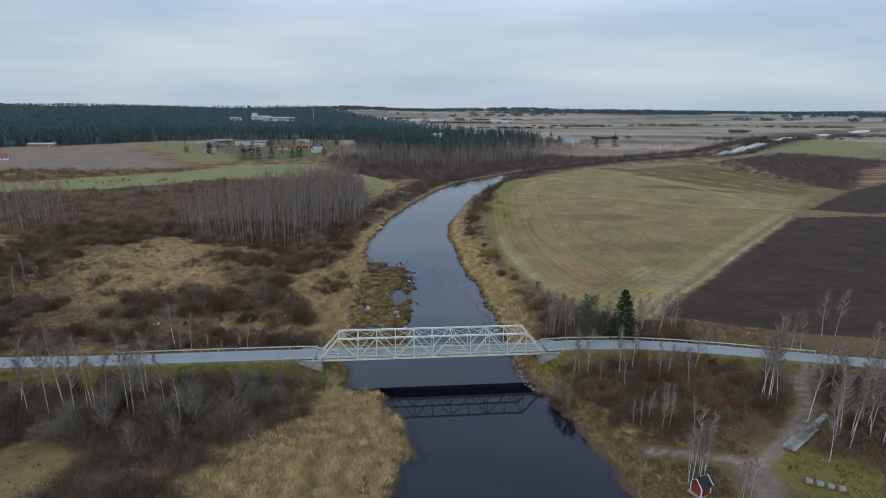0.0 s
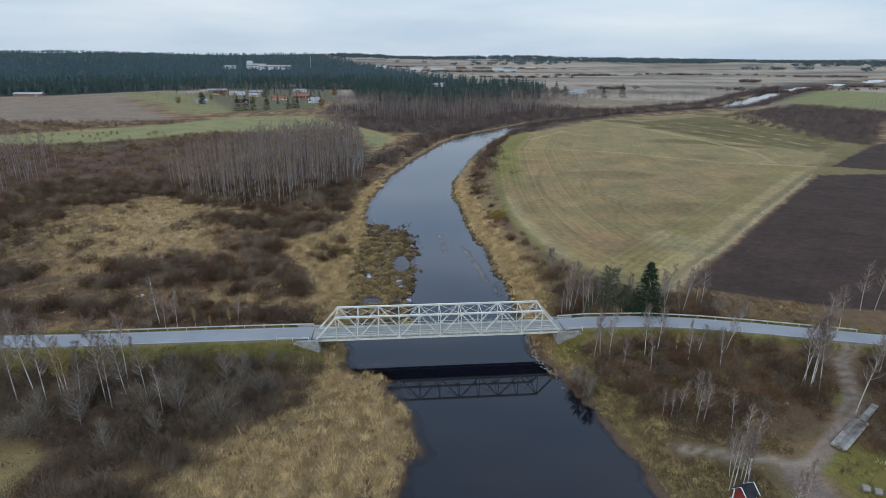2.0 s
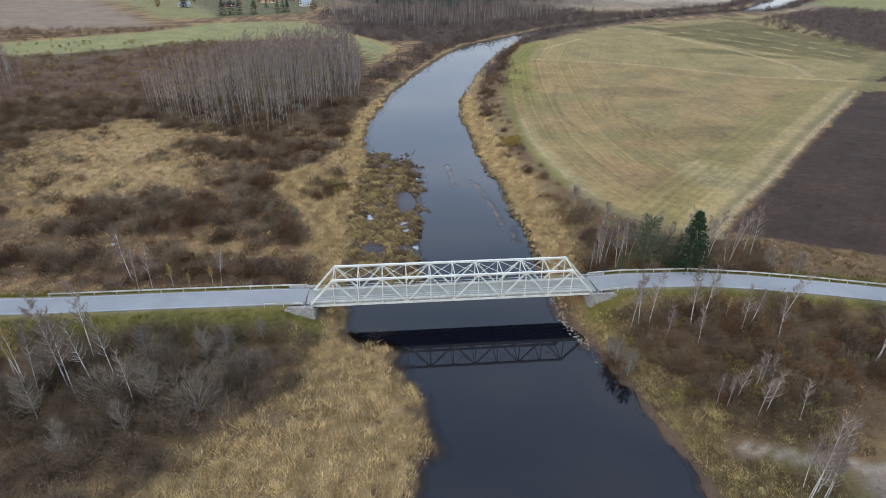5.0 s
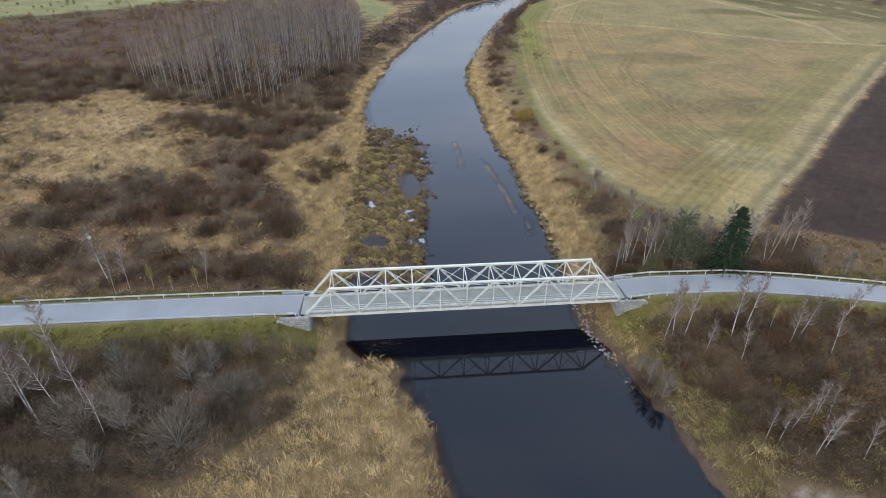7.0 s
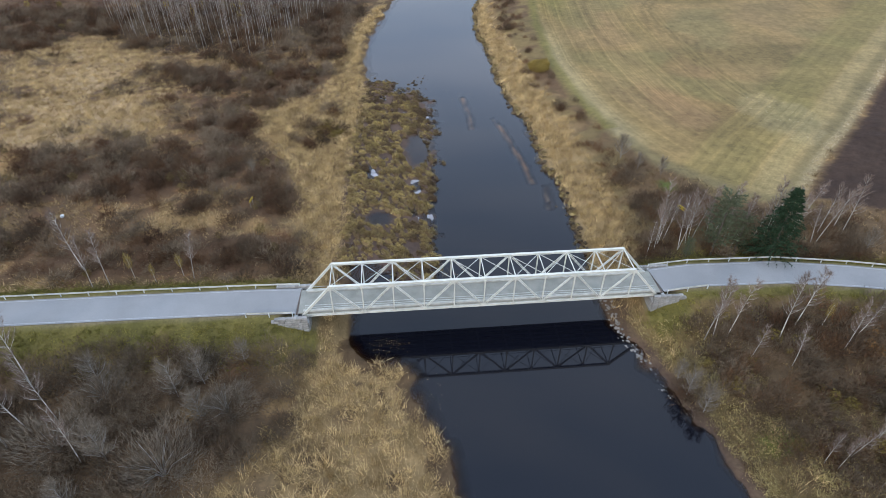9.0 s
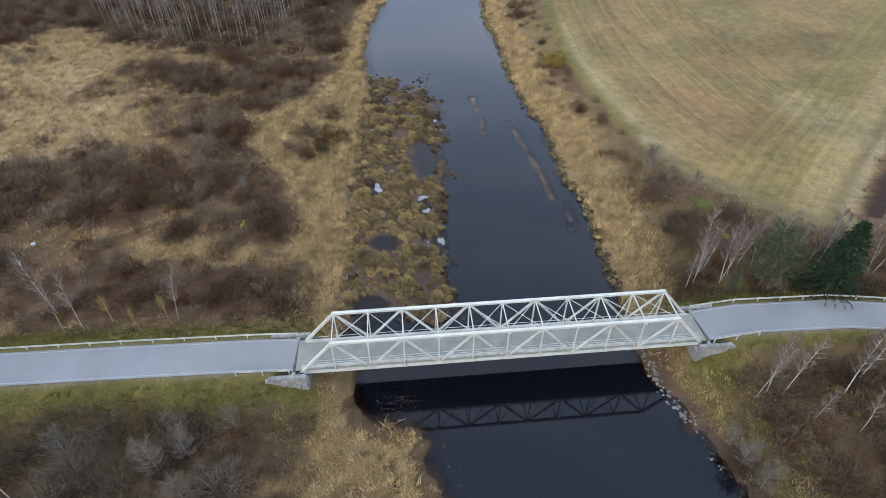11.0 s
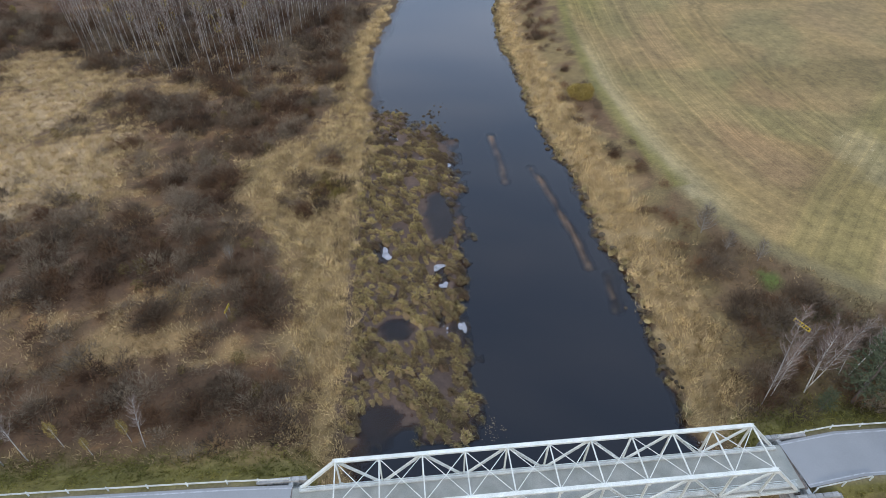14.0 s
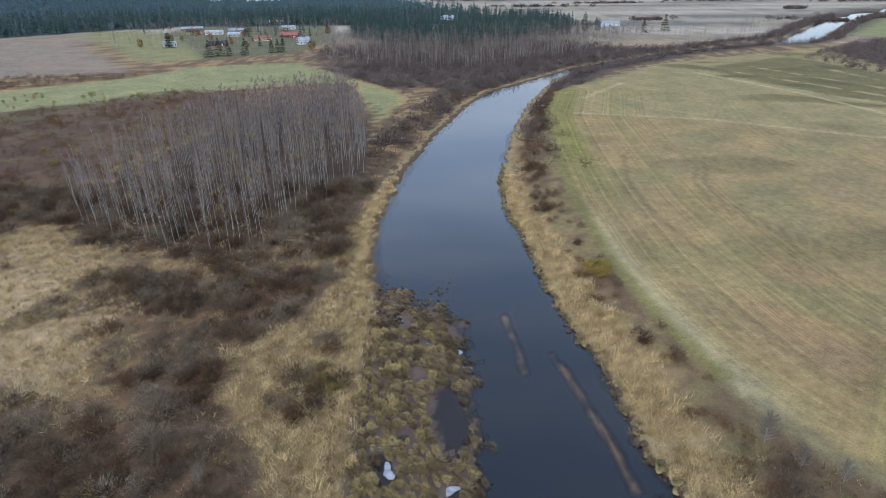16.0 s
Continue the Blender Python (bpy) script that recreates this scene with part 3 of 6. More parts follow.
    lay((0.205, 0.152, 0.115), np.maximum(1 - smooth(dt + 0.25 * n2, 0.9, 1.8), 1 - smooth(yard + 0.3 * n2, 2.0, 4.0)))
    lay((0.117, 0.091, 0.054), (1 - smooth(np.abs(dt), 0.1, 0.5)) * (Y > -38) * 0.7)
    lay((0.270, 0.215, 0.165), (1 - smooth(dp + 0.2 * n2, 0.3, 1.0)) * 0.85)
    return C


def grid_axis(marks, end, far):
    """Steps of their own between the marks (start, step), then ever wider ones to far."""
    out = []
    for (v, step), stop in zip(marks, [m[0] for m in marks[1:]] + [end]):
        out += list(np.linspace(v, stop, round((stop - v) / step), endpoint=False))
    out.append(end)
    v, w = marks[-1][1], end
    while w < far:
        v *= 1.08
        w += v
        out.append(w)
    v, w = marks[0][1], marks[0][0]
    while w > -far:
        v *= 1.08
        w -= v
        out.insert(0, w)
    return np.array(out)


def mesh_from(name, V, F, material, smooth_shade=False):
    """A mesh from arrays of places and of triangles or quads."""
    me = bpy.data.meshes.new(name)
    k = F.shape[1]
    me.vertices.add(len(V))
    me.vertices.foreach_set("co", np.ascontiguousarray(V, dtype=np.float32).ravel())
    me.loops.add(F.size)
    me.loops.foreach_set("vertex_index", np.ascontiguousarray(F, dtype=np.int32).ravel())
    me.polygons.add(len(F))
    me.polygons.foreach_set("loop_start", np.arange(0, F.size, k, dtype=np.int32))
    if smooth_shade:
        me.polygons.foreach_set("use_smooth", np.ones(len(F), dtype=bool))
    me.materials.append(material)
    me.update(calc_edges=True)
    me.validate()
    return me


def set_float(me, name, values):
    a = me.attributes.new(name, "FLOAT", "POINT")
    a.data.foreach_set("value", np.ascontiguousarray(values, dtype=np.float32).ravel())


def sheet(xs, ys):
    X, Y = np.meshgrid(xs, ys)
    i = np.arange(X.size).reshape(X.shape)
    F = np.stack([i[:-1, :-1], i[:-1, 1:], i[1:, 1:], i[1:, :-1]], -1).reshape(-1, 4)
    return X, Y, F


def build_ground():
    X, Y, F = sheet(grid_axis([(-110, 1.5), (-2, 0.7), (58, 1.7)], 300, 4700), grid_axis([(-65, 1.2), (-28, 0.7), (110, 2.0)], 400, 4700))
    Z = height(X, Y)
    me = mesh_from("ground", np.stack([X, Y, Z], -1).reshape(-1, 3), F, M_LAND, True)
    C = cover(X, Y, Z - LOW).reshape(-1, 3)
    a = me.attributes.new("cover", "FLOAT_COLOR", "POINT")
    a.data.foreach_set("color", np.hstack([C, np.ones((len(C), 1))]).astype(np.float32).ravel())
    f, pf = signed(X, Y, FIELD), np.minimum(signed(X, Y, PLOUGHED), signed(X, Y, PLOUGHED_FAR))
    set_float(me, "rows", np.where(pf < 0, (X - Y) * 0.7, np.where(seg_distance(X, Y, MARGIN)[0] < 24, 300 + seg_distance(X, Y, MARGIN)[0], seg_distance(X, Y, FIELD_LEFT)[0])))
    set_float(me, "crop", np.maximum((1 - smooth(f, -4, -1)) * (1 - 0.55 * smooth(seg_distance(X, Y, FIELD_LEFT)[0], 35, 60)), 0.5 * (pf < 0)))
    tagged(new("ground", me), "river lowland with reed, scrub, meadows and ploughed fields", "ground", kind="structure")


def build_water():
    X, Y, F = sheet(np.concatenate([np.arange(-2, 70, 1.1), np.arange(70, 1500, 14.0)]), np.concatenate([np.arange(-140, -20, 3.0), np.arange(-20, 115, 1.1), np.arange(115, 1500, 8.0)]))
    me = mesh_from("river", np.stack([X, Y, np.full(X.shape, LOW)], -1).reshape(-1, 3), F, M_WATER, True)
    set_float(me, "depth", np.clip(LOW - height(X, Y), 0, 2))
    tagged(new("water", me), "calm dark peaty river water mirroring the sky", "river", kind="structure")


build_ground()
build_water()


# ---- building helpers ----
def part(name, bm, material, parent, label="", smooth_shade=False):
    """Links a bmesh as one mesh object under a thing or a part."""
    me = bpy.data.meshes.new(name)
    bm.to_mesh(me)
    bm.free()
    me.materials.append(material)
    if smooth_shade:
        me.polygons.foreach_set("use_smooth", [True] * len(me.polygons))
    ob = new(name, me)
    ob.parent = parent
    return tagged(ob, label)


def share(name, me, parent, m, label=""):
    ob = new(name, me)
    ob.parent = parent
    ob.matrix_basis = m
    return tagged(ob, label)


def thing(name, label, category, group="", m=None, kind=""):
    ob = new(name)
    ob.empty_display_size = 0.2
    if m is not None:
        ob.matrix_basis = m
    return tagged(ob, label, category, group, kind)


def add_box(bm, lo, hi, m=None, bevel=0.0):
    r = bmesh.ops.create_cube(bm, size=1)
    s = [h - l for l, h in zip(lo, hi)]
    c = [(h + l) / 2 for l, h in zip(lo, hi)]
    t = Matrix.Translation(c) @ Matrix.Diagonal((*s, 1))
    bmesh.ops.transform(bm, matrix=(m @ t) if m is not None else t, verts=r["verts"])
    if bevel:
        bmesh.ops.bevel(bm, geom=list({e for v in r["verts"] for e in v.link_edges}), offset=bevel, segments=1, affect="EDGES")
    return r["verts"]


def box(lo, hi, bevel=0.0):
    bm = bmesh.new()
    add_box(bm, lo, hi, None, bevel)
    return bm


def along(p, q, up=(0, 0, 1)):
    """A frame at p with x towards q and z as near to up as can be."""
    p, q = Vector(p), Vector(q)
    x = (q - p).normalized()
    y = Vector(up).cross(x)
    y = y.normalized() if y.length > 1e-4 else Vector((0, 1, 0))
    z = x.cross(y)
    m = Matrix((x, y, z)).transposed().to_4x4()
    m.translation = p
    return m, (q - p).length


def beam(bm, p, q, w, h, up=(0, 0, 1), style="box", flange=0.03):
    """A rolled or riveted bar from p to q: box, I, twin (two channels with battens) or flat."""
    m, ln = along(p, q, up)
    if style == "box":
        add_box(bm, (0, -w / 2, -h / 2), (ln, w / 2, h / 2), m, 0.012)
    elif style == "I":
        add_box(bm, (0, -w / 2, h / 2 - flange), (ln, w / 2, h / 2), m)
        add_box(bm, (0, -w / 2, -h / 2), (ln, w / 2, -h / 2 + flange), m)
        add_box(bm, (0, -0.012, -h / 2 + flange), (ln, 0.012, h / 2 - flange), m)
    elif style == "twin":
        for s in (-1, 1):
            add_box(bm, (0, s * w / 2 - 0.03, -h / 2), (ln, s * w / 2 + 0.03, h / 2), m)
        n = max(2, int(ln / 0.75))
        for k in range(n):
            x = ln * (k + 0.5) / n
            add_box(bm, (x - 0.14, -w / 2 + 0.03, h / 2 - 0.02), (x + 0.14, w / 2 - 0.03, h / 2 + 0.012), m)
            add_box(bm, (x - 0.14, -w / 2 + 0.03, -h / 2 - 0.012), (x + 0.14, w / 2 - 0.03, -h / 2 + 0.02), m)
    elif style == "chord":
        for s in (-1, 1):
            add_box(bm, (0, s * (w / 2 - 0.03) - 0.02, -h / 2), (ln, s * (w / 2 - 0.03) + 0.02, h / 2 - 0.03), m)
        add_box(bm, (-0.12, -w / 2 - 0.03, h / 2 - 0.03), (ln + 0.12, w / 2 + 0.03, h / 2), m)
        n = int(ln / 0.9)
        for k in range(n):
            x = ln * (k + 0.5) / n
            add_box(bm, (x - 0.1, -w / 2 + 0.05, -h / 2), (x + 0.1, w / 2 - 0.05, -h / 2 + 0.02), m)
    else:
        add_box(bm, (0, -w / 2, -h / 2), (ln, w / 2, h / 2), m)


def ribbon(line, half_lo, half_hi, z_of, lift, step=2.0, thick=0.05):
    """A strip along a plan line between two offsets, with a real thickness."""
    pts = [Vector((*p, 0)) for p in line]
    dense = []
    for a, b in zip(pts, pts[1:]):
        n = max(1, int((b - a).length / step))
        dense += [a.lerp(b, k / n) for k in range(n)]
    dense.append(pts[-1])
    bm = bmesh.new()
    prev = None
    for i, p in enumerate(dense):
        t = (dense[min(i + 1, len(dense) - 1)] - dense[max(i - 1, 0)]).normalized()
        nrm = Vector((-t.y, t.x, 0))
        row = []
        for off in (half_lo, half_hi):
            c = p + nrm * off
            zz = z_of(c.x) + lift
            row += [bm.verts.new((c.x, c.y, zz)), bm.verts.new((c.x, c.y, zz - thick))]
        if prev:
            a0, a1, b0, b1 = prev
            c0, c1, d0, d1 = row
            bm.faces.new((a0, c0, d0, b0)[::-1])
            bm.faces.new((a0, a1, c1, c0)[::-1])
            bm.faces.new((b0, d0, d1, b1)[::-1])
        prev = row
    bmesh.ops.recalc_face_normals(bm, faces=bm.faces)
    return bm


def level(x):
    return float(road_level(x))


# ---- road ----
road_west = [p for p in ROAD if p[0] < -1] + [(-0.9, 2.25)]
road_east = [(54.9, 2.25)] + [p for p in ROAD if p[0] > 55]
for k, line in enumerate((road_west, road_east), 1):
    road = tagged(new("road_%d" % k), "narrow grey asphalt road on a grassy bank", "road", kind="structure")
    part("carriageway", ribbon(line, -2.75, 2.75, level, 0.03, 1.5), M_ASPHALT, road)
    for side in (-1, 1):
        part("edge_line", ribbon(line, side * 2.42 - 0.07, side * 2.42 + 0.07, level, 0.036, 1.5, 0.004), M_LINE, road, "worn white edge line")


# ---- truss bridge ----
P, N = 4.5, 12
Y0, W = -0.42, 4.66
Z_LOW, Z_TOP, Z_DECK = 4.95, 10.26, 5.42


def build_bridge():
    b = thing("truss_bridge", "white-painted riveted steel truss bridge on granite abutments", "bridge")
    low = lambda i, y: Vector((i * P, y, Z_LOW))
    top = lambda i, y: Vector((i * P, y, Z_TOP))

    def one(name, p, q, w, h, style, up=(0, 0, 1), material=M_STEEL, parent=b):
        bm = bmesh.new()
        beam(bm, p, q, w, h, up, style)
        return part(name, bm, material, parent)

    for y in (Y0, W):
        out = (0, 1, 0)
        tc = one("top_chord", top(1, y), top(N - 1, y), 0.36, 0.34, "chord")
        bc = one("bottom_chord", low(0, y), low(N, y), 0.34, 0.36, "chord")
        for i, j in ((0, 1), (N, N - 1)):
            one("end_post", low(i, y), top(j, y), 0.34, 0.32, "chord")
        for i in range(1, N):
            one("vertical", low(i, y), top(i, y), 0.16, 0.20, "I", (0, 1, 0))
            s = 0.34 if i % 2 else 0.2
            for yy in (y - 0.2, y + 0.2):
                part("gusset_plate", box((i * P - s, yy - 0.012, Z_TOP - 0.42), (i * P + s, yy + 0.012, Z_TOP + 0.1)), M_STEEL, tc)
            s = 0.24 if i % 2 else 0.42
            for yy in (y - 0.19, y + 0.19):
                part("gusset_plate", box((i * P - s, yy - 0.012, Z_LOW - 0.15), (i * P + s, yy + 0.012, Z_LOW + 0.42)), M_STEEL, bc)
        for i in range(1, N - 1):
            p, q = (top(i, y), low(i + 1, y)) if i % 2 else (low(i, y), top(i + 1, y))
            one("diagonal", p, q, 0.24, 0.16, "twin", (0, 1, 0))
        # hand rail on the inner side of each truss
        yi = y + (0.50 if y == Y0 else -0.50)
        for h in (0.55, 1.0):
            one("hand_rail", (0.4, yi, Z_DECK + h), (N * P - 0.4, yi, Z_DECK + h), 0.05, 0.07, "box", material=M_STEEL_OLD)
        one("kerb", (0.1, yi - (0.12 if y == Y0 else -0.12), Z_DECK + 0.10), (N * P - 0.1, yi - (0.12 if y == Y0 else -0.12), Z_DECK + 0.10), 0.40, 0.26, "box", material=M_KERB)
    for i in range(1, N):
        one("top_strut", top(i, Y0 + 0.1), top(i, W - 0.1), 0.12, 0.14, "I")
    for i in range(1, N - 1):
        for a, c in ((Y0 + 0.1, W - 0.1), (W - 0.1, Y0 + 0.1)):
            dz = Vector((0, 0, 0.05 if a < c else -0.03))
            one("lateral_brace", top(i, a) + dz, top(i + 1, c) + dz, 0.07, 0.05, "flat")
    for i in range(0, N + 1):
        one("floor_beam", (i * P, Y0 + 0.1, Z_LOW - 0.05), (i * P, W - 0.1, Z_LOW - 0.05), 0.22, 0.5, "I", material=M_STEEL_OLD)
    for y in (0.2, 1.2, 2.1, 3.0, 4.0):
        one("stringer", (0, y, Z_DECK - 0.32), (N * P, y, Z_DECK - 0.32), 0.14, 0.3, "I", material=M_STEEL_OLD)
    part("deck", box((-0.75, Y0 + 0.02, Z_DECK - 0.16), (N * P + 0.75, W - 0.02, Z_DECK), 0.02), M_DECK, b, "grey worn bridge deck")
    for x in (-0.8, N * P + 0.8):
        part("expansion_joint", box((x - 0.14, Y0 - 0.15, Z_DECK - 0.1), (x + 0.14, W + 0.15, Z_DECK + 0.012)), M_BARK_DARK, b, "dark steel expansion joint")
    for x in (0, N * P):
        for y in (Y0, W):
            part("bearing", box((x - 0.3, y - 0.3, Z_LOW - 0.55), (x + 0.3, y + 0.3, Z_LOW - 0.17), 0.04), M_BARK_DARK, b)
    return b


build_bridge()


def build_abutment(x_face, side):
    """Granite block abutment with two stepped wing walls."""
    a = tagged(new("abutment_%d" % (1 if side < 0 else 2)), "coursed grey granite abutment with wing walls", "abutment", kind="structure")
    back = x_face + side * 1.7
    lo, hi = min(x_face, back), max(x_face, back)
    part("core", box((lo + 0.1, Y0 - 0.9, -1.6), (hi - 0.1, W + 0.9, Z_LOW - 0.6)), M_CONCRETE, a)
    part("bearing_shelf", box((lo - 0.06, Y0 - 1.05, Z_LOW - 0.6), (hi + 0.06, W + 1.05, Z_LOW - 0.5), 0.03), M_CONCRETE, a)
    part("back_wall", box((back - 0.25, Y0 - 0.9, Z_LOW - 0.6), (back + 0.25, W + 0.9, Z_DECK - 0.17), 0.03), M_CONCRETE, a)
    stones = []
    for k in range(5):
        bm = bmesh.new()
        vs = add_box(bm, (-0.5, -0.5, -0.5), (0.5, 0.5, 0.5), None, 0.05)
        for v in bm.verts:
            v.co += Vector((random.uniform(-0.03, 0.03), random.uniform(-0.03, 0.03), random.uniform(-0.03, 0.03)))
        me = bpy.data.meshes.new("granite_block")
        bm.to_mesh(me)
        bm.free()
        me.materials.append(M_GRANITE)
        stones.append(me)
    h = 0.46
    for row in range(12):
        z = -0.86 + row * h
        if z + h > Z_LOW - 0.5:
            break
        y = Y0 - 1.0
        while y < W + 0.95:
            w = min(random.uniform(0.6, 1.1), W + 1.0 - y)
            m = Matrix.Translation((x_face, y + w / 2, z + h / 2)) @ Matrix.Diagonal((0.35, w - 0.03, h - 0.03, 1))
            share("granite_block", random.choice(stones), a, m)
            y += w
    for y in (Y0 - 1.0, W + 1.0):
        for row in range(15):
            z = -0.86 + row * h
            if z + h > Z_DECK + 0.2:
                break
            x, reach = 0.0, 1.7 + 2.8 * (row / 13) ** 1.2
            while x < reach:
                w = random.uniform(0.6, 1.1)
                m = Matrix.Translation((x_face + side * (x + w / 2), y, z + h / 2)) @ Matrix.Diagonal((w - 0.03, 0.5, h - 0.03, 1))
                share("granite_block", random.choice(stones), a, m)
                x += w


build_abutment(0.75, -1)
build_abutment(53.25, 1)


# ---- plants: templates as arrays ----
def blades(base, tip, width, r):
    """Thin three-cornered twigs or blades from base to tip."""
    n = len(base)
    d = tip - base
    side = np.cross(d, r.normal(size=(n, 3)))
    side /= np.linalg.norm(side, axis=1, keepdims=True) + 1e-9
    w = np.broadcast_to(width, (n,))[:, None] / 2
    V = np.stack([base - side * w, base + side * w, tip], 1).reshape(-1, 3)
    return V, np.arange(3 * n).reshape(-1, 3)


def tube(points, radii, sides=6):
    P_, V, F = np.asarray(points, float), [], []
    a = np.linspace(0, 2 * math.pi, sides, endpoint=False)
    for i, (p, rad) in enumerate(zip(P_, radii)):
        t = P_[min(i + 1, len(P_) - 1)] - P_[max(i - 1, 0)]
        t /= np.linalg.norm(t) + 1e-9
        u = np.cross(t, (0.3, 0.9, 0.1))
        u /= np.linalg.norm(u) + 1e-9
        v = np.cross(t, u)
        V.append(p + rad * (np.cos(a)[:, None] * u + np.sin(a)[:, None] * v))
    for i in range(len(P_) - 1):
        for k in range(sides):
            q = (i * sides + k, i * sides + (k + 1) % sides, (i + 1) * sides + (k + 1) % sides, (i + 1) * sides + k)
            F += [(q[0], q[1], q[2]), (q[0], q[2], q[3])]
    return np.concatenate(V), np.array(F)


def join(*pieces):
    V, F, o = [], [], 0
    for v, f in pieces:
        V.append(v)
        F.append(f + o)
        o += len(v)
    return np.concatenate(V), np.concatenate(F)


def unit(v):
    return v / (np.linalg.norm(v, axis=-1, keepdims=True) + 1e-9)


def brush(r, rad=1.8, h=2.5, n=380, width=0.075, stems=9):
    """A rounded leafless bush: a haze of fine twigs over a few stems, with an uneven outline."""
    u = unit(r.normal(size=(n, 3)))
    u[:, 2] = np.abs(u[:, 2])
    a = np.arctan2(u[:, 1], u[:, 0])
    ph = r.uniform(0, 6.28, 3)
    lobe = 1 + 0.22 * np.sin(2 * a + ph[0]) + 0.16 * np.sin(3 * a + ph[1]) + 0.14 * np.sin(5 * a + 4 * u[:, 2] + ph[2])
    p = u * (r.uniform(0.12, 1, n) ** 0.5 * lobe)[:, None] * np.array([rad, rad, h * 0.8])
    d = unit(u * np.array([0.8, 0.8, 0.6]) + r.normal(0, 0.42, (n, 3)) + np.array([0, 0, 0.55]))
    fine = blades(p, p + d * (r.uniform(0.22, 0.55, n) * (0.5 + 0.28 * h))[:, None], width, r)
    b = np.stack([r.normal(0, 0.2, stems), r.normal(0, 0.2, stems), np.full(stems, -0.15)], -1)
    k = r.integers(0, n, stems)
    return join(blades(b, p[k], width * 1.5, r), fine)


def mound(r, n=170, width=0.085):
    """A sedge tussock: a low uneven root dome, and the long blades that droop from it downstream."""
    sides, rows, V, F = 11, 4, [], []
    ph = r.uniform(0, 6.28, 2)
    for i in range(rows):
        for k in range(sides):
            a, e = 6.283 * k / sides, i / (rows - 1) * 1.35
            q = (1 + 0.22 * math.sin(2 * a + ph[0]) + 0.18 * math.sin(3 * a + ph[1])) * r.uniform(0.85, 1.15) * 0.8
            V.append((math.cos(a) * math.cos(e) * q * 0.8, math.sin(a) * math.cos(e) * q * 1.35, -0.15 + 0.50 * math.sin(e)))
    for i in range(rows - 1):
        for k in range(sides):
            q = (i * sides + k, i * sides + (k + 1) % sides, (i + 1) * sides + (k + 1) % sides, (i + 1) * sides + k)
            F += [(q[0], q[1], q[2]), (q[0], q[2], q[3])]
    a, e = r.uniform(0, 6.28, n), r.uniform(0.3, 1.5, n)
    q = 0.8 * (1 + 0.22 * np.sin(2 * a + ph[0]) + 0.18 * np.sin(3 * a + ph[1]))
    b = np.stack([np.cos(a) * np.cos(e) * q * 0.8, np.sin(a) * np.cos(e) * q * 1.35, -0.14 + 0.50 * np.sin(e)], -1)
    d = unit(np.stack([np.cos(a) * 0.45 + r.normal(0, 0.25, n), np.sin(a) * 0.45 - 0.35 + r.normal(0, 0.25, n), 0.25 + 0.75 * np.sin(e)], -1))
    return (np.array(V), np.array(F)), blades(b, b + d * r.uniform(0.25, 0.6, (n, 1)), width, r)


def tuft(r, h=1.3, n=11, spread=0.35, width=0.09, base=0.25):
    d = unit(np.stack([r.normal(0.12, spread, n), r.normal(0.05, spread, n), np.ones(n)], -1))
    b = np.stack([r.normal(0, base, n), r.normal(0, base, n), np.full(n, -0.08)], -1)
    return blades(b, b + d * (h * r.uniform(0.6, 1.1, n))[:, None], width, r)


def leafy(r, h=2.2, rad=1.1, n=150, size=0.22):
    p = unit(r.normal(size=(n, 3))) * (r.uniform(0.3, 1, (n, 1)) ** 0.5) * np.array([rad, rad, h / 2]) + np.array([0, 0, h * 0.55])
    return blades(p, p + r.normal(0, size, (n, 3)), size, r)


def birch(r, h=17.0, crown=0.45, reach=1.9, limbs=20, twigs=22, lean=0.0, radius=0.11, rings=9, sides=6, stem=60):
    """Trunk with limbs, and the crown's twigs."""
    bend = r.normal(0, 0.25, 2)
    ts = np.linspace(0, 1, rings)
    az = r.uniform(0, 6.28)
    pts = np.stack([bend[0] * np.sin(ts * 2.6) + lean * h * ts ** 1.3 * math.cos(az), bend[1] * np.sin(ts * 2.2) + lean * h * ts ** 1.3 * math.sin(az), ts * h - 0.2], -1)
    wood = [tube(pts, radius * (1 - ts * 0.88), sides)]
    fine = []
    for k in range(limbs):
        s = 1 - crown + crown * (k + r.uniform(0, 1)) / limbs * 0.97
        p = np.array([np.interp(s, ts, pts[:, j]) for j in range(3)])
        a = r.uniform(0, 6.28)
        ln = reach * (1.15 - 0.75 * (s - 1 + crown) / crown) * r.uniform(0.7, 1.15)
        q = p + np.array([math.cos(a) * ln * 0.62, math.sin(a) * ln * 0.62, ln * 0.8])
        mid = (p + q) / 2 + np.array([math.cos(a), math.sin(a), -0.4]) * ln * 0.08
        wood.append(tube([p, mid, q] if limbs > 12 else [p, q], [0.035, 0.022, 0.006] if limbs > 12 else [0.04, 0.01], 3))
        u = r.uniform(0.2, 1.0, twigs)[:, None]
        b = p + (q - p) * u
        e = unit((q - p)[None] / ln * 0.7 + r.normal(0, 0.6, (twigs, 3)) + np.array([0, 0, 0.15]))
        fine.append(blades(b, b + e * r.uniform(0.35, 0.95, (twigs, 1)) * (0.5 + 0.25 * reach), 0.036 if limbs > 12 else 0.19, r))
    u = r.uniform(1 - crown, 1, stem)
    b = np.stack([np.interp(u, ts, pts[:, j]) for j in range(3)], -1)
    fine.append(blades(b, b + unit(r.normal(0, 0.6, (stem, 3)) + np.array([0, 0, 0.9])) * r.uniform(0.4, 1.0, (stem, 1)), 0.03, r))
    return join(*wood), join(*fine)


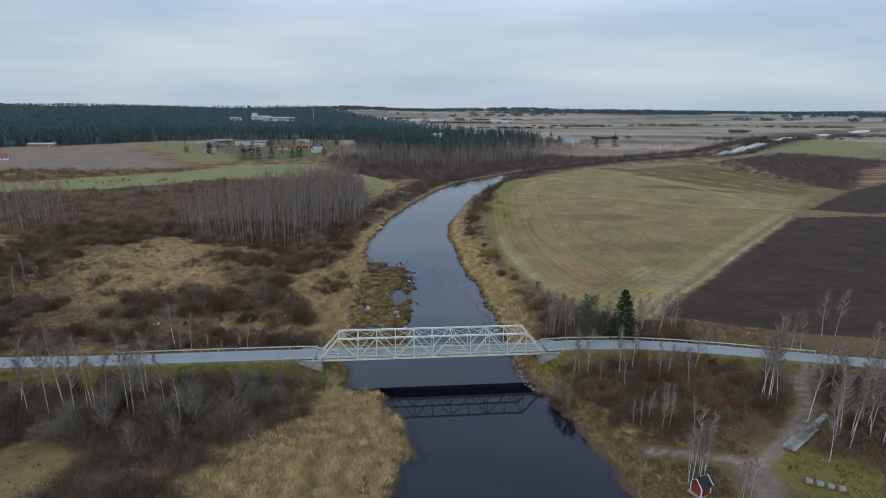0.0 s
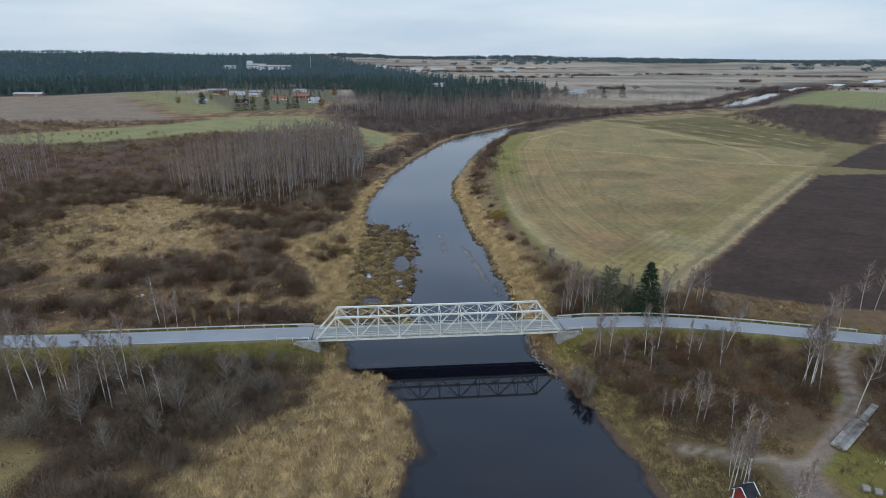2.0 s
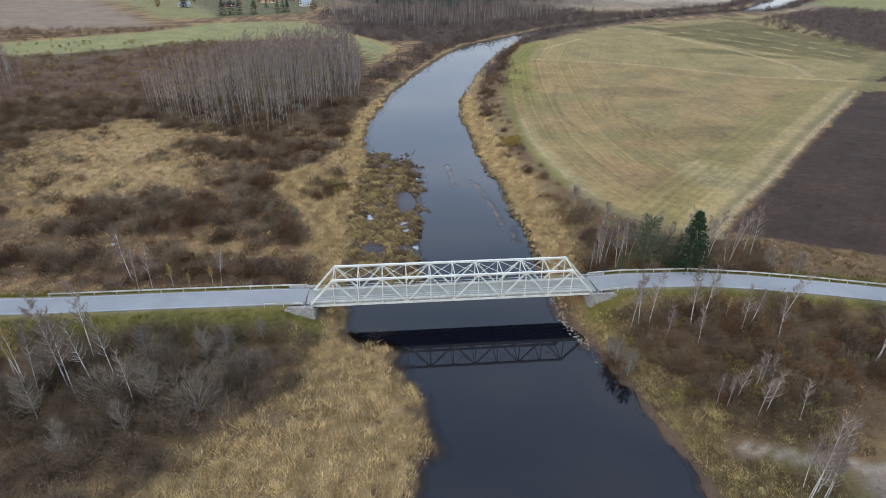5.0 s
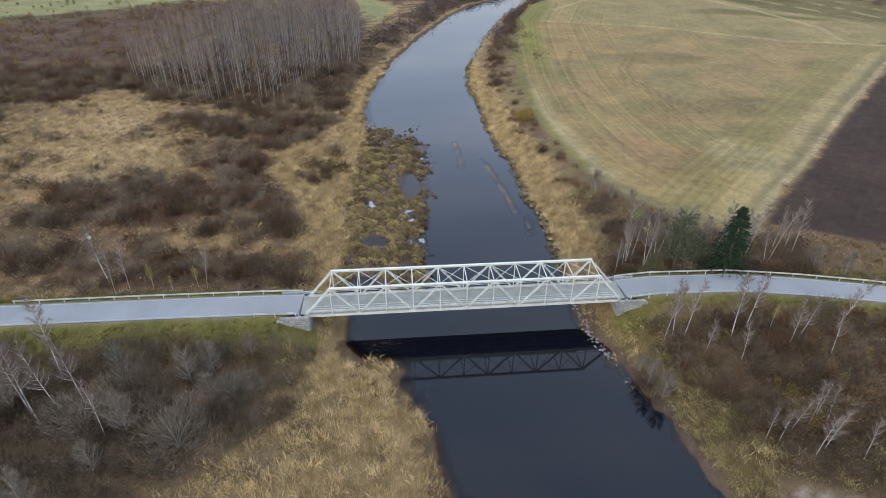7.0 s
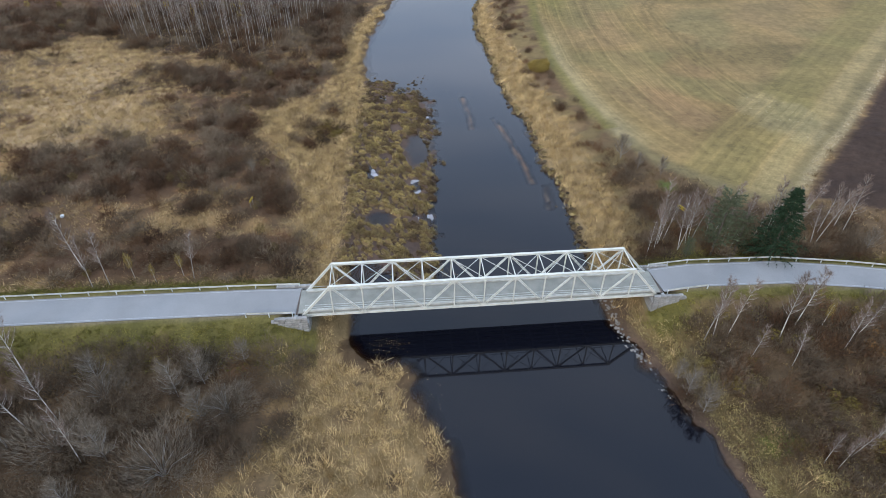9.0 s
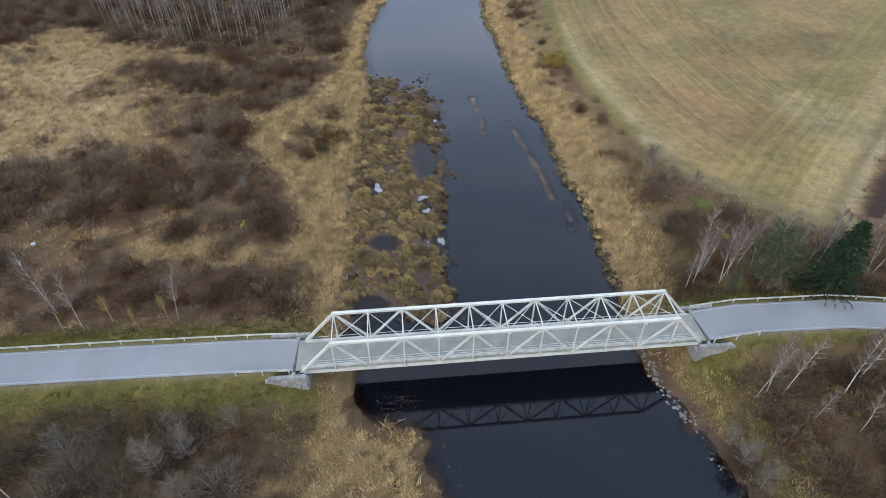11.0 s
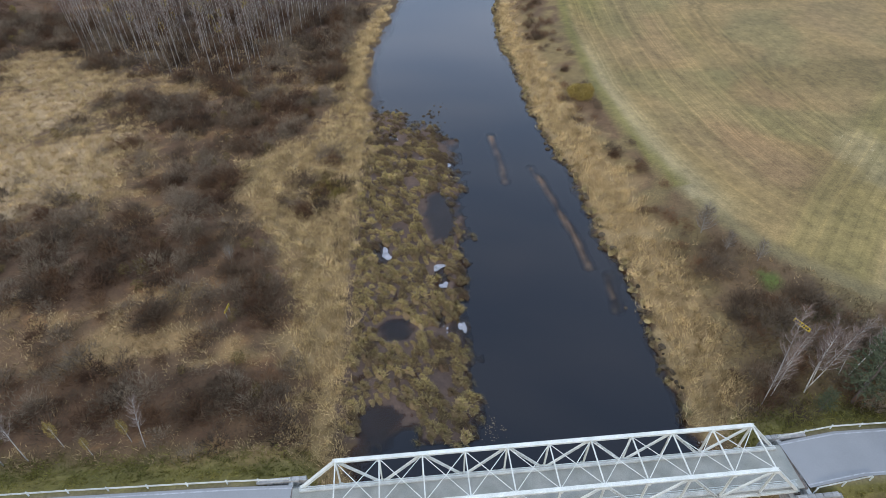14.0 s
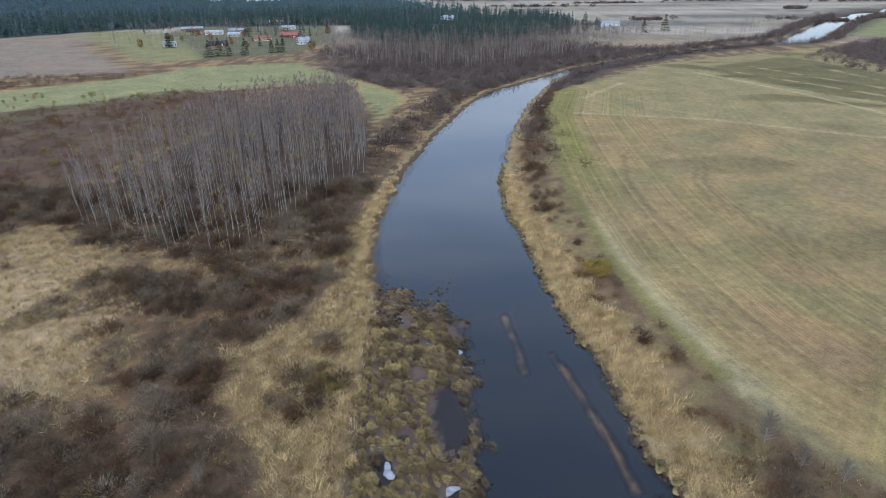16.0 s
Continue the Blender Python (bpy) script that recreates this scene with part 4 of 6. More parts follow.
def conifer(r, h=15.0, rad=2.4, levels=7, per=8, low=0.12, droop=0.25, width=0.55):
    """A spiky spruce or pine: whorls of boughs round the stem."""
    parts_ = []
    for k in range(levels):
        s = low + (1 - low) * k / levels
        n = per
        a = np.linspace(0, 6.28, n, endpoint=False) + r.uniform(0, 1, n)
        ln = rad * (1 - s) ** 0.85 * r.uniform(0.75, 1.15, n) + 0.15
        b = np.stack([np.zeros(n), np.zeros(n), np.full(n, h * (s + 0.75 * (1 - low) / levels))], -1)
        t = np.stack([np.cos(a) * ln, np.sin(a) * ln, h * s - ln * droop + r.normal(0, 0.2, n)], -1)
        side = np.stack([-np.sin(a), np.cos(a), np.zeros(n)], -1) * (ln * width)[:, None]
        # each bough is a hanging fan: stem point and two outer corners, then a tip below
        V = np.stack([b, t * 0.72 + b * 0.28 - side, t, t * 0.72 + b * 0.28 + side], 1).reshape(-1, 3)
        i = np.arange(n) * 4
        F = np.concatenate([np.stack([i, i + 1, i + 2], -1), np.stack([i, i + 2, i + 3], -1)])
        parts_.append((V, F))
    parts_.append(blades(np.array([[0, 0, h * 0.9]] * 3), np.array([[0.05, 0, h * 1.05], [0, 0.05, h * 1.04], [0, 0, h * 1.06]]), 0.35, r))
    return join(*parts_)


def scatter(name, label, category, templates, places, material, swing=6.28):
    """One object of stuff: copies of a few templates at places (x, y, size, tint), each turned by chance."""
    places = np.asarray(places, float)
    r = np.random.default_rng(len(places) + len(name))
    pick = r.integers(0, len(templates), len(places))
    Vs, Fs, Ts, o = [], [], [], 0
    zz = height(places[:, 0], places[:, 1])
    for k, (TV, TF) in enumerate(templates):
        sel = np.nonzero(pick == k)[0]
        if not len(sel):
            continue
        a = r.uniform(0, swing, len(sel))
        s = places[sel, 2][:, None, None]
        ca, sa = np.cos(a)[:, None], np.sin(a)[:, None]
        V = np.stack([TV[None, :, 0] * ca - TV[None, :, 1] * sa, TV[None, :, 0] * sa + TV[None, :, 1] * ca, np.broadcast_to(TV[None, :, 2], (len(sel), len(TV)))], -1) * s
        V += np.stack([places[sel, 0], places[sel, 1], zz[sel]], -1)[:, None, :]
        Fs.append((TF[None] + (np.arange(len(sel)) * len(TV))[:, None, None] + o).reshape(-1, 3))
        Vs.append(V.reshape(-1, 3))
        Ts.append(np.repeat(places[sel, 3], len(TV)))
        o += V.shape[0] * V.shape[1]
    me = mesh_from(name, np.concatenate(Vs), np.concatenate(Fs), material)
    set_float(me, "tint", np.concatenate(Ts))
    return tagged(new(name, me), label, category, kind="stuff")


def sow(n, lo, hi, keep, size, r, tint=(0.0, 1.0), patch=25.0):
    """n tries in a rectangle, kept where keep(x, y) beats chance; tint drifts in patches."""
    x, y = r.uniform(lo[0], hi[0], n), r.uniform(lo[1], hi[1], n)
    k = keep(x, y) > r.uniform(0, 1, n)
    x, y = x[k], y[k]
    t = np.clip(0.5 + 0.28 * lumps(x, y, patch, 55) + r.normal(0, 0.16, len(x)), 0, 1)
    return np.stack([x, y, r.uniform(*size, len(x)), tint[0] + (tint[1] - tint[0]) * t], -1)


def away_from_ways(x, y, gap=4.5):
    d = np.where((x > 2) & (x < 52), 99, seg_distance(x, y, ROAD)[0])
    t = np.minimum(seg_distance(x, y, TRACK)[0], seg_distance(x, y, SIDE_PATH)[0] + 1)
    return smooth(d, gap, gap + 2.5) * smooth(t, 2.5, 4) * (np.hypot(x - 79, y + 47) > 6)


GROVE = [(-86, 158), (-68, 132), (-48, 126), (-27, 113), (-21, 133), (-11, 153), (2, 185), (1, 250), (-8, 300), (-26, 318), (-50, 285), (-63, 268), (-77, 215)]
RED_SCRUB = [(-420, 225), (-236, 285), (-188, 298), (-155, 315), (-120, 350), (-75, 350), (-60, 290), (-84, 220), (-95, 165), (-130, 150), (-420, 130)]
CLEARING = [(-108, 112), (-93, 138), (-74, 138), (-54, 116), (-42, 92), (-44, 64), (-62, 68), (-80, 62), (-104, 78)]
BANK_REED = [(-20, 78), (-6, 88), (5, 136), (8, 49), (5, 14), (-3, 17), (-6, 43)]
SOUTH_REED = [(2, 4), (16, -6), (22, -20), (24, -60), (-6, -60), (-18, -40), (-14, -31), (-4, -22), (0, -12)]


def thicket_west(x, y):
    """How thickly the bare scrub stands north of the road on the west bank."""
    river = signed(x, y, RIVER)
    v = 0.05 + 0.25 * smooth(lumps(x, y, 12, 61), 0.35, 0.8) + 0.7 * smooth(-x, 105, 125)
    for c in THICKETS:
        v = np.maximum(v, blob(x + 1.2 * lumps(x, y, 6, 84), y + 1.2 * lumps(x, y, 6, 85), *c))
    v = np.maximum(v, 0.75 * (1 - smooth(signed(x, y, GROVE), 0, 10)))
    v *= smooth(signed(x, y, CLEARING) + 4 * lumps(x, y, 15, 63), -9, -2) * 0.85 + 0.15
    reedy = 1 - smooth(signed(x, y, BANK_REED) + 2 * lumps(x, y, 8, 64), -1, 3)
    v *= 1 - reedy * (1 - np.maximum(np.maximum(blob(x, y, -3.5, 66, 8.5, 8), blob(x, y, -13, 44, 6, 6.5)), np.maximum(blob(x, y, -3, 80, 5, 4), blob(x, y, -15, 92, 8, 5))))
    strip = (1 - smooth(river, 16, 26)) * smooth(river, 4, 8) * smooth(y, 108, 125)
    v = np.maximum(v, strip * 0.95)
    v *= smooth(river + lumps(x, y, 7, 65), 4, 8)
    meadow = signed(x, y, MEADOW)
    return v * smooth(meadow, 0, 4) * away_from_ways(x, y, 6.5)


r = np.random.default_rng(11)
SHRUBS = [brush(r, 1.7, 2.4), brush(r, 1.9, 2.8), brush(r, 1.6, 2.0), brush(r, 2.2, 3.0, 430)]
SHRUBS_TALL = [brush(r, 1.9, 3.2, 430, 0.06), brush(r, 2.3, 3.7, 480, 0.06), brush(r, 1.7, 2.6, 360, 0.06)]
SHRUBS_FAR = [brush(r, 1.7, 2.4, 42, 0.17, 3), brush(r, 2.0, 2.8, 46, 0.17, 3), brush(r, 1.6, 2.0, 40, 0.17, 3)]

west = sow(4300, (-150, 8), (6, 175), thicket_west, (0.6, 1.55), r, patch=18)
west[:, 3] = np.clip(west[:, 3] + r.normal(0, 0.22, len(west)), 0, 1)
scatter("willow_scrub", "bare dark brown willow scrub on the wet west bank", "scrub", SHRUBS, west[west[:, 3] < 0.62][::2], M_SCRUB)
scatter("rusty_scrub", "red-brown leafless brush among the dark willow scrub", "scrub", SHRUBS, west[west[:, 3] < 0.62][1::2], M_SCRUB_RED)
scatter("grey_scrub", "bare greyish brown bushes among the willow scrub", "scrub", SHRUBS, west[west[:, 3] >= 0.62], M_SCRUB_GREY)
far_west = sow(9000, (-420, 130), (90, 420), lambda x, y: np.where(inside(x, y, RED_SCRUB), 0.0, thicket_west(x, y)) * ((y > 175) | (x < -150)), (0.9, 1.6), r)
scatter("far_scrub", "dark leafless scrub beyond the birch grove", "scrub", SHRUBS_FAR, far_west, M_SCRUB)
red = sow(10000, (-420, 130), (-55, 352), lambda x, y: inside(x, y, RED_SCRUB) * (0.55 + 0.5 * lumps(x, y, 30, 66)), (0.6, 1.2), r)
scatter("red_brown_scrub", "reddish brown low brush on fallow land", "scrub", SHRUBS_FAR, red, M_SCRUB_RED)
yel = sow(1500, (-230, 60), (-60, 350), lambda x, y: (inside(x, y, RED_SCRUB) | (x < -90)) * smooth(lumps(x, y, 22, 67), 0.2, 0.7) * 0.8, (0.6, 1.1), r)
LEAFY = [leafy(r), leafy(r, 1.8, 1.3), leafy(r, 2.8, 1.0)]
olive = sow(900, (-120, 12), (4, 120), lambda x, y: thicket_west(x, y) * smooth(lumps(x, y, 13, 97), 0.15, 0.6) * 0.7, (0.5, 1.0), r, (0.0, 0.45))
scatter("olive_bushes", "low olive-brown bushes among the willow scrub", "bush", LEAFY, olive, M_LEAF_OLIVE)
scatter("yellow_bushes", "bushes with the last yellow leaves", "bush", LEAFY, yel, M_LEAF_YEL)


def thicket_south(x, y):
    river = signed(x, y, RIVER)
    reedy = smooth(signed(x, y, SOUTH_REED) + 1.5 * lumps(x, y, 7, 68), -1, 2.5)
    v = 0.75 + 0.3 * lumps(x, y, 12, 69)
    field = smooth(np.hypot((x + 50) / 12, (y + 34) / 11), 0.85, 1.1)
    return v * reedy * field * smooth(river, 3, 7) * away_from_ways(x, y, 6.0) * smooth(-y, -2, 3)


south = sow(2300, (-110, -75), (2, 2), thicket_south, (0.7, 1.4), r)
scatter("alder_scrub", "tall grey-brown alder and willow brush below the road", "scrub", SHRUBS_TALL, south[::2], M_SCRUB_GREY)
scatter("dark_alder_scrub", "dense dark brush below the road", "scrub", SHRUBS_TALL, south[1::2], M_SCRUB)


def thicket_east(x, y):
    river = signed(x, y, RIVER)
    near = blob(x, y, 78, 13, 26, 9) + blob(x, y, 68, 24, 9, 8) + blob(x, y, 62, 42, 4, 10) * 0.6
    strip = (1 - smooth(np.abs(river - 11), 2.5, 5)) * smooth(y, 40, 60) * (0.55 + 0.6 * lumps(x, y, 20, 70))
    strip = np.maximum(strip, (1 - smooth(np.abs(river - 9), 4, 8)) * smooth(y, 240, 290))
    low = blob(x, y, 78, -17, 26, 14) * 1.0 + blob(x, y, 114, -30, 20, 20) * 1.0 + blob(x, y, 66, -30, 8, 8) * 0.5 + blob(x, y, 92, -7, 34, 6)
    f = signed(x, y, FIELD)
    return np.clip(near + strip + low, 0, 1) * smooth(river, 3.5, 6.5) * smooth(f, 0, 2.5) * (signed(x, y, PLOUGHED) > 1) * away_from_ways(x, y, 4.2)


east = np.concatenate([sow(8500, (48, -60), (140, 330), thicket_east, (0.45, 1.0), r), np.array([(52.9, -16, 0.8, 0.2), (53.6, -17.6, 0.9, 0.3), (53.2, -14.2, 0.6, 0.4), (54.4, -16, 0.7, 0.3), (68, 28.6, 0.9, 0.5), (69.4, 27.4, 0.8, 0.6), (66.8, 29.6, 0.7, 0.4)])])
tall = (east[:, 1] < 40)
east[tall, 2] *= 1.35
scatter("east_scrub", "bare brown brush on the east bank", "scrub", SHRUBS, east[tall][::2], M_SCRUB_GREY)
scatter("east_red_scrub", "red-brown brush on the east bank", "scrub", SHRUBS, np.concatenate([east[tall][3::4], east[~tall][::2]]), M_SCRUB_RED)
scatter("east_dark_scrub", "dark brown leafless brush on the slope below the road", "scrub", SHRUBS, east[tall][1::4], M_SCRUB)
scatter("riverside_bushes", "bare bushes between the reed and the field", "scrub", SHRUBS, east[~tall][1::2], M_SCRUB)
yel2 = np.concatenate([sow(240, (54, -42), (112, -4), lambda x, y: thicket_east(x, y) * smooth(lumps(x, y, 9, 71), 0.1, 0.6), (0.35, 0.9), r, (0.0, 0.6)),
                       sow(60, (56, 96), (62, 106), lambda x, y: blob(x, y, 58.8, 101.1, 2.5, 4), (0.7, 1.1), r, (0.5, 1.0)),
                       sow(140, (-6, 60), (2, 72), lambda x, y: blob(x, y, -1, 68, 4, 3) * 0.6, (0.4, 0.7), r)])
scatter("turning_bushes", "bushes with yellow-green autumn leaves", "bush", LEAFY, yel2, M_LEAF_YEL)
rust = sow(220, (54, -42), (112, -4), lambda x, y: blob(x, y, 84, -17, 11, 8) * 0.6, (0.4, 0.9), r)
scatter("rusty_bushes", "bushes with rusty orange leaves", "bush", LEAFY, rust, M_LEAF_RUST)

far_east = sow(5200, (330, 240), (640, 610), lambda x, y: 1 - smooth(signed(x, y, SCRUB_FAR), -2, 4), (1.0, 1.8), r)
scatter("field_copse_scrub", "purple-brown leafless scrub beside the far field", "scrub", SHRUBS_FAR, far_east, M_SCRUB_FAR)


# bush belts along the far river and over the bend
def belt(x, y):
    river = signed(x, y, RIVER)
    bend = blob(x, y, 105, 520, 150, 120) * smooth(river, 8, 16) * (y > x * 0.55 + 325)
    rough = blob(x, y, 25, 405, 75, 55) * smooth(river, 5, 10) * (y > 330)
    return np.clip((1 - smooth(np.abs(river - 12), 5, 12)) * (y > 215) * smooth(river, 2.5, 5) * 0.95 + bend * 0.9 + rough * 0.8, 0, 1) * smooth(signed(x, y, FIELD), 0, 6) * smooth(signed(x, y, MEADOW), 0, 4)


BELT = [brush(r, 2.0, 3.2, 58, 0.26, 3), brush(r, 2.4, 3.8, 64, 0.26, 3), brush(r, 1.7, 2.4, 50, 0.26, 3)]
belt_places = sow(30000, (-60, 215), (900, 1000), belt, (1.1, 2.1), r)
scatter("river_belt_scrub", "leafless belt of bushes along the far river", "scrub", BELT, belt_places, M_SCRUB_FAR)

# reed, sedge and grass
REEDS = [tuft(r, 1.2, 24, 0.55, 0.055, 0.45), tuft(r, 1.4, 24, 0.45, 0.055, 0.4), tuft(r, 1.0, 24, 0.75, 0.055, 0.5), tuft(r, 1.3, 24, 0.6, 0.055, 0.45)]


def reed_bed(x, y):
    river = signed(x, y, RIVER) + 1.2 * lumps(x, y, 7, 72)
    strip = (1 - smooth(river, np.interp(y, [110, 170], [5.5, 2]), np.interp(y, [110, 170], [10, 6]))) * smooth(river, -0.2, 0.6) * (1 - 0.94 * (x > 40) * (1 - smooth(y, -4, 6)))
    p = np.maximum(1 - smooth(signed(x, y, SOUTH_REED) + 1.2 * lumps(x, y, 6, 73), -1, 1.5), (1 - smooth(signed(x, y, BANK_REED), -2, 2)) * 0.9)
    p = np.maximum(p, (1 - smooth(signed(x, y, CLEARING), -3, 3)) * 0.35)
    pool = np.minimum(np.hypot((x + 12) / 7, (y + 24.5) / 1.2), np.hypot((x + 3) / 3, (y + 25) / 1.0))
    clump = 0.30 + 0.70 * smooth(lumps(x, y, 2.8, 95), -0.35, 0.15)
    return np.maximum(strip, p * (river > 0)) * clump * (pool > 1) * away_from_ways(x, y, 6)


reeds = sow(140000, (-110, -62), (78, 180), reed_bed, (0.6, 1.2), r, patch=6)
k = lumps(reeds[:, 0], reeds[:, 1], 2.8, 95)
reeds[:, 2] *= 0.85 + 0.3 * smooth(k, -0.3, 0.6)
# tint drops in the gaps between clumps, painting in their shadow
reeds[:, 3] = np.clip(reeds[:, 3] + 0.22 * k, 0, 1)
scatter("reed_bed", "dry straw-coloured reed along the river", "reed", REEDS, reeds, M_REED)
MOUNDS = [mound(r) for k in range(5)]
POOLS = [(9.8, 48.7, 1.1, 2.2), (18.6, 44.6, 1.6, 1.1), (19.2, 40.1, 1.0, 1.0), (18.3, 30.4, 1.0, 1.0), (21.2, 30.8, 0.8, 1.6), (13.9, 88.0, 1.2, 1.8), (17.7, 79.3, 0.9, 0.8), (23.7, 76.4, 0.7, 0.8)]
SHALLOWS = POOLS + [(10.9, 31.1, 2.6, 2.6), (19.3, 58.5, 2.6, 8), (9.5, 15.5, 3.4, 3.0), (12.5, 56, 1.2, 1.4), (15, 70, 1.0, 2.2), (25, 60, 1.6, 5), (17, 21, 0.8, 2.0), (24.5, 84, 2.4, 3.0)]


def sow_mounds(r, tries):
    """Tussocks of many sizes side by side, the pools between them left open."""
    x, y = r.uniform(3, 28, tries), r.uniform(10, 106, tries)
    size = r.uniform(0.45, 1.45, tries) * (1 - 0.4 * smooth(y, 78, 96)) * (1 - 0.3 * smooth(x, 20, 25))
    m = signed(x, y, MARSH) + 0.8 * lumps(x, y, 6, 12)
    ok = (m < -0.5 * size) & (r.uniform(0, 1, tries) < 0.95 - 0.55 * smooth(y, 76, 96))
    for px, py, rx, ry in SHALLOWS:
        ok &= np.hypot((x - px) / (rx + 0.6 * size), (y - py) / (ry + 0.6 * size)) > 1
    places = []
    for i in np.nonzero(ok)[0]:
        if places:
            q = np.array(places)
            if (np.hypot(q[:, 0] - x[i], q[:, 1] - y[i]) < 0.58 * (q[:, 2] + size[i])).any():
                continue
        places.append((x[i], y[i], size[i]))
    q = np.array(places)
    tint = np.clip(0.55 + 0.42 * lumps(q[:, 0], q[:, 1], 8, 91) + r.normal(0, 0.16, len(q)) - 0.35 * smooth(q[:, 1], 66, 92) - 0.35 * smooth(q[:, 0], 19, 24), 0, 1)
    return np.column_stack([q, tint])


marsh_places = sow_mounds(r, 9000)
scatter("tussock_marsh", "olive and yellow sedge tussocks in dark mud and shallow water", "sedge", [m[1] for m in MOUNDS], marsh_places, M_MOUND, 0.7)
scatter("tussock_roots", "dark root mounds of the sedge tussocks", "sedge", [m[0] for m in MOUNDS], marsh_places, M_HERB, 0.7)
edge_y = r.uniform(12, 190, 330)
edge_x = np.interp(edge_y, [p[1] for p in RIVER_RIGHT[7:19]], [p[0] for p in RIVER_RIGHT[7:19]])
edge_x += -0.5 * lumps(edge_x, edge_y, 9, 3) - np.abs(r.normal(-0.3, 0.8, 330))
scatter("bank_tussocks", "brown sedge tussocks along the undercut bank", "sedge", [join(*m) for m in MOUNDS], np.column_stack([edge_x, edge_y, r.uniform(0.3, 0.85, 330), r.uniform(0.0, 0.5, 330)]), M_MOUND)
GRASSES = [tuft(r, 0.45, 9, 0.8, 0.10, 0.3), tuft(r, 0.6, 9, 0.7, 0.10, 0.3)]


def verge(x, y):
    d = seg_distance(x, y, ROAD)[0]
    return (1 - smooth(d, 7, 11)) * smooth(d, 3.5, 4.2) * (signed(x, y, RIVER) > 2) * (height(x, y) > 1) * (1 - 0.85 * (x > 58) * (y < 2) * smooth(d, 4.0, 5.2))


scatter("verge_grass", "green and yellowing grass on the road banks", "grass", GRASSES, sow(44000, (-120, -12), (140, 18), verge, (0.6, 1.3), r, patch=10), M_GRASS)

DRY = [tuft(r, 0.8, 9, 0.6, 0.11, 0.35), tuft(r, 0.6, 9, 0.8, 0.11, 0.4), tuft(r, 1.0, 9, 0.5, 0.10, 0.3)]


def dry_grass(x, y):
    n1, n2 = lumps(x, y, 30, 21), lumps(x, y, 11, 22)
    v = 0.4 + 0.5 * smooth(n1 * 0.6 + n2 * 0.6, -0.1, 0.5)
    for c in THICKETS:
        v = v * (1 - 0.8 * blob(x, y, *c))
    return v * (signed(x, y, RIVER) > 2) * smooth(signed(x, y, FIELD), 0, 3) * (signed(x, y, PLOUGHED) > 0.5) * away_from_ways(x, y, 6.5) * (signed(x, y, MEADOW) > 0)


scatter("withered_grass", "withered tan grass over the wet meadow", "grass", DRY, np.concatenate([sow(42000, (-125, 8), (6, 150), dry_grass, (0.6, 1.2), r, patch=12), sow(5000, (52, -60), (125, 45), lambda x, y: dry_grass(x, y) * (0.35 + 0.65 * smooth(y, 5, 12)), (0.5, 1.0), r, patch=12)]), M_DRY)
scatter("rough_grass", "rough yellow-green grass on the landing", "grass", GRASSES, sow(9000, (52, -66), (82, -20), lambda x, y: (0.25 + 0.5 * smooth(lumps(x, y, 6, 94), 0, 0.5)) * (signed(x, y, RIVER) > 0.3) * away_from_ways(x, y, 5.5), (0.8, 1.5), r, patch=6), M_SEDGE)
scatter("bank_grass", "olive and yellow grass on the low bank below the bridge", "grass", GRASSES, sow(5200, (48, -46), (66, 0), lambda x, y: smooth(signed(x, y, RIVER), 0.4, 1.4) * (1 - smooth(signed(x, y, RIVER), 8, 13)) * away_from_ways(x, y, 5.0), (0.7, 1.4), r, patch=6), M_SEDGE)
scatter("withered_herbs", "brown withered herbs and low twigs", "herbs", DRY, np.concatenate([sow(20000, (-125, -60), (6, 150), lambda x, y: dry_grass(x, y) * 0.35 + 0.4 * thicket_south(x, y) + 0.6 * inside(x, y, SOUTH_REED) * smooth(lumps(x, y, 8, 93), 0.15, 0.5), (0.7, 1.4), r, patch=15), sow(6000, (52, -66), (82, -20), lambda x, y: 0.8 * (signed(x, y, RIVER) > 0.5) * away_from_ways(x, y, 5.5), (0.5, 1.0), r, patch=6), sow(15000, (52, -60), (125, 45), lambda x, y: 0.8 * dry_grass(x, y), (0.6, 1.3), r, patch=15)]), M_HERB)
scatter("field_margin", "pale dry grass strip between crop and ploughland", "grass", DRY, sow(60000, (90, 20), (248, 172), lambda x, y: (seg_distance(x, y, MARGIN)[0] < 0.8) * 0.7, (0.4, 0.75), r, patch=12), M_PALE)
scatter("lying_straw", "pale straw left lying on the crop field", "straw", DRY, sow(1500, (100, 40), (128, 84), lambda x, y: blob(x, y, 112, 60, 9, 18) * smooth(lumps(x, y, 4, 92), 0.2, 0.7) * (signed(x, y, FIELD) < -2), (0.15, 0.3), r, patch=5), M_PALE)
village_keep = lambda x, y: (1 - smooth(signed(x, y, [(-300, 640), (-180, 500), (-60, 520), (-40, 640), (-60, 850), (-290, 840)]), -8, 8)) * 0.9

# ---- conifer forest and far woods ----


def forest_keep(x, y):
    d = np.hypot(x, y)
    v = np.clip(850 / d, 0.10, 1.0) ** 1.5 * (signed(x, y, FOREST) < 0)
    for hx, hy, hr in ((-425, 1933, 60), (-344, 1818, 75), (-475, 1790, 45), (108, 948, 22), (78, 777, 18), (205, 769, 18)):
        v = v * (np.hypot(x - hx, (y - hy) * np.where(y < hy, 0.35, 1)) > hr)
    return v


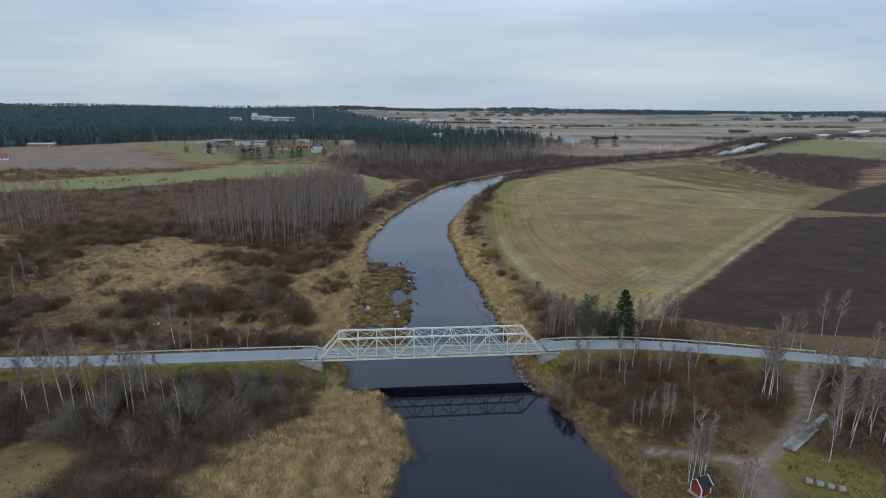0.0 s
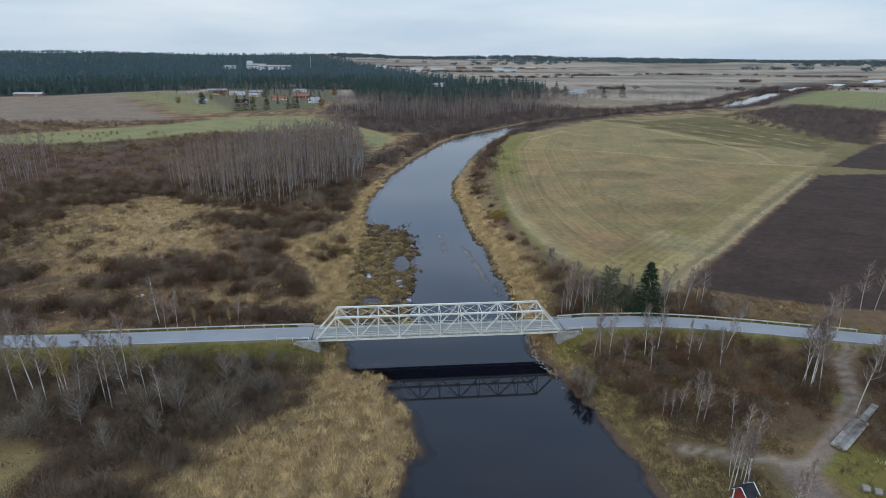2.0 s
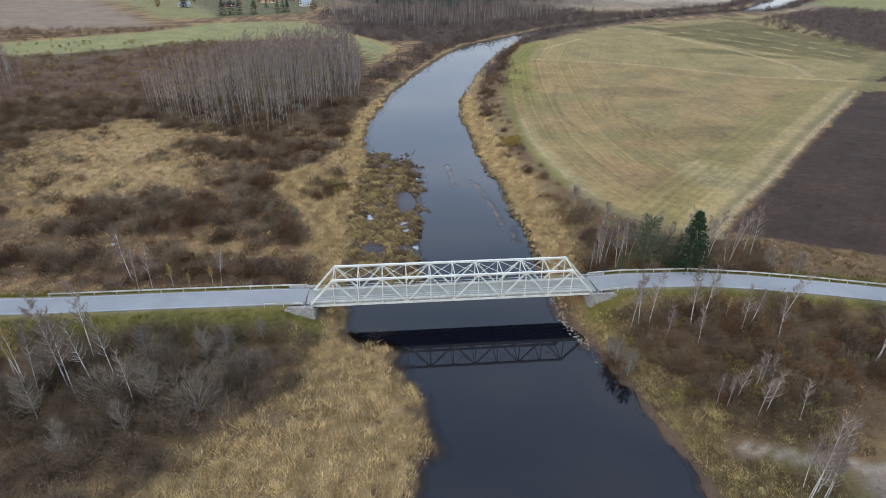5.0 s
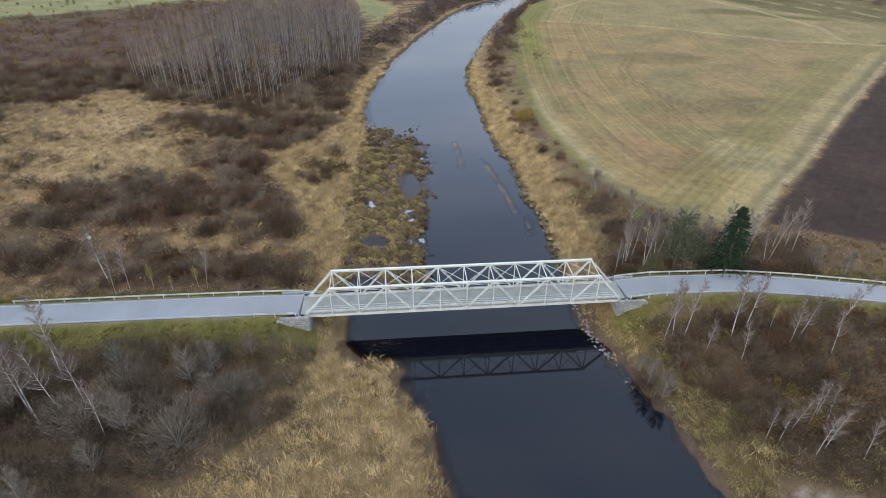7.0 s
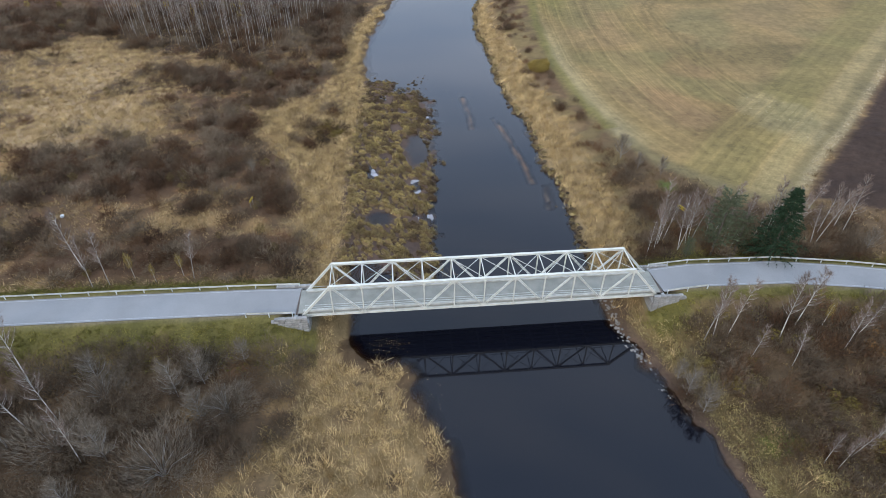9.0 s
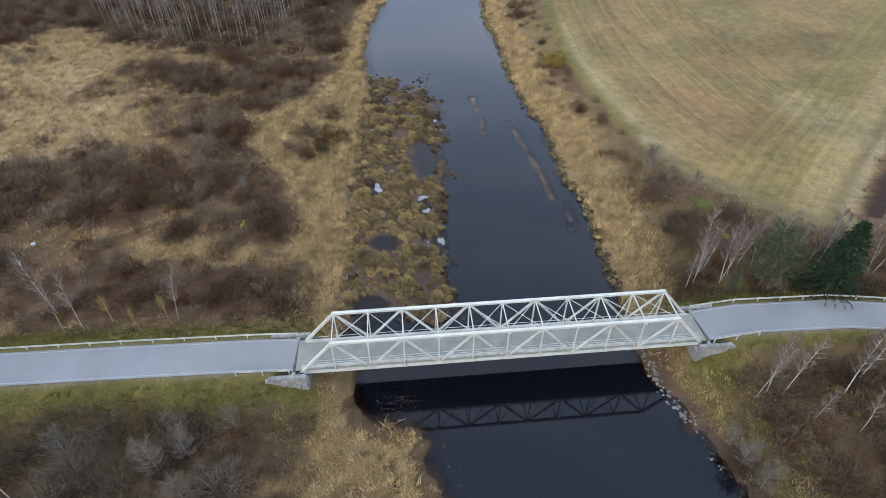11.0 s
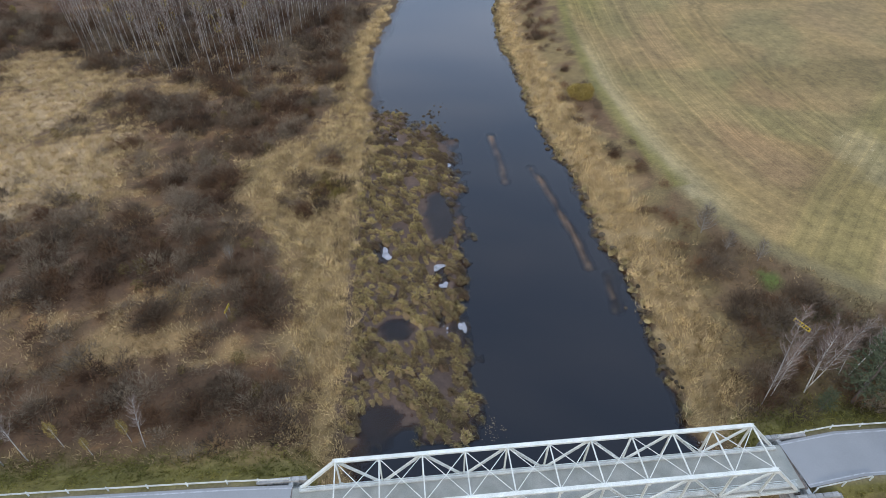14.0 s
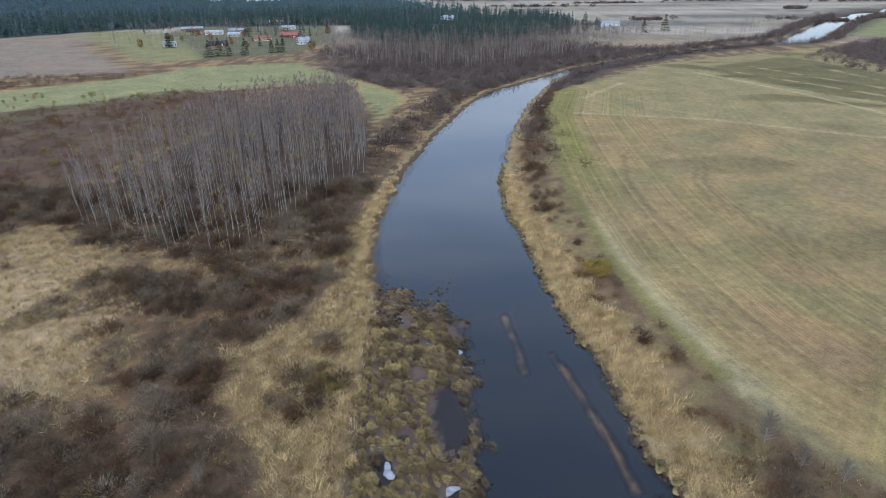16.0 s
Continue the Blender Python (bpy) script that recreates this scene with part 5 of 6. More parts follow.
fr = np.random.default_rng(5)
FIRS = [conifer(fr, 15, 3.5, 5, 6), conifer(fr, 17, 3.2, 5, 6), conifer(fr, 14, 3.4, 3, 7, 0.5, 0.05, 0.9), conifer(fr, 16, 3.6, 3, 7, 0.55, 0.0, 0.9)]
firs = sow(80000, (-3600, 480), (300, 4300), forest_keep, (0.75, 1.25), fr, patch=120)
firs[:, 2] *= 1 + np.clip((np.hypot(firs[:, 0], firs[:, 1]) - 1200) / 4000, 0, 0.25)
firs = np.concatenate([firs, sow(50, (-300, 560), (-40, 860), village_keep, (0.5, 1.0), fr), sow(1500, (-20, 560), (260, 720), lambda x, y: (1 - smooth(signed(x, y, [(-20, 640), (60, 560), (150, 600), (240, 690), (150, 720)]), -5, 10)) * 0.6, (0.8, 1.2), fr)])
firs = np.concatenate([firs, sow(9000, (-560, 480), (300, 980), lambda x, y: (1 - smooth(np.abs(signed(x, y, FOREST) + 25), 18, 40)) * (forest_keep(x, y) > 0) * 0.55, (0.75, 1.25), fr, patch=60),
                      sow(500, (180, 600), (330, 800), lambda x, y: blob(x, y, 262, 735, 40, 30) * 0.5, (0.7, 1.1), fr)])
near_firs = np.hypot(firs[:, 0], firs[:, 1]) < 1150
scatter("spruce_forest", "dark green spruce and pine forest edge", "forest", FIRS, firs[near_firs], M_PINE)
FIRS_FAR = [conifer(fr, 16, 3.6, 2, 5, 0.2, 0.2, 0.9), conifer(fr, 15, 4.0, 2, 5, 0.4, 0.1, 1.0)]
scatter("far_forest", "wide conifer forest to the horizon, tinted blue for haze", "forest", FIRS_FAR, firs[~near_firs], M_HAZED_WOOD)

WOODS = [leafy(fr, 11, 14, 34, 4.5), leafy(fr, 9, 20, 38, 5.0)]


def far_woods_keep(x, y):
    d = np.hypot(x, y)
    band = smooth(lumps(x * 0.22, y, 380, 81), 0.6, 0.8) * (d > 2600) * 0.5 + smooth(d + 250 * lumps(x, y, 900, 83), 3500, 3700)
    return np.clip(band, 0, 1) * (signed(x, y, FOREST) > 20)


woods = sow(9000, (-4200, 1500), (4600, 4500), far_woods_keep, (0.8, 1.2), fr, patch=300)
scatter("horizon_woods", "distant woods along the horizon", "forest", WOODS, woods[np.hypot(woods[:, 0], woods[:, 1]) < 4600], M_HAZED_WOOD)
copses = []
for cx, cy, rx, ry, k in ((857, 1185, 32, 22, 26), (560, 1500, 120, 14, 40), (350, 1350, 90, 10, 30), (900, 1600, 160, 14, 40), (250, 1750, 130, 40, 60), (0, 2200, 220, 60, 70), (1300, 1500, 200, 14, 40),
                          (480, 2150, 200, 20, 50), (760, 900, 120, 16, 40), (1000, 1000, 160, 16, 40), (420, 900, 40, 10, 16)):
    copses.append(np.stack([fr.normal(cx, rx / 2, k), fr.normal(cy, ry / 2, k), fr.uniform(0.28, 0.5, k), fr.uniform(0, 1, k)], -1))
scatter("plain_copses", "dark copses and tree rows on the open plain", "copse", WOODS, np.concatenate(copses), M_SCRUB_FAR)

# mixed leafless wood between the bend and the conifers
br = np.random.default_rng(21)
TALL = [birch(br, 15, 0.6, 2.4, 2, 4, 0, 0.09, 4, 3, 6) for k in range(3)]
wood_places = sow(5200, (-45, 395), (300, 720), lambda x, y: (1 - smooth(signed(x, y, [(-45, 520), (20, 430), (85, 425), (150, 480), (240, 560), (300, 650), (230, 720), (60, 640), (-20, 650)]), -3, 10)) * 0.75, (0.75, 1.15), br, patch=60)
wood_places[:, 2] *= 0.75 + 0.3 * smooth(lumps(wood_places[:, 0], wood_places[:, 1], 40, 87), -0.6, 0.6)
grove_edge = sow(700, (-230, 120), (-140, 285), lambda x, y: (1 - smooth(signed(x, y, [(-150, 160), (-160, 210), (-190, 250), (-235, 285), (-230, 180), (-175, 140)]), -3, 6)) * 0.6, (0.75, 1.1), br)
rear = sow(1600, (-90, 205), (5, 325), lambda x, y: (signed(x, y, GROVE) < 0) * (y > 212) * 0.6, (1.0, 1.3), br)
copse_far = sow(500, (520, 380), (720, 560), lambda x, y: blob(x, y, 600, 470, 60, 60) * 0.5, (0.7, 1.0), br)
edge = sow(900, (-560, 480), (320, 1000), lambda x, y: (1 - smooth(np.abs(signed(x, y, FOREST)), 6, 22)) * 0.9, (0.7, 1.1), br)
village = sow(620, (-300, 490), (-40, 860), village_keep, (0.6, 1.1), br)
scatter("village_trees", "rusty and yellow leaved garden trees of the village", "trees", [leafy(br, 9, 3.4, 130, 1.0), leafy(br, 8, 3.0, 120, 0.9)], sow(18, (-230, 560), (-50, 760), village_keep, (0.6, 1.1), br), M_LEAF_RUST)
belt_wood = sow(2600, (230, 560), (640, 900), lambda x, y: (blob(x, y, 420, 640, 150, 32) + blob(x, y, 300, 690, 60, 40) * 0.6 + blob(x, y, 560, 770, 110, 35) * 0.7) * 0.6 * smooth(signed(x, y, RIVER), 6, 14), (0.55, 0.9), br, patch=60)
bare = np.concatenate([belt_wood, village, wood_places, grove_edge, rear, copse_far, edge])
scatter("birch_wood_trunks", "pale trunks of a leafless birch and aspen wood", "wood", [t[0] for t in TALL], bare, M_BARK_GREY)
scatter("birch_wood_twigs", "brown leafless crowns of a birch and aspen wood", "wood", [(t[1][0], t[1][1]) for t in [birch(br, 15, 0.68, 3.2, 9, 6, 0, 0.1, 4, 3, 12) for k in range(3)]], bare, M_TWIG)


# ---- single trees ----
def tree_mesh(name, piece, material, tint):
    me = mesh_from(name, piece[0], piece[1], material)
    set_float(me, "tint", np.full(len(piece[0]), tint))
    return me


def make_tree(kind, label, trunk_me, crown_me, m, group=""):
    t = thing(kind, label, "tree", group, m)
    share("trunk", trunk_me, t, Matrix())
    share("crown", crown_me, t, Matrix())
    return t


def ground_at(x, y):
    return float(height(np.array([x]), np.array([y]))[0])


GROVE_TREES, GROVE_RAW = [], []
for k in range(5):
    w, c = birch(br, 17 + 0.6 * k, 0.55, 1.9, 18, 26, 0.0, 0.066, 7, 5)
    GROVE_RAW.append((w, c))
    GROVE_TREES.append((tree_mesh("trunk", w, M_BARK_GROVE, 0.5), tree_mesh("crown", c, M_TWIG, 0.15 + 0.2 * k)))
spots = []
while len(spots) < 330:
    x, y = br.uniform(-88, 4), br.uniform(110, 216)
    if inside(np.array([x]), np.array([y]), GROVE)[0] and all((x - a) ** 2 + (y - b) ** 2 > 3.4 for a, b in spots):
        spots.append((x, y))
masters = {}
spots.sort(key=lambda s: s[1])
rear_spots = np.array([(x, y, br.uniform(0.85, 1.12), br.uniform(0, 1)) for x, y in spots[168:]])
scatter("grove_rear_trunks", "pale slender trunks deep in the birch grove", "wood", [t[0] for t in GROVE_RAW], rear_spots, M_BARK_GROVE)
scatter("grove_rear_twigs", "leafless purplish crowns deep in the birch grove", "wood", [t[1] for t in GROVE_RAW], rear_spots, M_TWIG)
for x, y in spots[:168]:
    k = int(br.integers(0, 5))
    s = br.uniform(0.85, 1.12)
    m = pose(x, y, ground_at(x, y), br.normal(0, 1.2), br.normal(0, 1.2), br.uniform(0, 360)) @ Matrix.Scale(s, 4)
    if k not in masters:
        masters[k] = make_tree("birch_tree", "tall slender leafless birch in a dense grove", *GROVE_TREES[k], m, "birches of the grove")
    else:
        t = copy_thing(masters[k], Matrix())
        t.matrix_basis = m

last_leaves = []
for k in range(3):
    v, f = leafy(br, 3.2, 0.8, 22, 0.34)
    last_leaves.append((v + np.array([0, 0, 11.5 + k]), f))
scatter("last_birch_leaves", "last yellow leaves in the tops of the birch grove", "leaves", last_leaves, np.array([(x + br.normal(0, 0.5), y + br.normal(0, 0.5), 1.0, br.uniform(0.2, 0.9)) for x, y in spots[::3]]), M_LEAF_YEL)

WIDE = []
for k in range(5):
    w, c = birch(br, 13.5 + 0.8 * k, 0.62, 2.5 + 0.15 * k, 28, 46, 0.025 * k, 0.105)
    WIDE.append((tree_mesh("trunk", w, M_BARK, 0.5), tree_mesh("crown", c, M_TWIG, 0.3 + 0.15 * k)))
w, c = birch(br, 13, 0.6, 2.0, 22, 20, 0.03, 0.13)
lv = leafy(br, 8, 1.5, 420, 0.2)
lv[0][:, 2] += 4.5
YELLOW = (tree_mesh("trunk", w, M_BARK, 0.5), tree_mesh("crown", join(c, lv), M_LEAF_YEL, 0.75))
SINGLE = [(-64, -11, 1.04), (-60, -11, 1.10), (-53, -14, 1.17), (-51, -12, 1.17), (-45, -13, 1.04), (-41, -16, 0.98), (-35, -17, 1.10), (-37, -15, 1.17), (-36, -8, 0.91), (-62, -14, 1.04), (-57, -14, 0.98),
          (-48, -14, 1.10), (-33, -15, 0.91), (-30, -14, 0.78), (-75, -12, 1.10), (-71, -14, 1.04), (-68, -10, 0.98), (-25, -20, 0.65), (-36, 12.5, 0.60), (-33.5, 13, 0.65), (-39, 17, 0.95), (-110, 76, 0.80), (-104, 60, 0.70), (-20, 13.5, 0.55),
          (61, 15, 0.75), (64, 13, 0.85), (62.5, 16, 0.70), (66, 14.5, 0.70), (83, 12, 0.70), (90, 13, 0.75), (95, 16, 0.65), (72, 13, 0.65), (61, -7, 0.75), (59.5, -7.4, 0.70), (62.6, -7.8, 0.70), (70, -9, 0.90), (74, -6.5, 0.80), (69, -14, 0.50),
          (96, -22, 1.10), (96.6, -23.6, 1.15), (97.8, -22.6, 1.10), (98.8, -23.4, 1.15), (97.2, -21.5, 1.00), (100, -38, 0.90), (101.4, -40, 0.95), (103, -38, 1.00), (107, -41, 0.90), (94, -44, 0.80), (105, -36, 0.95), (108, -37, 0.90), (110, -33, 0.90), (112, -39, 0.85),
          (68, -44, 0.60), (69.2, -45, 0.60), (71, -44, 0.65), (65, -28, 0.45), (66, -29, 0.45), (68, -28, 0.50), (69, -32, 0.50), (71, -31, 0.50), (73, -26, 0.55), (74, -27, 0.50), (71.4, -27, 0.50), (75, -33, 0.50), (68, 16, 0.70), (70, 15, 0.65), (76, 14, 0.60), (79, 15, 0.60), (86, 15, 0.65), (59.5, 13, 0.60), (81, -10, 0.60), (84, -14, 0.60), (64, -12, 0.50), (78, -12, 0.60), (88, -9, 0.70), (119, 0, 0.85), (121, -1, 0.80), (135, 9, 0.90), (139, 9, 0.90),
          (126, -16, 0.90), (131, -22, 0.90), (118, -26, 0.85), (114, -20, 0.80)]
SINGLE += [(66.5, -46.5, 0.72), (67.5, -46, 0.78), (68.3, -46.8, 0.70), (69.5, -46.2, 0.75), (72, -52, 0.6), (73, -53, 0.6), (71.5, -53.5, 0.55)]
SINGLE += [(58 + 3.1 * k, 12.2 + 4.5 * ((k * 0.618) % 1), 0.55 + 0.3 * ((k * 0.414) % 1)) for k in range(13)]
SINGLE += [(100 + 2.2 * k, -31 - 9 * ((k * 0.618) % 1), 1.0 + 0.25 * ((k * 0.414) % 1)) for k in range(7)]
for i, (x, y, s) in enumerate(SINGLE):
    k = i % 5
    make_tree("birch_tree", "leafless white-stemmed birch with thin purplish twigs", *WIDE[k], pose(x, y, ground_at(x, y), br.normal(0, 3), br.normal(0, 3), br.uniform(0, 360)) @ Matrix.Scale(s, 4), "birches by the road")
for x, y, s in ((-44, -14, 0.95), (-46.5, -12, 0.8), (103.5, -34, 0.9), (78, -7, 0.35), (-30, 14.5, 0.42), (-22, 14.5, 0.38), (-26, 13, 0.3)):
    make_tree("birch_tree", "birch that still holds yellow leaves", *YELLOW, pose(x, y, ground_at(x, y), 0, 0, br.uniform(0, 360)) @ Matrix.Scale(s, 4), "birches by the road")


def grey_tree(r, h=6.0):
    w, c = birch(r, h, 0.88, 3.0, 38, 40, 0.0, 0.09)
    return w, c


GREY = []
for k in range(3):
    w, c = grey_tree(br, 5.5 + 0.6 * k)
    GREY.append((tree_mesh("trunk", w, M_BARK_GREY, 0.5), tree_mesh("crown", c, M_ALDER, 0.6)))
for i, (x, y, s) in enumerate([(-27, -8, 1.0), (-13, -9, 0.9), (-38, -22, 1.2), (-8, -6, 0.7), (-24, -26, 0.9), (-44, -22, 1.0), (-16, 47, 0.6), (-30, -30, 1.0), (53.6, -15.6, 0.75), (54.6, -18.6, 0.85), (53.4, -13, 0.6), (-12, -15, 0.9), (-22, -20, 1.25), (-40, -14, 1.1), (-16, -11, 1.0), (65, 46, 0.95), (67, 41, 0.6), (71, 38, 0.6), (97, 9.5, 0.8), (102, 7, 0.8)]):
    make_tree("alder_tree", "spreading grey leafless alder", *GREY[i % 3], pose(x, y, ground_at(x, y), 0, 0, br.uniform(0, 360)) @ Matrix.Scale(s, 4), "alders by the river")


def willow(r, rad=4.4, h=6.0, n=3200):
    """A wide dome of fine twigs over many stems that fan out from one root."""
    v, f = brush(r, rad, h, n, 0.06, 1)
    stems = []
    for k in range(16):
        a, reach = r.uniform(0, 6.28), r.uniform(0.15, 0.8) * rad
        top = np.array([math.cos(a) * reach, math.sin(a) * reach, h * r.uniform(0.6, 0.85) * (1 - 0.3 * reach / rad)])
        stems.append(tube([np.array([0, 0, -0.3]), top * np.array([0.35, 0.35, 0.5]), top], [0.055, 0.035, 0.010], 4))
    return join(*stems), (v, f)


WILLOWS = []
for k in range(3):
    w, c = willow(br)
    WILLOWS.append((tree_mesh("trunk", w, M_BARK_GREY, 0.5), tree_mesh("crown", c, M_ALDER, 0.35 + 0.2 * k)))
for i, (x, y, s) in enumerate([(-14.5, -22.5, 1.25), (-28.4, -18.2, 1.1), (-14.2, -6.5, 0.75), (-25.6, -10.4, 0.9), (-8.9, -14.0, 0.9), (-46, -24, 1.0), (-58, -27, 0.9)]):
    make_tree("willow_tree", "wide domed grey leafless willow below the road", *WILLOWS[i % 3], pose(x, y, ground_at(x, y), 0, 0, br.uniform(0, 360)) @ Matrix.Scale(s, 4), "willows below the road")


def needle_tree(r, h, rad, levels, per, low, droop, wid, kind):
    pts = [(0, 0, -0.3), (0.05, 0, h * 0.5), (0, 0.05, h * 0.97)]
    w = tube(pts, [0.22, 0.15, 0.02], 7)
    fine = []
    for k in range(levels):
        s = low + (1 - low) * (k + r.uniform(0, 0.6)) / levels
        n = per
        a = r.uniform(0, 6.28, n)
        prof = (1 - s) ** 0.8 if kind == "spruce" else math.sin(min(1, (s - low) / (1 - low) * 1.1 + 0.25) * 2.6) ** 0.7
        ln = rad * prof * r.uniform(0.7, 1.15, n) + 0.2
        for j in range(n):
            p = np.array([0, 0, h * s])
            q = np.array([math.cos(a[j]) * ln[j], math.sin(a[j]) * ln[j], h * s + ln[j] * droop])
            m_ = 16
            u = r.uniform(0.15, 1, (m_, 1))
            b = p + (q - p) * u
            e = unit((q - p)[None] * 0.8 / ln[j] + r.normal(0, 0.55, (m_, 3)) + np.array([0, 0, -0.25 if kind == "spruce" else 0.3]))
            fine.append(blades(b, b + e * r.uniform(0.3, 0.75, (m_, 1)), wid, r))
    return w, join(*fine)


w, c = needle_tree(br, 14.2, 5.3, 36, 12, 0.05, -0.18, 0.17, "spruce")
spruce = (tree_mesh("trunk", w, M_BARK_DARK, 0.5), tree_mesh("crown", c, M_SPRUCE, 0.5))
make_tree("spruce_tree", "dense dark green spruce beside the road", *spruce, pose(77.2, 7.6, ground_at(77.2, 7.6)))
w, c = needle_tree(br, 12.5, 3.2, 22, 9, 0.22, 0.15, 0.15, "pine")
pine = (tree_mesh("trunk", w, M_BARK_DARK, 0.5), tree_mesh("crown", c, M_PINE_NEAR, 0.6))
make_tree("pine_tree", "young green pine beside the road", *pine, pose(68.8, 10.7, ground_at(68.8, 10.7)))
make_tree("pine_tree", "small green pine beside the road", *pine, pose(73.6, 11.5, ground_at(73.6, 11.5)) @ Matrix.Scale(0.62, 4))
make_tree("pine_tree", "low bushy green pine", *pine, pose(63.5, 9.6, ground_at(63.5, 9.6)) @ Matrix.Scale(0.35, 4))
w, c = needle_tree(br, 14.2, 5.3, 16, 8, 0.05, -0.18, 0.34, "spruce")
spruce = (tree_mesh("trunk", w, M_BARK_DARK, 0.5), tree_mesh("crown", c, M_SPRUCE, 0.5))
for x, y, s in ((-141, 512, 1.0), (-134, 517, 1.1), (-127, 520, 0.95), (-113, 522, 1.0), (-93, 538, 0.85), (-88, 541, 0.8), (-84, 543, 0.8), (-200, 590, 1.0), (326, 700, 1.1), (362, 720, 1.4), (285, 800, 1.3), (-205, 600, 0.9)):
    make_tree("spruce_tree", "dark spruce at the edge of the village", *spruce, pose(x, y, ground_at(x, y), 0, 0, x) @ Matrix.Scale(s, 4), "village spruces")


# ---- village ----
M_WALL_RED = surface("falu_red_boards", (0.16, 0.026, 0.020), (0.24, 0.042, 0.032), 1.5, 0.85, 0, 9, 0.3, 0.02, 0.15)
M_WALL_WHITE = surface("white_boards", (0.52, 0.52, 0.50), (0.68, 0.68, 0.65), 1.5, 0.75, 0, 9, 0.2, 0.02, 0.1)
M_WALL_OCHRE = surface("ochre_boards", (0.42, 0.32, 0.16), (0.54, 0.42, 0.24), 1.5, 0.8, 0, 9, 0.2, 0.02, 0.15)
M_WALL_BRICK = surface("brown_brick", (0.22, 0.12, 0.08), (0.32, 0.19, 0.13), 1.5, 0.85, 0, 9, 0.3, 0.02, 0.15)
M_ROOF_GREY = surface("grey_sheet_roof", (0.22, 0.235, 0.25), (0.36, 0.375, 0.39), 0.7, 0.6, 0, 6, 0.2, 0.02, 0.2)
M_ROOF_RED = surface("red_tile_roof", (0.22, 0.075, 0.055), (0.30, 0.11, 0.08), 0.9, 0.75, 0, 6, 0.3, 0.02, 0.2)
M_ROOF_DARK = surface("dark_felt_roof", (0.022, 0.023, 0.025), (0.05, 0.052, 0.056), 0.9, 0.9, 0, 6, 0.3, 0.02, 0.2, 0.1)
M_TRIM = surface("white_trim_paint", (0.70, 0.70, 0.68), (0.82, 0.82, 0.80), 2, 0.6, 0, 9, 0.1)
M_PANE, pn, pl, pp = mat_new("window_glass")
pp.inputs["Base Color"].default_value = (0.03, 0.035, 0.04, 1)
pp.inputs["Roughness"].default_value = 0.08


def prism_roof(w, d, z, rise, over=0.5, thick=0.18):
    """A gable roof with thickness; the ridge runs along x."""
    bm = bmesh.new()
    x, y = w / 2 + over, d / 2 + over
    drop = rise * over / (d / 2)
    outer = [(-y, z - drop), (0, z + rise), (y, z - drop)]
    rings = []
    for sx in (-x, x):
        rings.append([bm.verts.new((sx, a, b)) for a, b in outer] + [bm.verts.new((sx, a, b - thick)) for a, b in outer[::-1]])
    n = len(rings[0])
    for i in range(n):
        j = (i + 1) % n
        bm.faces.new((rings[0][i], rings[0][j], rings[1][j], rings[1][i]))
    for ring in rings:
        bm.faces.new((ring[0], ring[1], ring[4], ring[5]))
        bm.faces.new((ring[1], ring[2], ring[3], ring[4]))
    bmesh.ops.recalc_face_normals(bm, faces=bm.faces)
    return bm


def gable_walls(w, d, z, rise):
    bm = bmesh.new()
    prof = [(-d / 2, -0.6), (d / 2, -0.6), (d / 2, z), (0, z + rise - 0.2), (-d / 2, z)]
    rings = [[bm.verts.new((sx, a, b)) for a, b in prof] for sx in (-w / 2, w / 2)]
    for i in range(5):
        j = (i + 1) % 5
        bm.faces.new((rings[0][i], rings[0][j], rings[1][j], rings[1][i]))
    for ring in rings:
        bm.faces.new(ring)
    bmesh.ops.recalc_face_normals(bm, faces=bm.faces)
    return bm


def house(x, y, w, d, z, rise, turn, wall, roof, label, windows=4, chimney=True, category="house"):
    h = thing("house", label, category, "", pose(x, y, ground_at(x, y), 0, 0, turn))
    part("wall", gable_walls(w, d, z, rise), wall, h)
    rf = part("roof", prism_roof(w, d, z, rise), roof, h)
    if chimney:
        part("chimney", box((w * 0.15 - 0.35, -0.35, z + rise * 0.5), (w * 0.15 + 0.35, 0.35, z + rise + 0.8), 0.04), M_WALL_BRICK, rf)
    for side in (-1, 1):
        for k in range(windows):
            cx = (k + 0.5) / windows * w - w / 2
            yy = side * (d / 2)
            fr_ = part("window", box((cx - 0.65, min(yy, yy + side * 0.06), 1.0), (cx + 0.65, max(yy, yy + side * 0.06), 2.3)), M_TRIM, h)
            part("pane", box((cx - 0.55, min(yy + side * 0.061, yy + side * 0.075), 1.1), (cx + 0.55, max(yy + side * 0.061, yy + side * 0.075), 2.2)), M_PANE, fr_)
    part("door", box((w * 0.3 - 0.5, -d / 2 - 0.09, -0.1), (w * 0.3 + 0.5, -d / 2 - 0.061, 2.0)), M_TRIM, h)
    return h


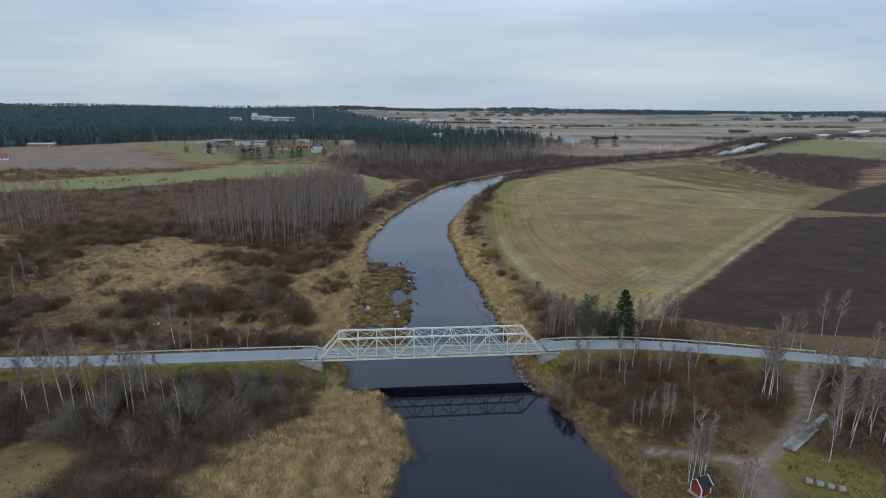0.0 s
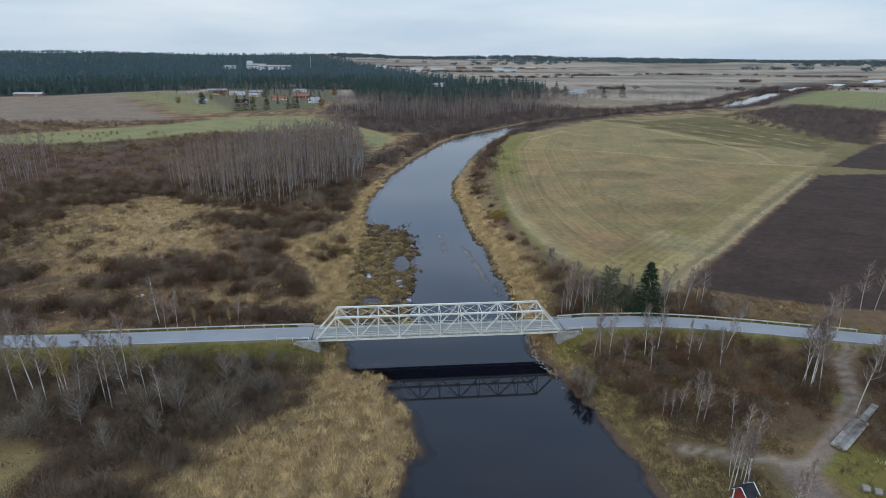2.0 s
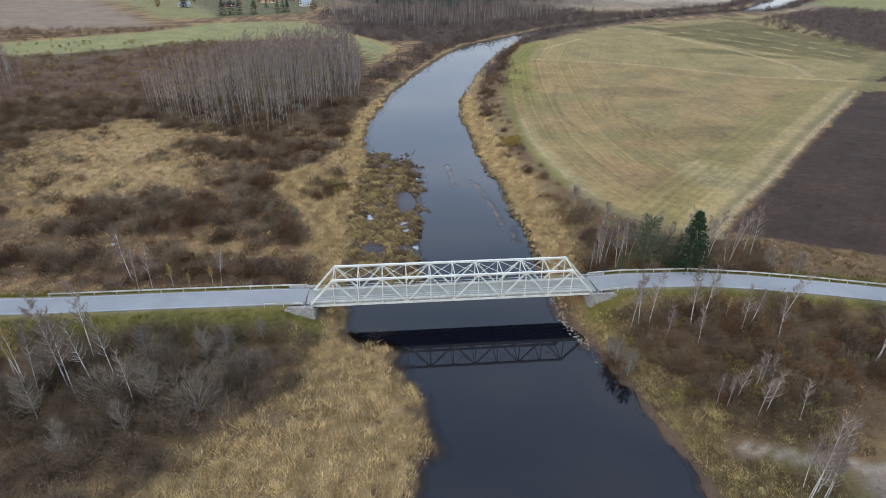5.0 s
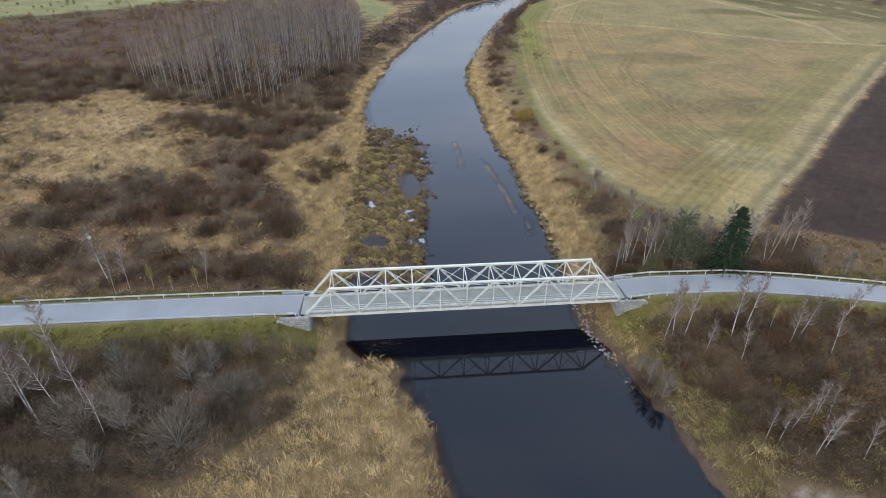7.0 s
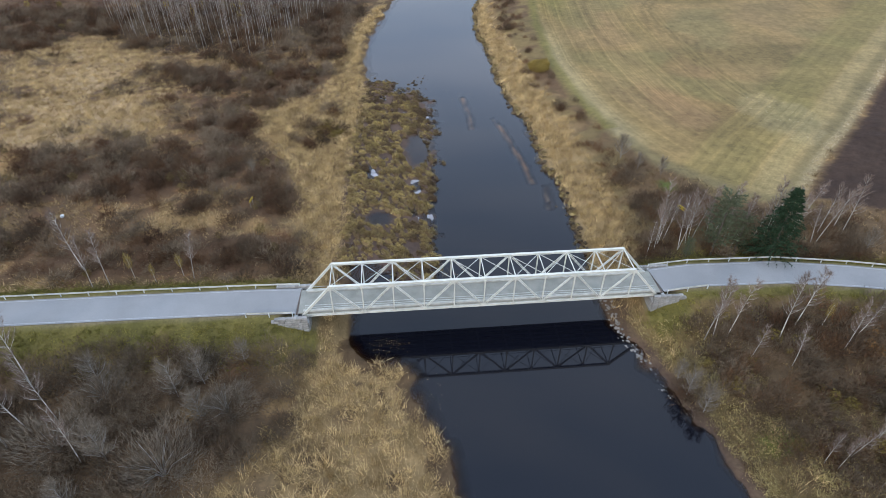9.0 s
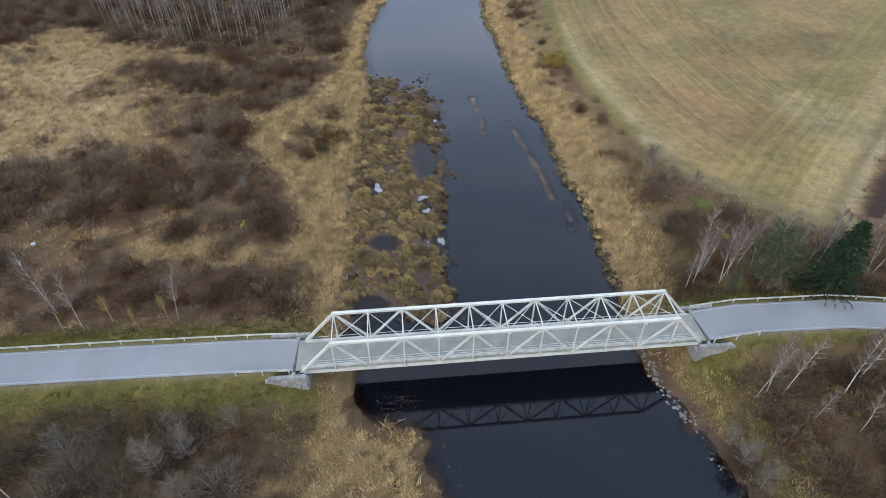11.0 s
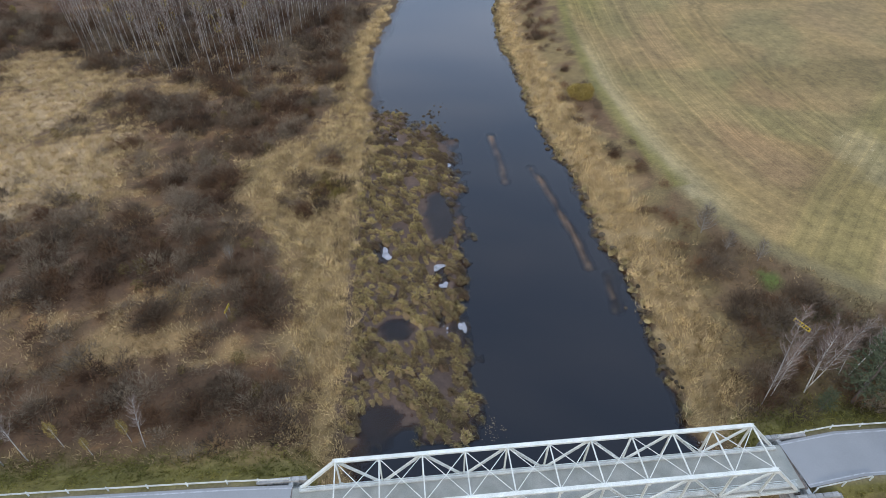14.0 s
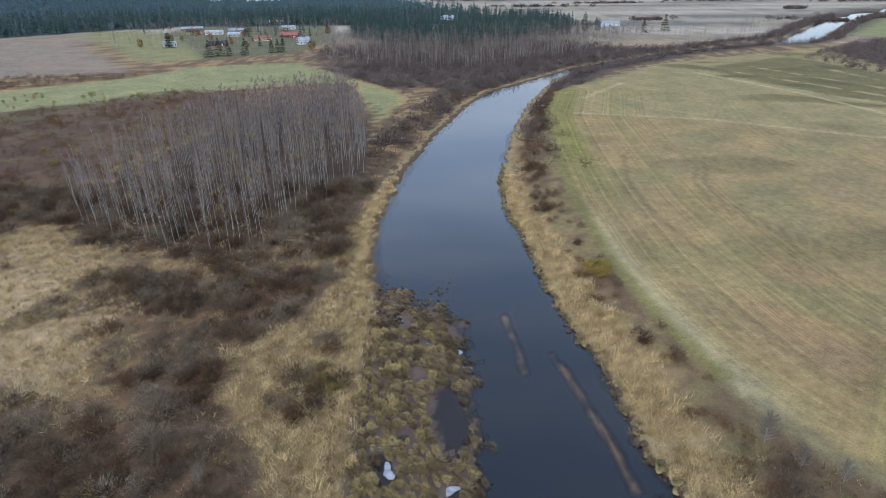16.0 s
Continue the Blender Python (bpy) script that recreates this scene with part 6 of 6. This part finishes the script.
G, R, D = M_ROOF_GREY, M_ROOF_RED, M_ROOF_DARK
WH, RD, OC, BR = M_WALL_WHITE, M_WALL_RED, M_WALL_OCHRE, M_WALL_BRICK
for args in (
    (-457, 706, 34, 10, 3.2, 1.6, 4, BR, G, "long low farm building with a grey sheet roof"),
    (-389, 512, 12, 8, 3.0, 2.6, 20, WH, R, "white house with a red tile roof by the field"),
    (-400, 528, 10, 7, 3.0, 2.4, 15, RD, R, "red boarded house with a red roof"),
    (-241, 800, 26, 10, 3.0, 1.8, 8, BR, G, "low terraced house with a pale roof"),
    (-222, 742, 16, 9, 3.0, 2.0, -12, OC, D, "ochre house with a dark roof"),
    (-196, 735, 20, 10, 3.2, 1.8, 5, WH, G, "long white house with a grey roof"),
    (-176, 760, 18, 9, 3.2, 2.0, 12, BR, G, "brick house with a grey roof"),
    (-165, 705, 14, 9, 3.0, 2.2, -8, OC, G, "ochre bungalow with a grey roof"),
    (-205, 605, 12, 8, 3.0, 2.2, 25, WH, G, "small house with a grey roof behind spruces"),
    (-160, 610, 16, 8, 2.8, 1.8, 10, RD, D, "low red boarded outbuilding with a dark roof"),
    (-123, 652, 18, 9, 3.0, 2.2, 6, OC, R, "bungalow with a red tile roof"),
    (-100, 690, 20, 10, 3.2, 2.6, -6, RD, R, "red house with a bright red roof"),
    (-74, 612, 12, 9, 4.2, 3.0, 30, WH, G, "white two-storey house with a grey roof"),
    (-118, 800, 18, 10, 3.2, 2.0, 0, WH, G, "white house at the wood's edge"),
    (-150, 900, 20, 10, 3.2, 2.0, 5, BR, G, "brick house at the wood's edge"),
    (78, 777, 16, 10, 4.5, 2.6, -10, WH, G, "pale house among leafless trees"),
    (108, 948, 20, 11, 4.5, 2.6, 8, WH, G, "pale house among conifers"),
    (180, 748, 22, 9, 3.0, 2.0, 4, WH, G, "long low white house by the wood"),
    (205, 772, 10, 8, 5.0, 2.4, -20, WH, D, "white house with a dark roof"),
    (284, 782, 16, 9, 3.0, 2.2, 10, BR, D, "brown farmhouse with a dark roof"),
    (300, 762, 14, 9, 3.6, 2.6, -5, WH, G, "white farmhouse by the river meadow"),
    (322, 800, 22, 11, 3.6, 3.0, 0, WH, G, "white farm outbuilding with a grey roof"),
    (118, 1960, 40, 18, 6, 3, 5, WH, G, "far white farm hall"), (190, 1930, 46, 20, 6, 3, -8, WH, G, "far pale farm hall"),
    (281, 2000, 34, 18, 6, 3, 12, BR, D, "far brown farm building"), (409, 1960, 40, 18, 6, 3, 0, WH, G, "far white farm building"),
    (425, 1850, 50, 20, 6, 3, 6, WH, G, "far long white farm hall"), (552, 2060, 40, 18, 6, 3, -4, BR, G, "far farm building with a grey roof"), (-5, 2080, 40, 18, 7, 3, 4, WH, G, "far pale building beside the wood"),
):
    house(*args)


def flat_block(x, y, w, d, z, turn, label, tower=0):
    b = thing("factory_hall", label, "building", "", pose(x, y, ground_at(x, y), 0, 0, turn))
    part("wall", box((-w / 2, -d / 2, -1), (w / 2, d / 2, z), 0.1), M_WALL_WHITE, b)
    part("roof", box((-w / 2 - 0.4, -d / 2 - 0.4, z), (w / 2 + 0.4, d / 2 + 0.4, z + 0.5), 0.1), M_ROOF_GREY, b)
    for k in range(int(w / 7)):
        cx = (k + 0.5) * 7 - w / 2
        part("window", box((cx - 2, -d / 2 - 0.12, z * 0.55), (cx + 2, -d / 2 - 0.02, z * 0.75)), M_PANE, b)
    if tower:
        part("tower", box((-w / 2 + 2, -d / 2 + 2, z + 0.5), (-w / 2 + 18, d / 2 - 2, z + tower), 0.2), M_WALL_WHITE, b, "white tower block")
    return b


flat_block(-425, 1933, 62, 26, 16, 4, "large white factory hall above the trees", 9)
flat_block(-344, 1830, 100, 26, 14, 4, "long white industrial hall in the forest")
flat_block(-478, 1800, 36, 18, 13, 4, "white hall in the forest")
mast = thing("radio_mast", "slim pale mast above the forest", "mast", "", pose(-240, 1900, ground_at(-240, 1900)))
bm = bmesh.new()
for a in range(3):
    p = Vector((math.cos(a * 2.094), math.sin(a * 2.094), 0))
    beam(bm, p * 1.0, p * 0.4 + Vector((0, 0, 42)), 0.35, 0.35, (1, 0, 0), "flat")
for k in range(10):
    add_box(bm, (-0.8, -0.8, k * 4.2), (0.8, 0.8, k * 4.2 + 0.25))
part("lattice", bm, M_STEEL_OLD, mast)


# ---- by the landing: shed, plank stack, bales ----
def build_shed(x, y, turn):
    s = thing("red_shed", "small red boarded shed with white corners and a black roof", "shed", "", pose(x, y, ground_at(x, y) + 0.12, 0, 0, turn) @ Matrix.Scale(0.9, 4))
    part("floor_frame", box((-1.5, -1.5, -0.4), (1.5, 1.5, 0.0), 0.03), M_BARK_GREY, s, "weathered plank platform")
    part("wall", gable_walls(2.3, 2.3, 2.0, 1.15), RD, s)
    part("roof", prism_roof(2.3, 2.3, 2.0, 1.15, 0.3, 0.09), D, s, "black felt roof")
    for sx in (-1, 1):
        for sy in (-1, 1):
            part("corner_board", box((sx * 1.15 - 0.08, sy * 1.15 - 0.08, 0), (sx * 1.15 + 0.08, sy * 1.15 + 0.08, 1.95)), M_TRIM, s)
        bm = bmesh.new()
        for sy in (-1, 1):
            beam(bm, (sx * 1.46, sy * 1.5, 1.72), (sx * 1.46, 0, 3.22), 0.04, 0.14, (1, 0, 0), "flat")
        part("barge_board", bm, M_TRIM, s)
    dr = part("door", box((-1.21, -0.42, 0.05), (-1.16, 0.42, 1.85)), RD, s)
    part("door_handle", box((-1.25, 0.26, 0.95), (-1.21, 0.32, 1.08)), M_BARK_DARK, dr)


build_shed(67.2, -49.0, 20)


def build_planks():
    a, b = Vector((89.2, -40.0, 0)), Vector((105, -29.6, 0))
    m, ln = along(a, b)
    z = max(ground_at(97, -35), ground_at(90, -39.5), ground_at(104, -30))
    t = thing("plank_stack", "long stack of weathered grey planks on bearers", "timber stack", "", Matrix.Translation((0, 0, z)) @ m)
    for k in range(7):
        x = 0.8 + k * (ln - 1.6) / 6
        part("bearer", box((x - 0.1, -1.2, -0.5), (x + 0.1, 1.2, 0.15), 0.01), M_BARK_DARK, t)
    for tier in range(2):
        for k in range(8):
            y = -1.15 + k * 0.29
            for x0, x1 in ((0.0, ln * 0.29), (ln * 0.295, ln * 0.60), (ln * 0.61, ln))[:3 if 2 <= k <= 5 else 2]:
                o = random.uniform(-0.25, 0.25)
                part("plank", box((x0 + o, y + 0.015, 0.155 + tier * 0.17), (x1 + o * 0.5, y + 0.275, 0.315 + tier * 0.17), 0.012), M_PLANK, t)


build_planks()
M_FILM = surface("bale_film", (0.17, 0.15, 0.13), (0.27, 0.245, 0.215), 1.0, 0.5, 0, 8, 0.4, 0.03, 0.1)


def build_bale(x, y, turn):
    t = thing("round_bale", "round bale in pale grey film on the grass", "bale", "row of bales", pose(x, y, ground_at(x, y) + 0.46, 0, 0, turn) @ Matrix.Scale(0.78, 4))
    bm = bmesh.new()
    n, prof = 20, [(-0.66, 0.45), (-0.64, 0.60), (-0.52, 0.67), (-0.2, 0.685), (0.2, 0.685), (0.52, 0.67), (0.64, 0.60), (0.66, 0.45)]
    rings = []
    for px, rad in prof:
        rings.append([bm.verts.new((px, rad * math.cos(a) * (1 + 0.02 * math.sin(5 * a + px)), rad * math.sin(a) * (0.96 if math.sin(a) < 0 else 1.0))) for a in [2 * math.pi * k / n for k in range(n)]])
    for r0, r1 in zip(rings, rings[1:]):
        for k in range(n):
            bm.faces.new((r0[k], r0[(k + 1) % n], r1[(k + 1) % n], r1[k]))
    bm.faces.new(rings[0][::-1])
    bm.faces.new(rings[-1])
    part("wrapped_body", bm, M_FILM, t, "", True)
    for px in (-0.3, 0.05, 0.4):
        bm = bmesh.new()
        rr = [[bm.verts.new((px + o, 0.694 * math.cos(a), 0.694 * math.sin(a))) for a in [2 * math.pi * k / n for k in range(n)]] for o in (0, 0.05)]
        for k in range(n):
            bm.faces.new((rr[0][k], rr[0][(k + 1) % n], rr[1][(k + 1) % n], rr[1][k]))
        part("net_band", bm, M_FILM, t)


for x, y in ((86.0, -49.2), (87.5, -49.8), (89.0, -50.4), (90.5, -51.0)):
    build_bale(x, y, -22)

# ---- guard rails and cable signs ----
def build_guard_rail(line, off, label):
    t = thing("guard_rail", label, "guard rail", "guard rails by the bridge")
    pts = [Vector((*p, 0)) for p in line]
    dense = []
    for a, b in zip(pts, pts[1:]):
        n = max(1, round((b - a).length / 4))
        dense += [a.lerp(b, k / n) for k in range(n)]
    dense.append(pts[-1])
    top_pts = []
    for i, p in enumerate(dense):
        tt = (dense[min(i + 1, len(dense) - 1)] - dense[max(i - 1, 0)]).normalized()
        q = p + Vector((-tt.y, tt.x, 0)) * off
        z = level(q.x)
        top_pts.append(Vector((q.x, q.y, z + 0.62)))
        part("post", box((q.x - 0.06, q.y - 0.06, z - 0.7), (q.x + 0.06, q.y + 0.06, z + 0.72), 0.01), M_STEEL_OLD, t)
    s = 1 if off > 0 else -1
    for a, b in zip(top_pts, top_pts[1:]):
        bm = bmesh.new()
        m, ln = along(a - Vector((0, 0.09 * s, 0)), b - Vector((0, 0.09 * s, 0)))
        prof = [(0.0, -0.15), (0.045, -0.10), (0.0, -0.03), (0.0, 0.03), (0.045, 0.10), (0.0, 0.15)]
        rows = [[bm.verts.new(m @ Vector((xx, -s * yy, zz))) for yy, zz in prof] for xx in (0, ln)]
        back = [[bm.verts.new(m @ Vector((xx, -s * yy + s * 0.02, zz))) for yy, zz in prof] for xx in (0, ln)]
        for rw in (rows, back):
            for k in range(5):
                bm.faces.new((rw[0][k], rw[0][k + 1], rw[1][k + 1], rw[1][k]))
        for k in (0, 5):
            bm.faces.new((rows[0][k], rows[1][k], back[1][k], back[0][k]))
        bmesh.ops.recalc_face_normals(bm, faces=bm.faces)
        part("rail", bm, M_KERB, t)


build_guard_rail([(-50, 4.2), (-25, 3.4), (-8, 2.7), (-1.2, 2.3)], 3.2, "galvanised guard rail along the west road")
build_guard_rail([(55.2, 2.3), (62, 3), (76, 2.8), (88, 1), (100, -1.5), (110, -4), (122, -7)], 3.2, "galvanised guard rail along the east road")
build_guard_rail([(-8, 2.7), (-1.2, 2.3)], -3.2, "short guard rail before the bridge")
build_guard_rail([(55.2, 2.3), (62, 3)], -3.2, "short guard rail after the bridge")

M_YELLOW = surface("yellow_enamel", (0.62, 0.42, 0.02), (0.75, 0.52, 0.04), 2, 0.5, 0, 9, 0.1)


def build_sign(x, y, turn, s):
    t = thing("cable_sign", "yellow cable-crossing board on a post facing the river", "sign", "cable signs", pose(x, y, ground_at(x, y), 0, 0, turn) @ Matrix.Scale(s, 4))
    for px in (-0.75, 0.75):
        part("post", box((px - 0.05, -0.05, -0.5), (px + 0.05, 0.05, 2.35), 0.01), M_BARK_GREY, t)
    bd = part("board", box((-1.15, -0.10, 1.75), (1.15, -0.055, 2.35), 0.01), M_YELLOW, t)
    for k in range(7):
        part("letter_bar", box((-0.98 + k * 0.29, -0.112, 1.87), (-0.80 + k * 0.29, -0.101, 2.23)), M_ROOF_DARK, bd, "dark lettering bar")


build_sign(68.3, 22.2, -68, 1.1)
build_sign(-14, 34.5, 80, 0.8)
case = thing("white_box", "small white sheet-metal box leaning in the scrub", "box", "", pose(-49.5, 33.5, ground_at(-49.5, 33.5) + 0.22, 12, 8, 25) @ Matrix.Scale(0.6, 4))
part("body", box((-0.5, -0.35, -0.5), (0.5, 0.35, 0.45), 0.04), M_TRIM, case)
part("lid", box((-0.54, -0.39, 0.453), (0.54, 0.39, 0.52), 0.02), M_WALL_WHITE, case)

# ---- stones ----
def stone_mesh(r, sub=2):
    bm = bmesh.new()
    bmesh.ops.create_icosphere(bm, subdivisions=sub, radius=1)
    k = Vector((r.uniform(0.7, 1.2), r.uniform(0.7, 1.2), r.uniform(0.5, 0.8)))
    ph = Vector((r.uniform(0, 50), r.uniform(0, 50), r.uniform(0, 50)))
    for v in bm.verts:
        v.co = Vector((v.co.x * k.x, v.co.y * k.y, v.co.z * k.z)) * (1 + 0.35 * noise.noise(v.co * 1.1 + ph))
    me = bpy.data.meshes.new("stone")
    bm.to_mesh(me)
    bm.free()
    return me


sr = np.random.default_rng(33)
dry, wet = [stone_mesh(sr) for k in range(5)], [stone_mesh(sr) for k in range(5)]
for me in dry:
    me.materials.append(M_STONE)
for me in wet:
    me.materials.append(M_STONE_WET)


def place_stone(x, y, size, meshes, label, group):
    z = max(ground_at(x, y), LOW - 0.15)
    ob = new("stone", meshes[int(sr.integers(0, 5))])
    ob.matrix_basis = pose(x, y, z + size * 0.2, sr.uniform(-20, 20), sr.uniform(-20, 20), sr.uniform(0, 360)) @ Matrix.Scale(size, 4)
    tagged(ob, label, "stone", group)


edge_line = [(52.6, -16), (51.6, -9), (50.4, -5), (49.7, -1), (49.9, 4), (50.2, 9)]
for k in range(150):
    u = sr.uniform(0, len(edge_line) - 1.001)
    i = int(u)
    x = edge_line[i][0] + (edge_line[i + 1][0] - edge_line[i][0]) * (u - i) + sr.normal(-1.5, 0.42)
    y = edge_line[i][1] + (edge_line[i + 1][1] - edge_line[i][1]) * (u - i)
    place_stone(x, y, sr.uniform(0.13, 0.29), dry, "grey boulder of the bank lining under the bridge", "bank lining stones")
for k in range(150):
    y = sr.uniform(14, 175)
    x = float(np.interp(y, [p[1] for p in RIVER_RIGHT[7:18]], [p[0] for p in RIVER_RIGHT[7:18]])) - abs(sr.normal(0.2, 0.9))
    place_stone(x, y, sr.uniform(0.22, 0.6), wet, "dark wet stone at the water's edge", "water's edge stones")
for k in range(60):
    x, y = sr.uniform(7, 26), sr.uniform(86, 106)
    place_stone(x, y, sr.uniform(0.2, 0.5), wet, "dark wet stone in the shallows", "shallows stones")

# ---- painted sky gleam on the marsh pools, leaves and foam on the water ----
# pale sheets added here stand in for the bright sky these pools reflect
for px, py, rx, ry in POOLS:
    bm = bmesh.new()
    rim = []
    for k in range(16):
        a = 6.283 * k / 16
        q = 0.8 + 0.22 * math.sin(2 * a + px) + 0.2 * math.sin(3 * a + 2 * py) + 0.1 * math.sin(5 * a + px)
        rim.append((px + math.cos(a) * rx * q * 0.85, py + math.sin(a) * ry * q * 0.85))
    tops = [bm.verts.new((x, y, LOW + 0.03)) for x, y in rim]
    feet = [bm.verts.new((x, y, LOW - 0.02)) for x, y in rim]
    mid = bm.verts.new((px, py, LOW + 0.03))
    for k in range(16):
        bm.faces.new((tops[k], tops[(k + 1) % 16], mid))
    for k in range(16):
        bm.faces.new((feet[k], feet[(k + 1) % 16], tops[(k + 1) % 16], tops[k]))
    me = bpy.data.meshes.new("ice_sheet")
    bm.to_mesh(me)
    bm.free()
    me.materials.append(M_POOL_GLEAM)
    tagged(new("ice_sheet", me), "pale sheet on a pool between the tussocks, for the sky it reflects", "ice", "ice on the marsh pools")
flecks = []
for cx, cy, rx, ry, n in ((22.8, 13.0, 1.6, 2.0, 60), (12.5, -2.5, 3.5, 1.6, 70), (17, -13, 3.0, 4.0, 50), (33, 90, 5, 4, 50)):
    flecks.append(np.stack([sr.normal(cx, rx / 1.6, n), sr.normal(cy, ry / 1.6, n), np.full(n, LOW + 0.012)], -1))
flecks = np.concatenate(flecks)
flecks = flecks[height(flecks[:, 0], flecks[:, 1]) < LOW]
turn = sr.uniform(0, 6.28, len(flecks))
size = sr.uniform(0.04, 0.09, len(flecks))
corners = [flecks + np.stack([np.cos(turn + k * 1.571) * size, np.sin(turn + k * 1.571) * size * 0.6, np.zeros(len(flecks))], -1) for k in range(4)]
me = mesh_from("floating_leaves", np.stack(corners, 1).reshape(-1, 3), np.arange(4 * len(flecks)).reshape(-1, 4), M_DRY)
set_float(me, "tint", np.repeat(sr.uniform(0, 1, len(flecks)), 4))
tagged(new("floating_leaves", me), "pale leaves and foam flecks drifting on the river", "leaves", kind="stuff")
